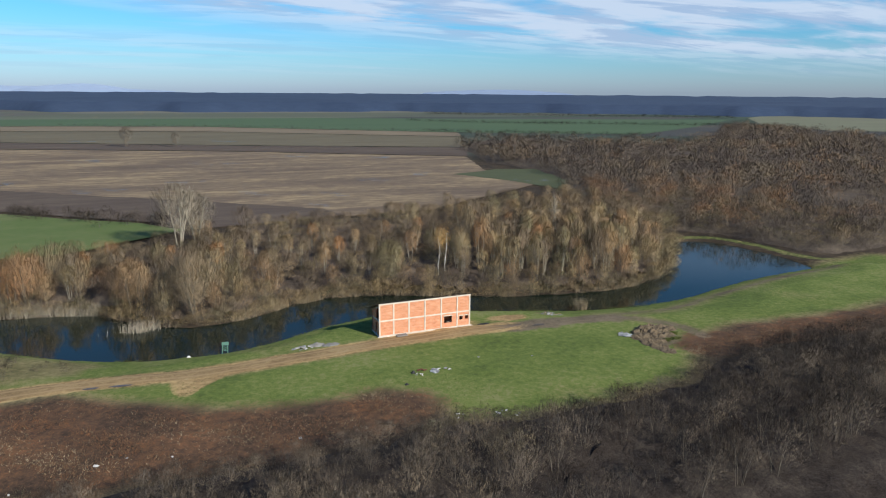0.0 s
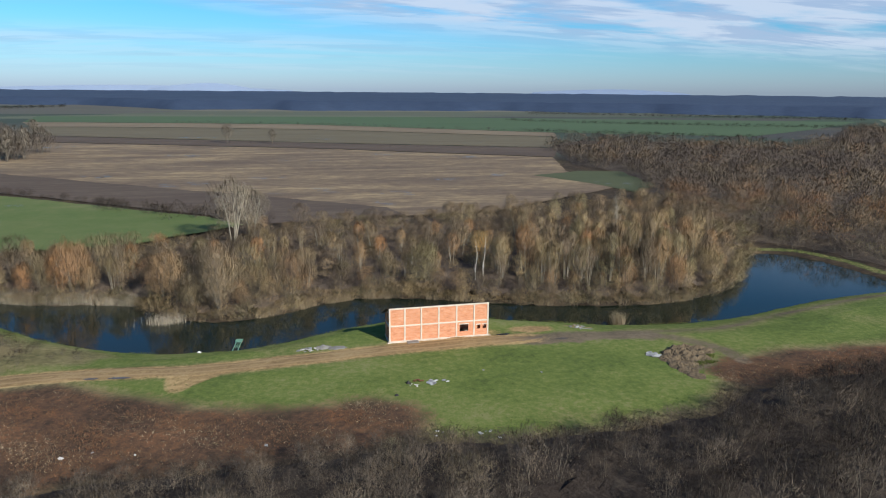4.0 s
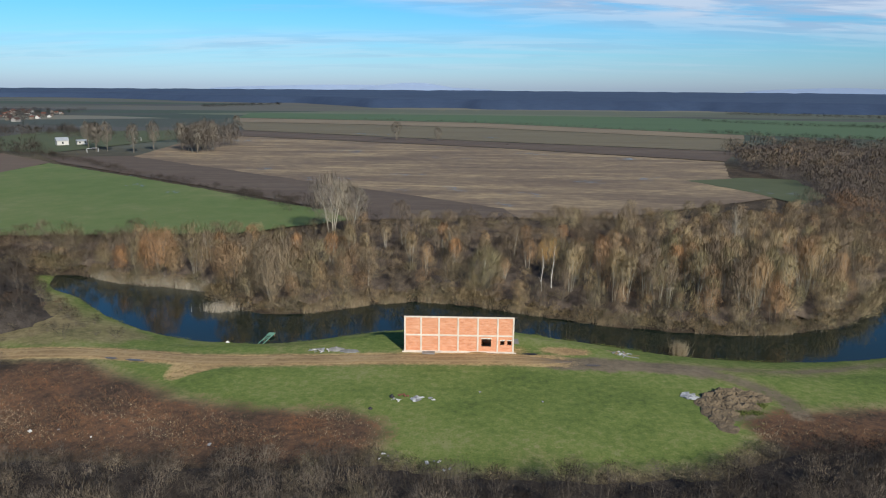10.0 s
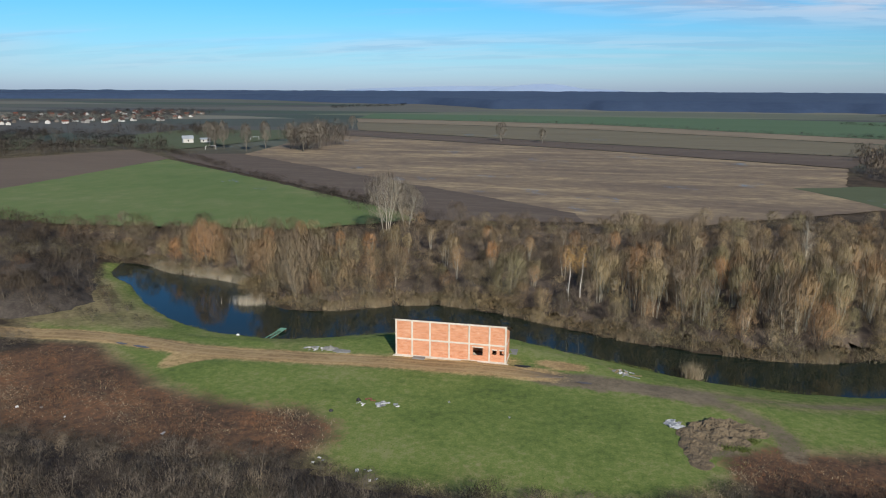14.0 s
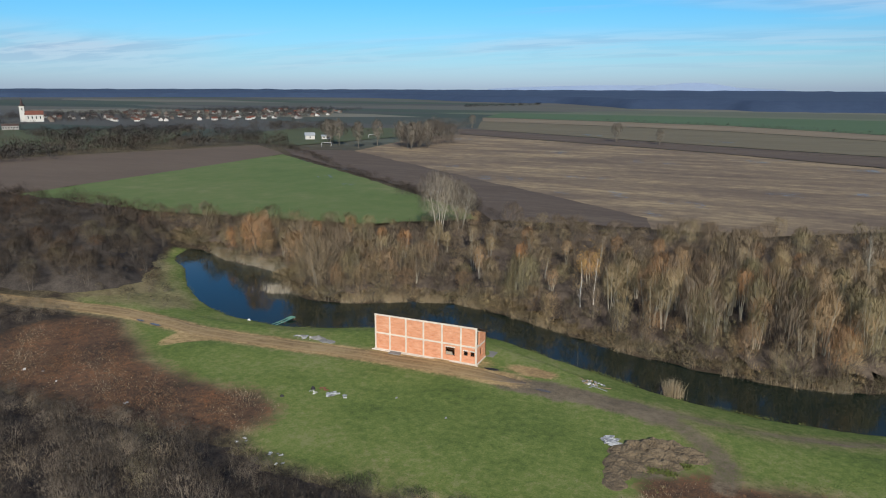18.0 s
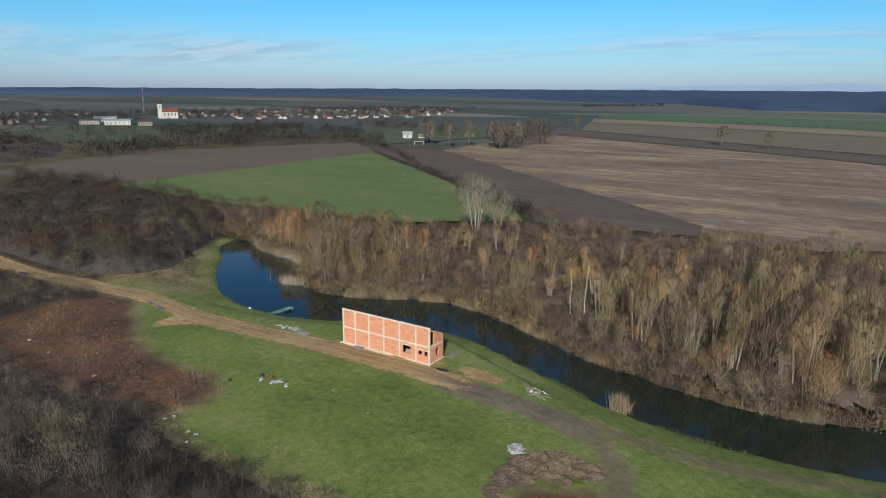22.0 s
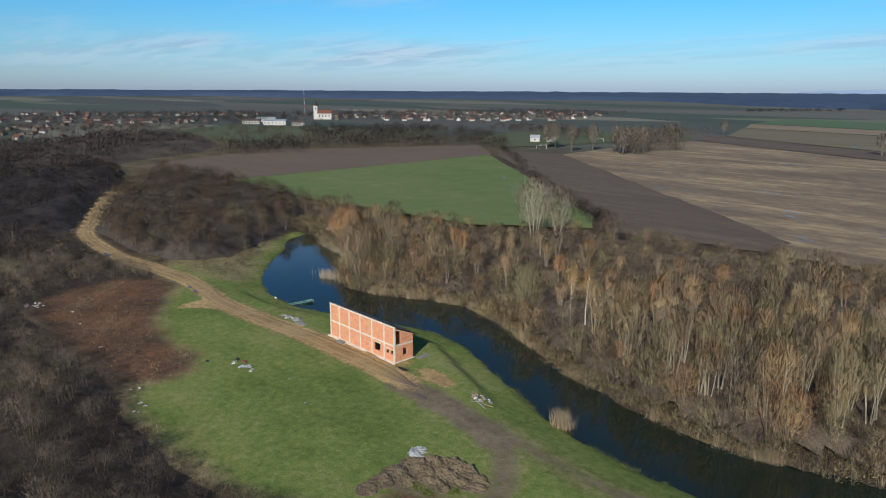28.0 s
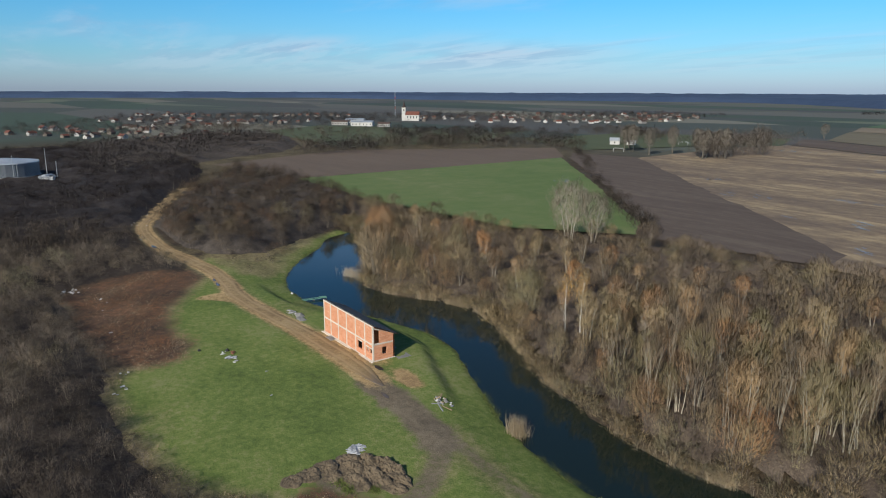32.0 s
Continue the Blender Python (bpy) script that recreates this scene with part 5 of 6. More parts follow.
for x, y in zip(X, Y):
    s = g.uniform(0.25, 0.75)
    wood.add(BUSH[g.integers(5)], x, y, float(height(x, y)), g.uniform(0, 6.28), s * 1.1, s, np.clip(g.normal(0.5, 0.25), 0, 1))
wood.done("woodland", [M_BARK, M_TWIG_DARK], "bare brown trees between the dirt road and the pond")

# hedges and copses on the plain
wood = Wood()
g = np.random.default_rng(40)
for x, y, n, sp in ((-131, 470, 16, 6), (-136, 505, 22, 9), (-152, 545, 20, 10), (-170, 590, 14, 10)):
    for _ in range(n):
        s = g.uniform(1.0, 1.6)
        wood.add(CLUMP[g.integers(5)], x + g.normal(0, sp), y + g.normal(0, sp * 1.5), -0.2, g.uniform(0, 6.28), s * 1.15, s * 1.35, np.clip(g.normal(0.6, 0.25), 0, 1))
wood.done("copse", [M_BARK, M_TWIG_COPSE], "copse of tall bare trees beside the sports ground")
wood = Wood()
g = np.random.default_rng(41)


def hedge(points, step, size, spread, gap=0.1, tint=0.3):
    line = curve_points(points, step)
    for p in line:
        if g.uniform() < gap:
            continue
        s = size * g.uniform(0.6, 1.25)
        kind = DOTCLUMP if math.hypot(p[0] - 60, p[1] - 60) > 400 else FARCLUMP
        wood.add(kind[g.integers(4)], p[0] + g.normal(0, spread), p[1] + g.normal(0, spread), -0.2, g.uniform(0, 6.28), s * 1.1, s, np.clip(g.normal(tint - 0.06, 0.15), 0, 1))


hedge([(-216, 432), (-129, 355), (-73, 303), (-36, 275), (-11, 254), (8, 238)], 1.8, 0.36, 1.6, 0.15, 0.15)
hedge([(-40, 272), (-5, 246), (14, 232)], 2.2, 0.6, 3.0, 0.2, 0.25)
for a, b in (((-292, 250), (-300, 320)), ((-300, 320), (-270, 430)), ((-330, 300), (-330, 420))):
    hedge([a, ((a[0] + b[0]) / 2 - 4, (a[1] + b[1]) / 2), b], 2.6, 0.9, 9.0, 0.05, 0.3)
hedge([(-320, 300), (-300, 370), (-250, 438), (-205, 415)], 3.2, 0.8, 4.0)
hedge([(-330, 320), (-312, 400), (-262, 455), (-220, 445)], 3.6, 0.9, 5.0)
hedge([(-420, 190), (-400, 250), (-345, 300)], 3.6, 0.9, 6.0)
hedge([(-480, 210), (-455, 290), (-420, 380), (-330, 420)], 3.6, 0.8, 6.0)
hedge([(-600, 260), (-540, 330), (-480, 420), (-380, 520), (-300, 640)], 3.4, 0.9, 9.0)
hedge([(-640, 220), (-600, 300), (-560, 360)], 3.4, 0.85, 12.0)
hedge([(-230, 560), (-300, 600), (-420, 640)], 4.0, 1.0, 14.0)
hedge([(-10, 583), (62, 546), (130, 520), (232, 505)], 9.0, 0.22, 1.0, 0.3)
wood.done("hedgerows", [M_BARK, M_SCRUB], "leafless hedgerows between the near fields", "hedge")
wood = Wood()
hedge([(486, 857), (570, 803), (659, 750), (760, 700)], 2.4, 0.55, 1.2, 0.06, 0.1)
hedge([(360, 977), (428, 887), (532, 819)], 2.6, 0.5, 1.2, 0.12, 0.1)
hedge([(492, 1231), (675, 1122), (943, 931)], 2.8, 0.7, 1.5, 0.04, 0.1)
hedge([(288, 712), (360, 659), (469, 578)], 2.4, 0.45, 1.2, 0.08, 0.1)
hedge([(-481, 1430), (-437, 1543), (-386, 1673)], 3.0, 0.8, 2.0, 0.05, 0.1)
wood.done("hedgerows", [M_BARK, M_HEDGE], "hedgerows across the far green fields, shade put into their dark colour", "hedge")
wood = Wood()
hedge([(-83, 926), (62, 882), (200, 775), (310, 688)], 4.5, 0.4, 1.5, 0.3)
hedge([(-900, 300), (-800, 420), (-700, 520), (-760, 640), (-640, 740), (-520, 900)], 5.0, 0.8, 40.0)
hedge([(-1000, 420), (-900, 560), (-820, 700), (-700, 880)], 5.0, 0.8, 45.0)
thicket([(-230, 125), (-262, 165), (-300, 210), (-318, 250), (-380, 290), (-480, 320), (-520, 250), (-430, 130)], 4.5, 4.0, 13, M_BRUSH_DARK, "dark brush before the village", 12.0)
BELT = [(-215, 120), (-262, 165), (-300, 210), (-270, 300), (-335, 330), (-300, 420), (-245, 440), (-300, 520), (-420, 560), (-470, 470), (-480, 360), (-520, 250), (-430, 130)]
PASTURE = [(-590, 330), (-489, 425), (-352, 372), (-330, 330), (-380, 275)]
X, Y, gb = scatter(BELT, 9.5, 42)
for x, y in zip(X, Y):
    if wobble(np.float64(x), np.float64(y), 0.03, 6.0) > 0.30 or inside(np.float64(x), np.float64(y), PASTURE):
        continue
    s = gb.uniform(0.6, 1.1)
    wood.add((DOTCLUMP if math.hypot(x - 100, y - 40) > 420 else FARCLUMP)[gb.integers(4)], x, y, -0.2, gb.uniform(0, 6.28), s * 1.2, s, np.clip(gb.normal(0.22, 0.15), 0, 1))
X, Y, gb = scatter([(-560, 120), (-700, 90), (-1050, 300), (-950, 620), (-720, 1180), (-560, 1150), (-480, 850), (-560, 700), (-640, 560), (-560, 420), (-600, 300), (-480, 200)], 16, 43)
for x, y in zip(X, Y):
    if gb.uniform() < 0.3 or inside(np.float64(x), np.float64(y), PASTURE) or math.hypot(x + 690, y - 585) < 40 or math.hypot(x + 600, y - 462) < 42:
        continue
    s = gb.uniform(0.5, 1.0)
    wood.add(DOTCLUMP[gb.integers(4)], x, y, -0.2, gb.uniform(0, 6.28), s * 1.3, s, np.clip(gb.normal(0.12, 0.12), 0, 1))
wood.done("hedgerows", [M_BARK, M_TWIG_COOL], "leafless hedgerows and copses between the fields", "hedge")


# ---- single trees ----
def single_tree(name, plant, wood_mat, twig_mat, x, y, z, label, turn=0.0, size=1.0, tall=1.0, group="", leaves=None):
    """A tree of its own: trunk with limbs, and crown."""
    e = empty(name, pose(x, y, z, 0, 0, turn) @ Matrix.Diagonal((size, size, tall, 1)), label, "tree", group)
    (wv, wf, wn_), (tv, tf, tn_) = plant
    new("trunk", mesh_np("trunk", wv, wf, [wood_mat], normals=wn_)).parent = e
    new("crown", mesh_np("crown", tv, tf, [twig_mat], normals=tn_)).parent = e
    if leaves is not None:
        lv, lf = leaves
        o = new("leaves", mesh_np("leaves", lv, lf, [M_LEAF], attrs={"tint": np.random.default_rng(2).uniform(0, 1, len(lv))}))
        o.parent = e
        o["label"] = "last orange leaves in the top"
    return e


def leaf_cloud(seed, n, centre, spread, size):
    g2 = np.random.default_rng(seed)
    P = np.array(centre) + g2.normal(0, 1, (n, 3)) * spread
    d1, d2 = g2.normal(size=(n, 3)), g2.normal(size=(n, 3))
    d1 /= np.linalg.norm(d1, axis=1)[:, None]
    d2 /= np.linalg.norm(d2, axis=1)[:, None]
    V = np.stack([P - d1 * size, P + d1 * size, P + d2 * size * 1.6], 1).reshape(-1, 3)
    return V, np.arange(3 * n).reshape(-1, 3)


M_POPLAR_TWIG = twig_material("pale_poplar_twigs", [(0.0, (0.27, 0.235, 0.18)), (1.0, (0.32, 0.275, 0.21))], True)
POPLAR = [grow(201 + i, 18, 5.0, stems=4, lean=0.17, limbs=64, subs=4, twigs=5200, tl=1.2, tw=0.050, low=0.25, r0=0.15, up=1.2, shell=0.7) for i in range(2)]
single_tree("poplar", POPLAR[0], M_PALE_BARK, M_POPLAR_TWIG, 7.5, 203, -0.4, "tall white-barked poplar without leaves above the wood", 0, 1.3, 1.0)
single_tree("poplar", POPLAR[1], M_PALE_BARK, M_POPLAR_TWIG, 12.5, 207, -0.4, "slimmer pale poplar beside the tall one", 40, 1.05, 0.84)
BIRCH = [grow(211 + i, 12.5, 1.3, stems=1, lean=0.02, limbs=30, subs=2, twigs=130, tl=0.7, tw=0.03, low=0.3, r0=0.15, up=1.4) for i in range(2)]
for i, (x, y, t) in enumerate(((62.2, 147.5, 1.0), (64.4, 149.0, 1.0))):
    single_tree("birch", BIRCH[i], M_BIRCH_BARK, M_POPLAR_TWIG, x, y, -1.3, "slim white birch with a few orange leaves", 70 * i, 1.0, t, "birches on the far bank", leaf_cloud(5 + i, 600, (0, 0, 10.4), (0.65, 0.65, 1.4), 0.09))
single_tree("poplar", grow(221, 15, 2.6, 2, 0.05, 40, 3, 700, 1.1, 0.055, 0.3, 0.17, 1.3), M_PALE_BARK, M_POPLAR_TWIG, 114, 180, -1.0, "white-stemmed bare tree rising from the brown wood")
WILLOW = [grow(231 + i, 14.0, 4.8, stems=5, lean=0.24, limbs=70, subs=3, twigs=7500, tl=0.95, tw=0.040, low=0.16, r0=0.13, up=1.1, shell=0.6) for i in range(3)]
for i, (x, y, s, t) in enumerate(((7.5, 140.5, 1.0, 1.0), (-24, 160, 0.9, 0.86), (-4, 149, 0.8, 0.8), (50, 148.5, 0.78, 0.80))):
    single_tree("willow", WILLOW[i % 3], M_BARK, M_TWIG_ONE, x, y, -1.6, "broad many-stemmed bare willow on the pond bank", 50 * i, s, t, "willows on the far bank")

BANK = [grow(241 + i, 9.5, 2.6, stems=(1, 3, 2, 4)[i % 4], lean=0.14, limbs=28, subs=3, twigs=1700, tl=0.85, tw=0.036, low=0.16, r0=0.085, up=0.8, shell=0.55) for i in range(6)]
STAND = [grow(251 + i, 13.5, 2.3, stems=(3, 4, 5)[i % 3], lean=0.13, limbs=34, subs=3, twigs=2300, tl=1.0, tw=0.038, low=0.46, r0=0.125, up=1.4, shell=0.6) for i in range(6)]
bank_mesh = [[mesh_np(n, v, f, [m], normals=q) for n, m, (v, f, q) in zip(("trunk", "crown"), (M_BARK, M_TWIG_ONE), p)] for p in BANK]
stand_mesh = [[mesh_np(n, v, f, [m], normals=q) for n, m, (v, f, q) in zip(("trunk", "crown"), (M_PALE_BARK, M_TWIG_ONE), p)] for p in STAND]


def plant_tree(name, meshes, x, y, z, turn, size, tall, label, group):
    e = empty(name, pose(x, y, z, 0, 0, turn) @ Matrix.Diagonal((size, size, tall, 1)), label, "tree", group)
    for me in meshes:
        new(me.name.split(".")[0], me).parent = e


g = np.random.default_rng(51)
nl = curve_points(SHORE_N[:22], 3.6)
nt_ = np.gradient(nl, axis=0)
nn = np.stack([-nt_[:, 1], nt_[:, 0]], 1) / np.linalg.norm(nt_, axis=1)[:, None]
for p, n in zip(nl, nn):
    off = g.uniform(2.5, 6.0)
    x, y = p + n * off + g.normal(0, 0.6, 2)
    s = g.uniform(0.55, 0.95) * (1.1 if x < 25 else 0.95)
    plant_tree("tree", bank_mesh[g.integers(6)], x, y, float(height(x, y)), g.uniform(0, 360), s, s * g.uniform(0.9, 1.15), "bare brown tree at the water's edge on the far bank", "trees along the far bank")
X, Y, g2 = scatter([(64, 143), (80, 138), (96, 135), (110, 138), (122, 146), (132, 158), (126, 172), (96, 168), (72, 160)], 4.9, 52)
for x, y in zip(X, Y):
    s = g.uniform(0.68, 0.92)
    plant_tree("poplar", stand_mesh[g.integers(6)], x, y, float(height(x, y)), g.uniform(0, 360), s, s * g.uniform(0.9, 1.05), "slender pale-stemmed bare tree in a close stand", "close stand of slender trees")

X, Y, g2 = scatter([(-30, 163), (-8, 153), (2, 145), (20, 147), (40, 152), (60, 150), (70, 166), (96, 175), (130, 178), (120, 205), (60, 190), (10, 182), (-40, 180)], 10.5, 53)
for x, y in zip(X, Y):
    s = g2.uniform(0.50, 0.74)
    plant_tree("poplar", stand_mesh[g2.integers(6)], x, y, float(height(x, y)), g2.uniform(0, 360), s * 1.1, s, "pale-stemmed bare tree rising from the brown brush", "pale trees in the wood")

# lone trees on the plain
LONE = [grow(261 + i, 15, 5.0, stems=2, lean=0.06, limbs=26, subs=2, twigs=1300, tl=1.6, tw=0.16, low=0.25, r0=0.26, up=0.8, shell=0.7) for i in range(2)]
for i, (x, y, s) in enumerate(((-10, 582, 1.0), (24, 571, 0.74), (-184, 716, 0.9))):
    single_tree("lone_tree", LONE[i % 2], M_BARK, M_TWIG_GREY, x, y, -0.2, "lone bare tree on the field boundary", 30 * i, s * 0.9, s, "lone field trees")
PARK = [grow(265 + i, 19, 4.2, stems=2, lean=0.06, limbs=22, subs=2, twigs=2600, tl=1.3, tw=0.13, low=0.26, r0=0.20, up=1.1, shell=0.75) for i in range(3)]
for i, (x, y) in enumerate(((-125, 452), (-129, 462), (-121, 470), (-133, 480), (-166, 451), (-188, 460), (-194, 458), (-200, 470), (-160, 468), (-214, 486), (-142, 470))):
    single_tree("tree", PARK[i % 3], M_BARK, M_TWIG_GREY, x, y, -0.2, "tall bare grey tree beside the sports ground", 47 * i, 1.0, 0.9 + 0.05 * (i % 3), "trees at the sports ground")


# ---- reeds, stalks and tufts ----
def blades(n, places, lo, hi, width, lean, seed, tint=None, zoff=0.0):
    """Upright thin blades at places (n x 2)."""
    g2 = np.random.default_rng(seed)
    x, y = places[:, 0], places[:, 1]
    z = np.maximum(height(x, y), WATER - 0.3) + zoff
    h = g2.uniform(lo, hi, n)
    a = g2.uniform(0, 2 * np.pi, n)
    w = width * g2.uniform(0.6, 1.3, n)
    base = np.stack([x, y, z], 1)
    side = np.stack([np.cos(a), np.sin(a), np.zeros(n)], 1) * w[:, None] / 2
    tip = base + np.stack([g2.normal(0, lean, n) * h, g2.normal(0, lean, n) * h, h], 1)
    V = np.stack([base - side, base + side, tip], 1).reshape(-1, 3)
    t = np.repeat(g2.uniform(0, 1, n) if tint is None else tint, 3)
    return V, np.arange(3 * n).reshape(-1, 3), t


def blade_stuff(name, n, places, lo, hi, width, lean, seed, material, label, category, tint=None):
    V, F, T = blades(len(places), places, lo, hi, width, lean, seed, tint)
    tagged(new(name, mesh_np(name, V, F, [material], attrs={"tint": T})), label, category, kind="stuff")


def along(line, n, lo, hi, seed, clump=0.5):
    """Places beside a line, lo to hi metres to its left, in clumps."""
    g2 = np.random.default_rng(seed)
    line = curve_points(line, 0.5)
    t = np.gradient(line, axis=0)
    nrm = np.stack([-t[:, 1], t[:, 0]], 1) / np.linalg.norm(t, axis=1)[:, None]
    patch = np.convolve(g2.normal(size=len(line)), np.ones(7) / 2.6, "same")
    dens = np.clip(0.6 + 0.7 * patch + 0.5 * wobble(line[:, 0], line[:, 1], 0.35, 2), 0.03, 2) ** (2 * clump)
    k = g2.choice(len(line), n, p=dens / dens.sum())
    return line[k] + nrm[k] * g2.uniform(lo, hi, (n, 1)) + g2.normal(0, 0.25, (n, 2))


blade_stuff("reed_bed", 0, along(SHORE_N[1:5], 4200, -0.5, 2.0, 61, 0.25), 1.0, 2.4, 0.05, 0.10, 61, M_PALE_REED, "pale dry reeds standing along the pond edge", "reeds")
blade_stuff("reed_bed", 0, along(SHORE_N[7:11], 1700, -0.2, 1.6, 62, 1.2), 1.0, 2.0, 0.06, 0.14, 62, M_REED, "straw-coloured reeds under the bank trees", "reeds")
blade_stuff("reed_bed", 0, along(SHORE_N[10:23], 5600, -0.5, 1.2, 63, 1.5), 0.7, 2.0, 0.05, 0.14, 63, M_REED, "broken fringe of dry reeds along the wooded bank", "reeds")
gi = np.random.default_rng(64)
blade_stuff("reed_islet", 0, np.stack([gi.normal(-3.0, 1.8, 620), gi.normal(138.9, 0.8, 620)], 1), 1.2, 2.8, 0.06, 0.12, 64, M_PALE_REED, "island of bleached reeds standing in the pond", "reeds")
blade_stuff("reed_clump", 0, np.stack([gi.normal(82.5, 0.62, 560), gi.normal(118.9, 0.5, 560)], 1), 1.3, 3.2, 0.06, 0.2, 65, M_REED, "tall dry reed clump on the grassy bank", "reeds")
blade_stuff("bank_weeds", 0, along([(66, 125.2), (74, 121.6), (82, 118.4), (92, 117), (100, 116.8)], 1500, -0.7, 0.5, 66, 0.8), 0.15, 0.5, 0.05, 0.3, 66, M_GRASS_TUFT, "weeds trailing over the pond bank", "weeds")
blade_stuff("bank_weeds", 0, along([(-30, 139.5), (-21, 132.5), (-12, 126.3), (-4, 122.8), (12, 121.2), (26, 126.2), (42, 131), (60, 127), (66, 125)], 1800, -0.5, 0.4, 67, 0.6), 0.15, 0.4, 0.05, 0.3, 67, M_GRASS_TUFT, "grass overhanging the pond edge", "weeds")


def fill(poly, n, seed):
    g2 = np.random.default_rng(seed)
    p = np.array(poly, float)
    out = g2.uniform(p.min(0), p.max(0), (n * 3, 2))
    return out[inside(out[:, 0], out[:, 1], p)][:n]


pw, pe = fill(RUST_W, 52000, 71), fill(RUST_E, 26000, 72)
def thin_out(p, region, seed):
    """Fewer stalks towards a region's edge and in patches."""
    g2 = np.random.default_rng(seed)
    d = near_line(p[:, 0], p[:, 1], np.vstack([region, region[:1]]).astype(float))
    chance = np.clip(d / 5, 0.06, 1) * np.clip(0.55 + 0.8 * wobble(p[:, 0], p[:, 1], 0.33, 3.0) + 0.4 * wobble(p[:, 0], p[:, 1], 1.1, 1.0), 0.06, 1)
    return p[g2.uniform(size=len(p)) < chance]


pw, pe = thin_out(pw, RUST_W, 1), thin_out(pe, RUST_E, 2)
rt = np.clip(0.50 + 0.32 * wobble(pw[:, 0], pw[:, 1], 0.22, 1.0) + np.random.default_rng(73).normal(0, 0.28, len(pw)), 0, 1)
blade_stuff("rusty_scrub", 0, pw, 0.10, 0.30, 0.055, 0.85, 71, M_RUST, "rust-red dead weed stalks in a damp hollow", "dead weeds", rt)
blade_stuff("rusty_scrub", 0, pe, 0.12, 0.34, 0.055, 0.85, 72, M_RUST, "rust-brown dead weeds at the meadow's edge", "dead weeds")
tufts = np.vstack([fill(MEADOW, 60000, 74)])
_, tds, tdn, twet = land(tufts[:, 0], tufts[:, 1])
tr = near_line(tufts[:, 0], tufts[:, 1], road_line)
keep = (~twet) & (tr > 2.8) & (tds > 0.6) & ~((tufts[:, 0] > 36) & (tufts[:, 0] < 56) & (tufts[:, 1] > 111) & (tufts[:, 1] < 120.5))
tm = near_line(tufts[:, 0], tufts[:, 1], np.array(MEADOW[:21], float))
keep &= (tm < 9) & (np.random.default_rng(75).uniform(size=len(tufts)) < np.exp(-tm / 4.0))
keep &= wobble(tufts[:, 0], tufts[:, 1], 0.5) + 0.5 * wobble(tufts[:, 0], tufts[:, 1], 1.7, 2) > -0.25
blade_stuff("grass", 0, tufts[keep], 0.05, 0.15, 0.15, 0.7, 74, M_GRASS_TUFT, "tufts of rough meadow grass", "grass")


edge_line = np.array([(26, 90.5), (35, 87.5), (36, 79.5), (42, 76.8), (60, 76.6), (74, 78.4), (82, 84), (86, 91)], float)
blade_stuff("dry_grass", 0, along([tuple(p) for p in edge_line], 1700, -1.8, 1.2, 76, 1.0), 0.15, 0.5, 0.05, 0.45, 76, M_REED, "straw-coloured dry grass along the meadow's edge", "grass")


# ---- heaps and litter ----
def heap(name, x, y, rx, ry, h, material, label, category, seed, n=26, rough=0.35):
    """A heap draped over the ground, with lumps and a ragged foot."""
    g2 = np.random.default_rng(seed)
    bm = bmesh.new()
    ring = []
    for i in range(9):
        row = []
        for k in range(n):
            a = 2 * math.pi * k / n
            t = i / 8
            lump = 1 + rough * 0.45 * noise.noise((2.1 * math.cos(a) + seed, 2.1 * math.sin(a), seed))
            px, py = x + rx * t * lump * math.cos(a), y + ry * t * lump * math.sin(a)
            z = h * (1 - t ** 1.5) * (1 + rough * noise.noise((px * 1.1, py * 1.1, seed))) + rough * 0.35 * h * noise.noise((px * 2.7, py * 2.7, seed + 3)) * (1 - t)
            row.append(bm.verts.new((px, py, float(height(px, py)) + (z if i < 8 else -0.12))))
        ring.append(row)
    for a, b in zip(ring, ring[1:]):
        for k in range(n):
            bm.faces.new((a[k], a[(k + 1) % n], b[(k + 1) % n], b[k]))
    bmesh.ops.remove_doubles(bm, verts=bm.verts[:], dist=0.002)
    bmesh.ops.recalc_face_normals(bm, faces=bm.faces[:])
    return tagged(part(name, bm, material), label, category)


def shards(name, x, y, rx, ry, n, lo, hi, materials, label, category, seed, turn=0.0, part_name="slab", tilt=14, thick=0.06, lift=0.25):
    """A pile of flat broken pieces, each a ragged plate of its own, lying over one another."""
    g2 = np.random.default_rng(seed)
    e = empty(name, pose(x, y, float(height(x, y)), 0, 0, turn), label, category)
    for k in range(n):
        a, t = g2.uniform(0, 2 * np.pi), g2.uniform() ** 0.5
        px, py, size = rx * t * math.cos(a), ry * t * math.sin(a), g2.uniform(lo, hi)
        m = int(g2.integers(5, 9))
        ang = np.sort(g2.uniform(0, 2 * np.pi, m) * 0.35 + 2 * np.pi * np.arange(m) / m)
        rad = size * g2.uniform(0.55, 1.15, m)
        bm = bmesh.new()
        low_ring = [bm.verts.new((r * math.cos(b), 0.7 * r * math.sin(b), 0)) for r, b in zip(rad, ang)]
        top_ring = [bm.verts.new((0.94 * v.co.x, 0.94 * v.co.y, thick + 0.10 * size * g2.uniform(-1, 1))) for v in low_ring]
        hub = bm.verts.new((0, 0, thick + 0.14 * size * g2.uniform(0, 1)))
        bm.faces.new(low_ring[::-1])
        for q in range(m):
            w = (q + 1) % m
            bm.faces.new((low_ring[q], low_ring[w], top_ring[w], top_ring[q]))
            bm.faces.new((top_ring[q], top_ring[w], hub))
        bmesh.ops.recalc_face_normals(bm, faces=bm.faces[:])
        o = part(part_name, bm, materials[k % len(materials)], e)
        o.matrix_local = pose(px, py, 0.02 + lift * (1 - t) * g2.uniform(0.5, 1.1), g2.normal(0, tilt), g2.normal(0, tilt), g2.uniform(0, 360))
    return e


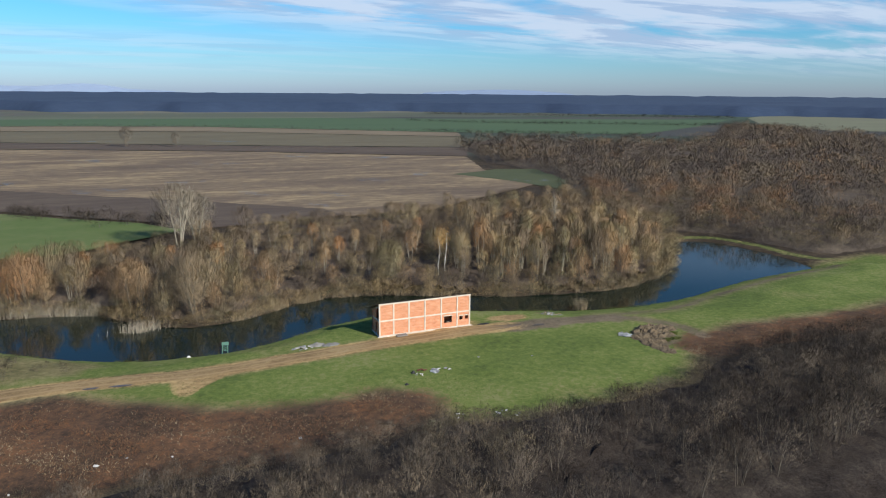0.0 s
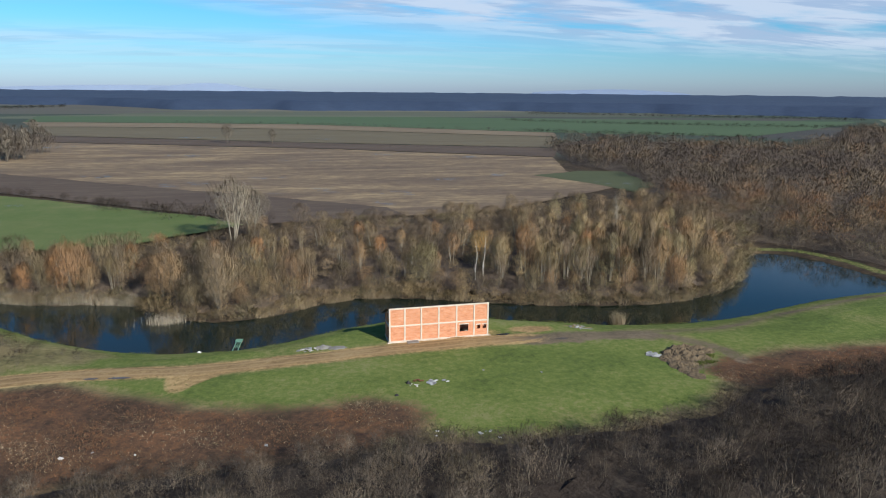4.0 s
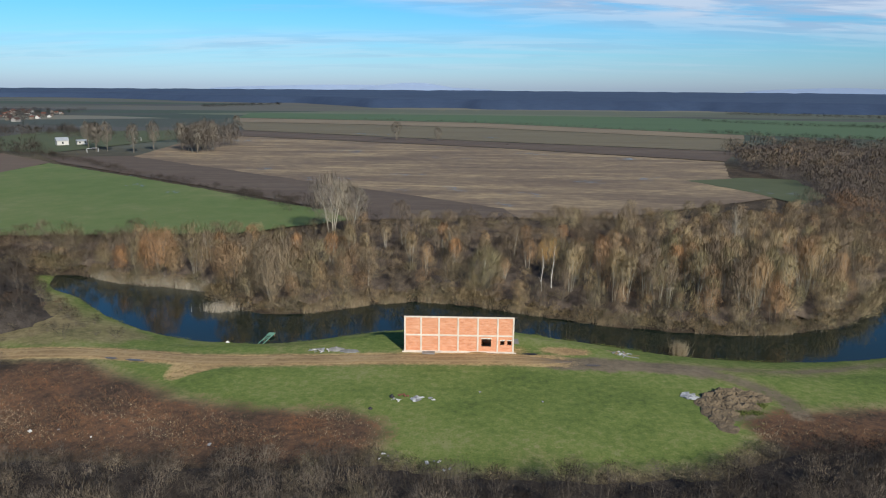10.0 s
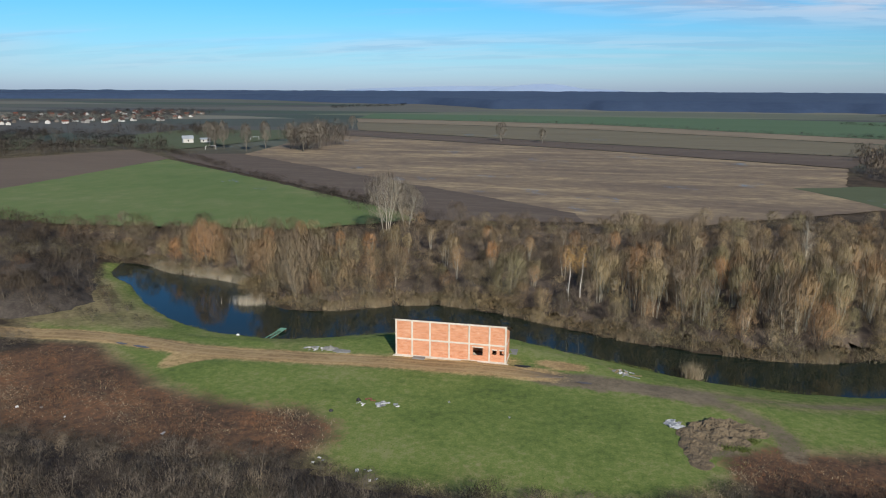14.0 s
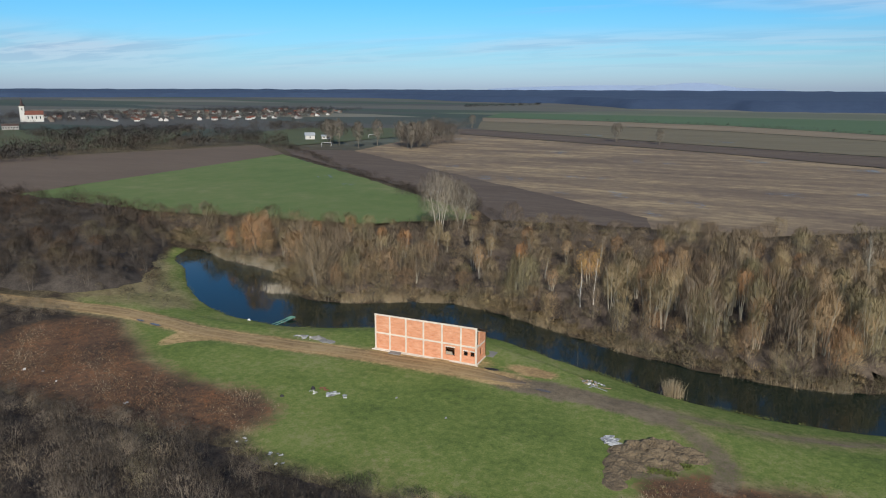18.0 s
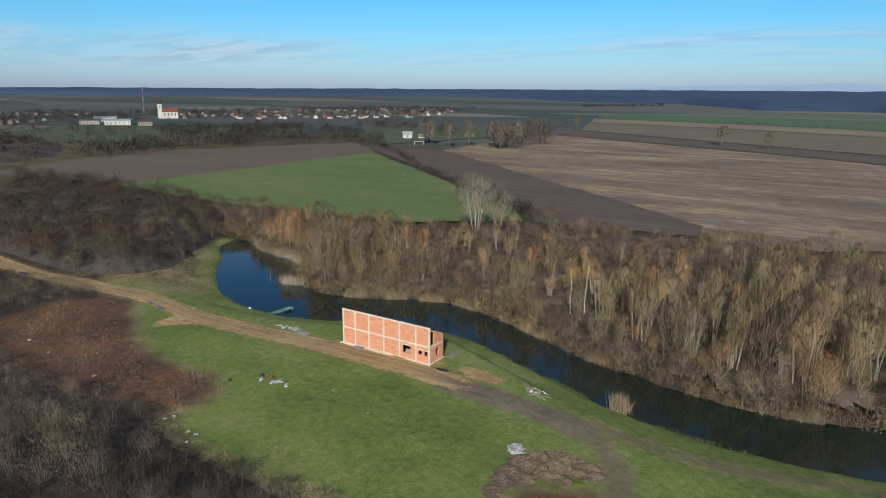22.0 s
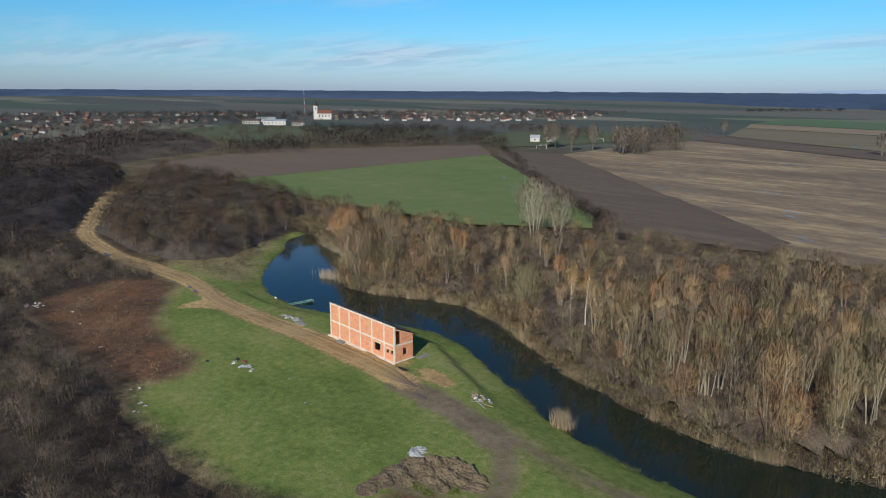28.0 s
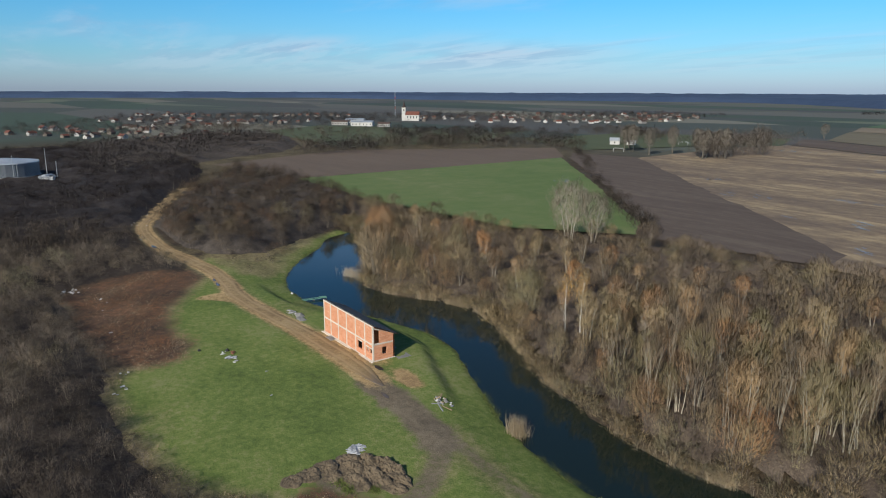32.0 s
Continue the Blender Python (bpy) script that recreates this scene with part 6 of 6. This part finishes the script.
heap("spoil_heap", 25.0, 113.1, 1.6, 0.9, 0.42, M_GRAVEL, "low rounded grey gravel heap beside the dirt road", "gravel heap", 3, 36, 0.7)
heap("spoil_heap", 27.3, 112.4, 1.7, 0.85, 0.30, M_SLAB, "darker grey gravel heap next to the pale one", "gravel heap", 4, 30, 0.7)
shards("broken_concrete", 22.4, 112.5, 2.0, 0.75, 22, 0.25, 0.7, (M_SHEET, M_GRAVEL, M_PALE_SLAB), "flat pile of pale broken concrete slabs at the roadside", "rubble", 5)
def mound(x, y, rx, ry, h, turn, seed):
    """A tipped load of soil: a long lumpy slope to the south and a steep broken face to the north."""
    c, sn = math.cos(radians(turn)), math.sin(radians(turn))
    na, nr = 30, 9
    bm = bmesh.new()
    rows = []
    for i in range(nr):
        t = i / (nr - 1)
        row = []
        for k in range(na):
            a = 2 * math.pi * k / na
            w = 1 + 0.22 * noise.noise((1.6 * math.cos(a) + seed, 1.6 * math.sin(a), 0.3 * seed))
            u, v = rx * t * w * math.cos(a), ry * t * w * math.sin(a)
            v2 = v / ry
            crest = (0.55 + 0.45 * v2) * (1 - t ** 5) if v2 > 0 else (1 - 0.45 * t) * (1 - t) ** 0.8 * 0.55 + 0.0
            px, py = x + c * u - sn * v, y + sn * u + c * v
            z = h * crest * (1 + 0.75 * noise.noise((px * 1.1, py * 1.1, seed))) + 0.42 * h * noise.noise((px * 3.1, py * 3.1, seed + 3)) * (1 - t ** 3)
            row.append(bm.verts.new((px, py, float(height(px, py)) + (max(z, -0.02) if i < nr - 1 else -0.15))))
        rows.append(row)
    for p, q in zip(rows, rows[1:]):
        for k in range(na):
            bm.faces.new((p[k], p[(k + 1) % na], q[(k + 1) % na], q[k]))
    bmesh.ops.remove_doubles(bm, verts=bm.verts[:], dist=0.002)
    bmesh.ops.recalc_face_normals(bm, faces=bm.faces[:])
    return tagged(part("soil_mound", bm, M_SOIL), "low tipped load of brown soil with a steep broken edge", "soil mound", "soil mounds")


for k, (x, y, rx, ry, h, a) in enumerate(((79.3, 95.2, 1.5, 1.4, 0.55, -20), (80.7, 96.9, 1.6, 1.3, 0.75, -10), (82.4, 98.0, 1.7, 1.3, 0.85, 5), (84.2, 98.4, 1.6, 1.2, 0.70, 10), (86.2, 98.0, 1.7, 1.1, 0.60, 15), (87.6, 97.0, 1.2, 0.9, 0.40, 20),
                                          (81.4, 95.0, 1.4, 1.2, 0.55, -15), (83.3, 96.0, 1.5, 1.2, 0.60, 0), (85.2, 96.3, 1.5, 1.1, 0.55, 12), (82.8, 94.0, 1.3, 1.1, 0.50, -5), (84.6, 94.2, 1.3, 1.0, 0.45, 8),
                                          (79.0, 92.6, 1.5, 1.5, 0.45, -25), (79.4, 90.4, 1.4, 1.4, 0.38, -30), (79.6, 88.3, 1.3, 1.2, 0.32, -20), (81.2, 92.4, 1.2, 1.1, 0.38, -10))):
    mound(x, y, rx * 1.25, ry * 1.2, h * 1.05, a, 7 + k)
for k, (x, y, rx, ry) in enumerate(((82.9, 92.6, 1.0, 0.8), (84.8, 92.6, 0.9, 0.6), (86.4, 95.0, 0.7, 0.6))):
    blade_stuff("weeds", 0, np.random.default_rng(300 + k).normal(0, 0.45, (320, 2)) * [rx * 1.3, ry * 1.3] + [x, y], 0.10, 0.32, 0.10, 0.6, 300 + k, M_GRASS_TUFT, "green weeds growing between the soil mounds", "weeds")
shards("plastic_sheet", 77.5, 97.2, 0.75, 1.15, 30, 0.55, 1.0, (M_SHEET, M_PALE_SHEET), "crumpled grey-white plastic sheet by the soil mound", "tarpaulin", 11, 40, "fold", 9, 0.04, 0.22)
shards("plastic_sheet", 39.4, 94.9, 0.85, 0.6, 14, 0.4, 0.85, (M_SHEET, M_PALE_SHEET), "torn pale sheets lying on the meadow", "tarpaulin", 12, 20, "fold", 9, 0.04, 0.16)
shards("sacking", 36.6, 94.6, 0.7, 0.6, 7, 0.15, 0.36, (M_WHITE, M_PALE_SHEET), "white plastic sacking on the meadow", "sack", 13, 0, "fold", 16, 0.04, 0.2)
shards("rubble_heap", 37.6, 95.8, 0.8, 0.45, 16, 0.10, 0.24, (M_RUBBLE,), "broken red bricks in a small pile", "rubble", 14, 0, "brick", 20, 0.10, 0.25)
shards("rubble_heap", 71.3, 114.2, 1.2, 0.8, 20, 0.18, 0.45, (M_SLAB, M_GRAVEL, M_PALE_SHEET, M_TIMBER), "rubble and rubbish pile on the grass bank", "rubble", 15, 0, "chunk", 26, 0.12, 0.45)
heap("dark_sack", 36.0, 95.4, 0.4, 0.35, 0.4, M_BLACK, "black sack lying in the grass", "sack", 16, 16, 0.5)
heap("dark_sack", 33.5, 91.5, 0.35, 0.3, 0.4, M_BLACK, "dark green-black sack on the meadow edge", "sack", 17, 16, 0.5)
heap("ash_patch", 56.6, 112.6, 1.4, 0.5, 0.10, M_BLACK, "black burnt patch beside the road", "ash", 18, 20, 0.6)


def plank(x, y, turn, length, material, label, z=0.08):
    o = part("plank", box(bmesh.new(), -length / 2, length / 2, -0.09, 0.09, 0, 0.05, 0.006), material)
    o.matrix_world = pose(x, y, float(height(x, y)) + z - 0.06, 0, 2, turn)
    return tagged(o, label, "plank", "boards by the rubble pile")


for k, (x, y, a, ln) in enumerate(((72.9, 113.0, -18, 2.6), (73.6, 113.7, 12, 1.8), (71.9, 113.1, 60, 1.5), (70.2, 115.0, -40, 1.6))):
    plank(x, y, a, ln, M_TIMBER if k % 2 else M_SHEET, "weathered board lying by the rubble pile")


def scrap(x, y, size, turn, material, label):
    bm = bmesh.new()
    bmesh.ops.create_grid(bm, x_segments=4, y_segments=3, size=size)
    for v in bm.verts:
        v.co.y *= 0.6
        v.co.z = 0.06 + 0.35 * size * (0.5 + noise.noise(v.co * 3.0 / size + Vector((x, y, 0))))
    r = bmesh.ops.extrude_face_region(bm, geom=bm.faces[:])
    bmesh.ops.translate(bm, vec=(0, 0, -0.05), verts=[v for v in r["geom"] if isinstance(v, bmesh.types.BMVert)])
    bmesh.ops.recalc_face_normals(bm, faces=bm.faces[:])
    o = part("litter", bm, material)
    o.matrix_world = pose(x, y, float(height(x, y)), 0, 0, turn)
    return tagged(o, label, "litter", "scattered litter")


g = np.random.default_rng(81)
for x, y, n, sp in ((-17.5, 78.5, 22, 1.6), (36.5, 79.0, 3, 0.8), (43, 77.8, 5, 1.2), (41, 95, 5, 1.6), (72, 114, 6, 0.9), (-70, 103.2, 7, 4.0), (-104, 112.6, 12, 5.0), (-92, 106.4, 10, 3.0), (81, 95, 3, 2.5), (12, 85, 2, 8.0), (-1, 90, 2, 7.0), (60, 100, 2, 12.0)):
    for _ in range(n):
        scrap(x + g.normal(0, sp), y + g.normal(0, sp * 0.6), g.uniform(0.12, 0.34), g.uniform(0, 360), (M_WHITE, M_SHEET)[g.integers(2)], "scrap of white plastic litter on the ground")

# fishing platform
pier = empty("fishing_platform", pose(10.6, 120.6, WATER, 0, 0, -6.5), "small green wooden fishing platform with a ladder-like gangway over the pond", "jetty")
for k in range(6):
    part("plank", box(bmesh.new(), -0.62, 0.62, 3.3 + k * 0.26, 3.52 + k * 0.26, 0.42, 0.47, 0.006), M_PIER, pier)
for k in range(5):
    part("rung", box(bmesh.new(), -0.42, 0.42, 0.4 + k * 0.6, 0.5 + k * 0.6, 0.42, 0.46, 0.004), M_PIER, pier)
for sx in (-0.45, 0.45):
    part("beam", box(bmesh.new(), sx - 0.06, sx + 0.06, -0.6, 4.85, 0.30, 0.415), M_PIER, pier)
    for yy in (1.9, 4.6):
        part("pile", tube(bmesh.new(), [(sx * 0.99, yy, -1.6), (sx * 0.99, yy, 0.295)], [0.06, 0.06], 6), M_TIMBER, pier)
boat = heap("white_bucket", 4.6, 120.2, 0.4, 0.3, 0.35, M_WHITE, "white plastic tub at the water's edge", "tub", 19, 16, 0.2)


# ---- village ----
def gabled(bm, w, d, h, rise, eave=0.4):
    """A gable roof with thickness over a w by d box of height h, ridge along x."""
    th = 0.18
    prof = [(-d / 2 - eave, h - 0.1), (0, h + rise), (d / 2 + eave, h - 0.1), (d / 2 + eave, h - 0.1 + th), (0, h + rise + th), (-d / 2 - eave, h - 0.1 + th)]
    a, b = [[bm.verts.new((x, y, z)) for y, z in prof] for x in (-w / 2 - eave, w / 2 + eave)]
    n = len(prof)
    for k in range(n):
        bm.faces.new((a[k], a[(k + 1) % n], b[(k + 1) % n], b[k]))
    for r in (a, b):
        bm.faces.new((r[0], r[1], r[4], r[5]))
        bm.faces.new((r[1], r[2], r[3], r[4]))
    bmesh.ops.recalc_face_normals(bm, faces=bm.faces[:])
    return bm


def gabled_walls(bm, w, d, h, rise):
    prof = [(-d / 2, -0.4), (d / 2, -0.4), (d / 2, h), (0, h + rise), (-d / 2, h)]
    a, b = [[bm.verts.new((x, y, z)) for y, z in prof] for x in (-w / 2, w / 2)]
    for k in range(5):
        bm.faces.new((a[k], a[(k + 1) % 5], b[(k + 1) % 5], b[k]))
    bm.faces.new(a)
    bm.faces.new(b[::-1])
    bmesh.ops.recalc_face_normals(bm, faces=bm.faces[:])
    return bm


def cottage(w, d, h, rise, wall, roof, label, m=None, windows=3, chimney=True, name="village_house", category="house", group="village houses"):
    e = empty(name, m or Matrix(), label, category, group)
    part("wall", gabled_walls(bmesh.new(), w, d, h, rise), wall, e)
    rf = part("roof", gabled(bmesh.new(), w, d, h, rise), roof, e)
    for s in (-1, 1):
        for k in range(windows):
            x = -w / 2 + w * (k + 0.5) / windows
            part("window", box(bmesh.new(), x - 0.5, x + 0.5, s * d / 2 - 0.03, s * d / 2 + 0.03, h * 0.35, h * 0.35 + 1.3), M_GLASS, e)
    part("door", box(bmesh.new(), w / 2 - 0.03, w / 2 + 0.04, -0.5, 0.5, -0.3, 2.05), M_TIMBER, e)
    if chimney:
        part("chimney", box(bmesh.new(), w * 0.15, w * 0.15 + 0.6, 0.6, 1.2, h + rise * 0.4, h + rise + 0.9), M_RUBBLE, rf)
    return e


FIRST = [
    cottage(10, 8, 3.0, 3.0, M_WALL_TAN, M_TILE_DARK, "brown rendered village house under a weathered roof"),
    cottage(11, 8, 3.2, 3.0, M_WALL_WHITE, M_TILE, "white village house with a red tiled gable roof"),
    cottage(9, 8, 3.0, 2.8, M_WALL_WHITE, M_TILE_DARK, "whitewashed village house with a weathered brown roof"),
    cottage(13, 9, 3.4, 3.2, M_WALL_GREY, M_TILE_DARK, "long grey village house under a dark roof"),
    cottage(10, 9, 5.4, 2.8, M_WALL_TAN, M_TILE, "two-storey tan house with a red roof"),
    cottage(8, 6, 2.6, 2.0, M_WALL_TAN, M_TILE, "small outbuilding with a red roof", chimney=False, windows=1),
]
STREETS = [[(-692, 120), (-590, 160), (-655, 225), (-707, 292), (-704, 365), (-776, 455)], [(-730, 610), (-657, 657), (-607, 698), (-545, 762), (-520, 880), (-610, 1090)],
           [(-1100, 330), (-1000, 420), (-960, 520), (-900, 600)], [(-800, 820), (-729, 899), (-680, 977), (-656, 1100)], [(-900, 240), (-800, 330), (-780, 400)], [(-780, 650), (-700, 740), (-640, 830)], [(-470, 250), (-520, 210), (-580, 170)]]
g = np.random.default_rng(91)
first_used = 0
for st in STREETS:
    line = curve_points(st, 1.0)
    t = np.gradient(line, axis=0)
    t /= np.linalg.norm(t, axis=1)[:, None]
    i = 4.0
    while i < len(line) - 2:
        for s in (-1, 1):
            if g.uniform() < 0.12:
                continue
            k = int(i)
            p = line[k] + s * np.array([-t[k, 1], t[k, 0]]) * g.uniform(9, 38) + g.normal(0, 5, 2)
            if np.hypot(p[0] + 700, p[1] - 598) < 26 or np.hypot(p[0] + 615, p[1] - 470) < 55:
                continue
            yaw = math.degrees(math.atan2(t[k, 1], t[k, 0])) + (90 if g.uniform() < 0.5 else 0) + g.normal(0, 5)
            m = pose(p[0], p[1], 0.0, 0, 0, yaw) @ Matrix.Scale(g.uniform(0.68, 0.88), 4)
            if first_used < len(FIRST):
                FIRST[first_used].matrix_world = m
                first_used += 1
            else:
                copy_thing(FIRST[g.integers(len(FIRST))], m)
        i += g.uniform(11, 22)

wood = Wood()
gv = np.random.default_rng(93)
for st in STREETS:
    line = curve_points(st, 6.0)
    for p in line:
        if gv.uniform() < 0.45:
            continue
        x, y = p + gv.normal(0, 22, 2)
        if math.hypot(x + 699, y - 600) < 24 or math.hypot(x + 615, y - 470) < 40:
            continue
        dark = gv.uniform() < 0.25
        s_ = gv.uniform(0.5, 1.05)
        wood.add(DOTCLUMP[gv.integers(4)], x, y, -0.2, gv.uniform(0, 6.28), s_ * (0.55 if dark else 0.9), s_ * (1.2 if dark else 0.95), 0.02 if dark else gv.uniform(0.2, 1.0))
wood.done("garden_trees", [M_BARK, M_TWIG_GARDEN], "bare and evergreen garden trees between the village houses", "trees")

# church
church = empty("church", pose(-699, 600, 0, 0, 0, 52), "white village church with red roof and dark-spired tower", "church")
part("nave_wall", gabled_walls(bmesh.new(), 19, 9.5, 8.0, 4.5), M_WALL_WHITE, church)
part("nave_roof", gabled(bmesh.new(), 19, 9.5, 8.0, 4.5), M_TILE, church, "red tiled roof")
part("tower_wall", box(bmesh.new(), -14.8, -9.52, -2.75, 2.75, -0.4, 17.5, 0.05), M_WALL_WHITE, church)
part("cornice", box(bmesh.new(), -15.1, -9.2, -3.05, 3.05, 17.5, 18.0, 0.05), M_CONCRETE, church)
part("spire", tube(bmesh.new(), [(-11.85, 0, 18.0), (-11.85, 0, 19.6), (-11.85, 0, 21.2), (-11.85, 0, 22.4), (-11.85, 0, 27.5)], [3.2, 2.9, 1.5, 1.3, 0.08], 8), M_ROOF, church, "dark sheet-metal spire")
for s in (-1, 1):
    for k in range(4):
        part("window", box(bmesh.new(), -7 + 4.2 * k, -5.8 + 4.2 * k, s * 4.75 - 0.04, s * 4.75 + 0.04, 3.2, 6.4), M_GLASS, church)
    part("window", box(bmesh.new(), -12.4, -11.3, s * 2.75 - 0.04, s * 2.75 + 0.04, 13.2, 15.8), M_GLASS, church)

# mast
mast = empty("radio_mast", pose(-870, 675, 0), "tall grey lattice radio mast with red bands behind the church", "mast")
for k in range(8):
    bm = bmesh.new()
    z0, z1 = 5.2 * k, 5.2 * (k + 1)
    for c in range(3):
        a, b2 = 2 * math.pi * c / 3, 2 * math.pi * (c + 1) / 3
        p, q = (0.5 * math.cos(a), 0.5 * math.sin(a)), (0.5 * math.cos(b2), 0.5 * math.sin(b2))
        tube(bm, [(*p, z0), (*p, z1)], [0.11, 0.11], 4)
        tube(bm, [(*p, z0), (*q, (z0 + z1) / 2)], [0.08, 0.08], 3)
        tube(bm, [(*q, (z0 + z1) / 2), (*p, z1)], [0.08, 0.08], 3)
    part("mast_section", bm, M_RED if k in (2, 5) else M_STEEL, mast)

# long white sheds by the church
for k, (x, y, a, w, d, h) in enumerate(((-640, 458, 50, 20, 10, 4.0), (-606, 470, 50, 26, 12, 4.6), (-575, 482, 50, 14, 9, 3.6), (-680, 500, 50, 24, 12, 4.2))):
    cottage(w, d, h, 1.6, (M_WALL_GREY, M_WALL_WHITE)[k % 2], M_STEEL_DARK if k % 2 else M_TILE_DARK, "long pale workshop building with a shallow roof", pose(x, y, 0, 0, 0, a), 6, False, "workshop", "shed", "workshops by the church")
cottage(7.5, 6, 3.4, 2.0, M_WALL_WHITE, M_STEEL, "white clubhouse beside the sports ground", pose(-241, 501, 0, 0, 0, 40), 1, False, "clubhouse", "house", "sports ground")
cottage(7, 5, 2.6, 0.8, M_WALL_WHITE, M_STEEL, "low white shed beside the clubhouse", pose(-231, 509, 0, 0, 0, 40), 2, False, "shed", "shed", "sports ground")


def goal(x, y, turn, wide=7.3):
    e = empty("football_goal", pose(x, y, 0.1, 0, 0, turn), "white metal football goal on the grass", "goal", "football goals")
    for s in (-1, 1):
        part("post", tube(bmesh.new(), [(s * wide / 2, 0, -0.2), (s * wide / 2, 0, 2.5)], [0.10, 0.10], 6), M_WHITE, e)
        part("stay", tube(bmesh.new(), [(s * wide / 2, 0, 2.45), (s * wide / 2, 1.6, 0)], [0.05, 0.05], 5), M_WHITE, e)
    part("crossbar", tube(bmesh.new(), [(-wide / 2, 0, 2.5), (wide / 2, 0, 2.5)], [0.10, 0.10], 6), M_WHITE, e)


goal(-205.5, 541, 53)
goal(-192, 450, 53)

# storage tank in the scrub
tank = empty("storage_tank", pose(-240, 81, -0.3), "large round grey sheet-metal tank standing in the scrub", "tank")
TR = 15.0
for k in range(24):
    a0, a1 = 2 * math.pi * k / 24, 2 * math.pi * (k + 1) / 24
    bm = bmesh.new()
    ps = [(TR * math.cos(a), TR * math.sin(a)) for a in (a0, a1)]
    vs = [bm.verts.new((*ps[0], 3.2)), bm.verts.new((*ps[1], 3.2)), bm.verts.new((*ps[1], 9.0)), bm.verts.new((*ps[0], 9.0))]
    bm.faces.new(vs)
    bmesh.ops.solidify(bm, geom=bm.faces[:], thickness=0.12)
    part("sheet_panel", bm, M_STEEL_DARK, tank)
bm = bmesh.new()
tube(bm, [(0, 0, 0), (0, 0, 3.2)], [TR + 0.35, TR + 0.35], 48)
part("base_ring", bm, M_WALL_WHITE, tank, "pale rendered base ring")
bm = bmesh.new()
tube(bm, [(0, 0, 9.0), (0, 0, 9.5), (0, 0, 11.0)], [TR + 0.25, TR + 0.1, 1.0], 48)
part("cover", bm, M_STEEL, tank, "pale shallow cone cover")
for k in range(8):
    a = 2 * math.pi * k / 8 + 0.3
    part("ladder_pole", tube(bmesh.new(), [((TR + 0.5) * math.cos(a), (TR + 0.5) * math.sin(a), 0), ((TR + 0.5) * math.cos(a), (TR + 0.5) * math.sin(a), 10)], [0.09, 0.09], 5), M_STEEL, tank)
for x, y, h in ((-224, 84, 13), (-232, 98, 15), (-221, 101, 10)):
    o = part("lamp_pole", tube(bmesh.new(), [(x, y, -0.4), (x, y, h)], [0.16, 0.09], 6), M_STEEL)
    tagged(o, "tall thin grey pole beside the storage tank", "pole", "poles by the tank")
gs = np.random.default_rng(95)
for k in range(9):
    x, y = -226 + gs.normal(0, 1.5) + 0.9 * k, 97 + gs.normal(0, 1.5)
    o = part("sheet_stack", box(bmesh.new(), -2.0, 2.0, -1.0, 1.0, 0, gs.uniform(2.6, 4.4), 0.05), (M_STEEL, M_WHITE)[k % 2])
    o.matrix_world = pose(x, y, float(height(x, y)), 0, 0, gs.uniform(0, 180))
    tagged(o, "stack of pale metal sheets beside the tank", "sheet stack", "stacks by the tank")

# standing water in the fields
gp = np.random.default_rng(97)
PUDDLES = [(-95, 300, 6, 2.2), (-70, 283, 5, 1.2), (-102, 330, 5, 1.4), (62, 262, 8, 1.3), (72, 285, 9, 1.5), (40, 300, 14, 1.8), (-20, 330, 12, 2), (20, 350, 12, 1.6), (100, 330, 16, 1.6), (130, 345, 15, 1.8),
           (-60, 365, 10, 2.2), (40, 430, 16, 2.2), (-120, 560, 14, 3), (140, 440, 18, 2.2), (-30, 470, 14, 2.4), (90, 470, 16, 2.6), (180, 300, 8, 2), (60, 620, 14, 4), (-40, 650, 14, 4)]
for x, y, w, d in PUDDLES:
    for _ in range(6):
        px, py = x + gp.normal(0, w * 0.6), y + gp.normal(0, d * 1.6)
        bm = bmesh.new()
        n, ww, dd = 16, w * gp.uniform(0.08, 0.30), d * gp.uniform(0.10, 0.28)
        bm.faces.new([bm.verts.new((ww * math.cos(6.2832 * k / n) * (1 + 0.8 * noise.noise((k * 1.3, px, 1))), dd * math.sin(6.2832 * k / n) * (1 + 0.8 * noise.noise((k * 1.3, py, 2))), 0)) for k in range(n)])
        o = part("puddle", bm, M_PUDDLE)
        o.matrix_world = pose(px, py, 0.27, 0, 0, -25 + gp.normal(0, 8))
        tagged(o, "shallow pool of rain water on the field", "puddle", "field puddles", "structure")

# rain water standing in the road's ruts
for k, (x, y, w, d, a) in enumerate(((-5.5, 106.9, 1.6, 0.35, -8), (-9.5, 107.4, 1.1, 0.3, -6), (-53, 104.4, 2.0, 0.5, 4), (66, 108.2, 1.2, 0.3, -6))):
    bm = bmesh.new()
    n = 20
    bm.faces.new([bm.verts.new((w * math.cos(6.2832 * j / n) * (1 + 0.3 * noise.noise((j * 0.8, k, 1))), d * math.sin(6.2832 * j / n) * (1 + 0.3 * noise.noise((j * 0.8, k, 2))), 0)) for j in range(n)])
    o = part("puddle", bm, M_ROAD_PUDDLE)
    o.matrix_world = pose(x, y, float(height(x, y)) + 0.13, 0, 0, a)
    tagged(o, "shallow puddle in a rut of the dirt road", "puddle", "road puddles", "structure")
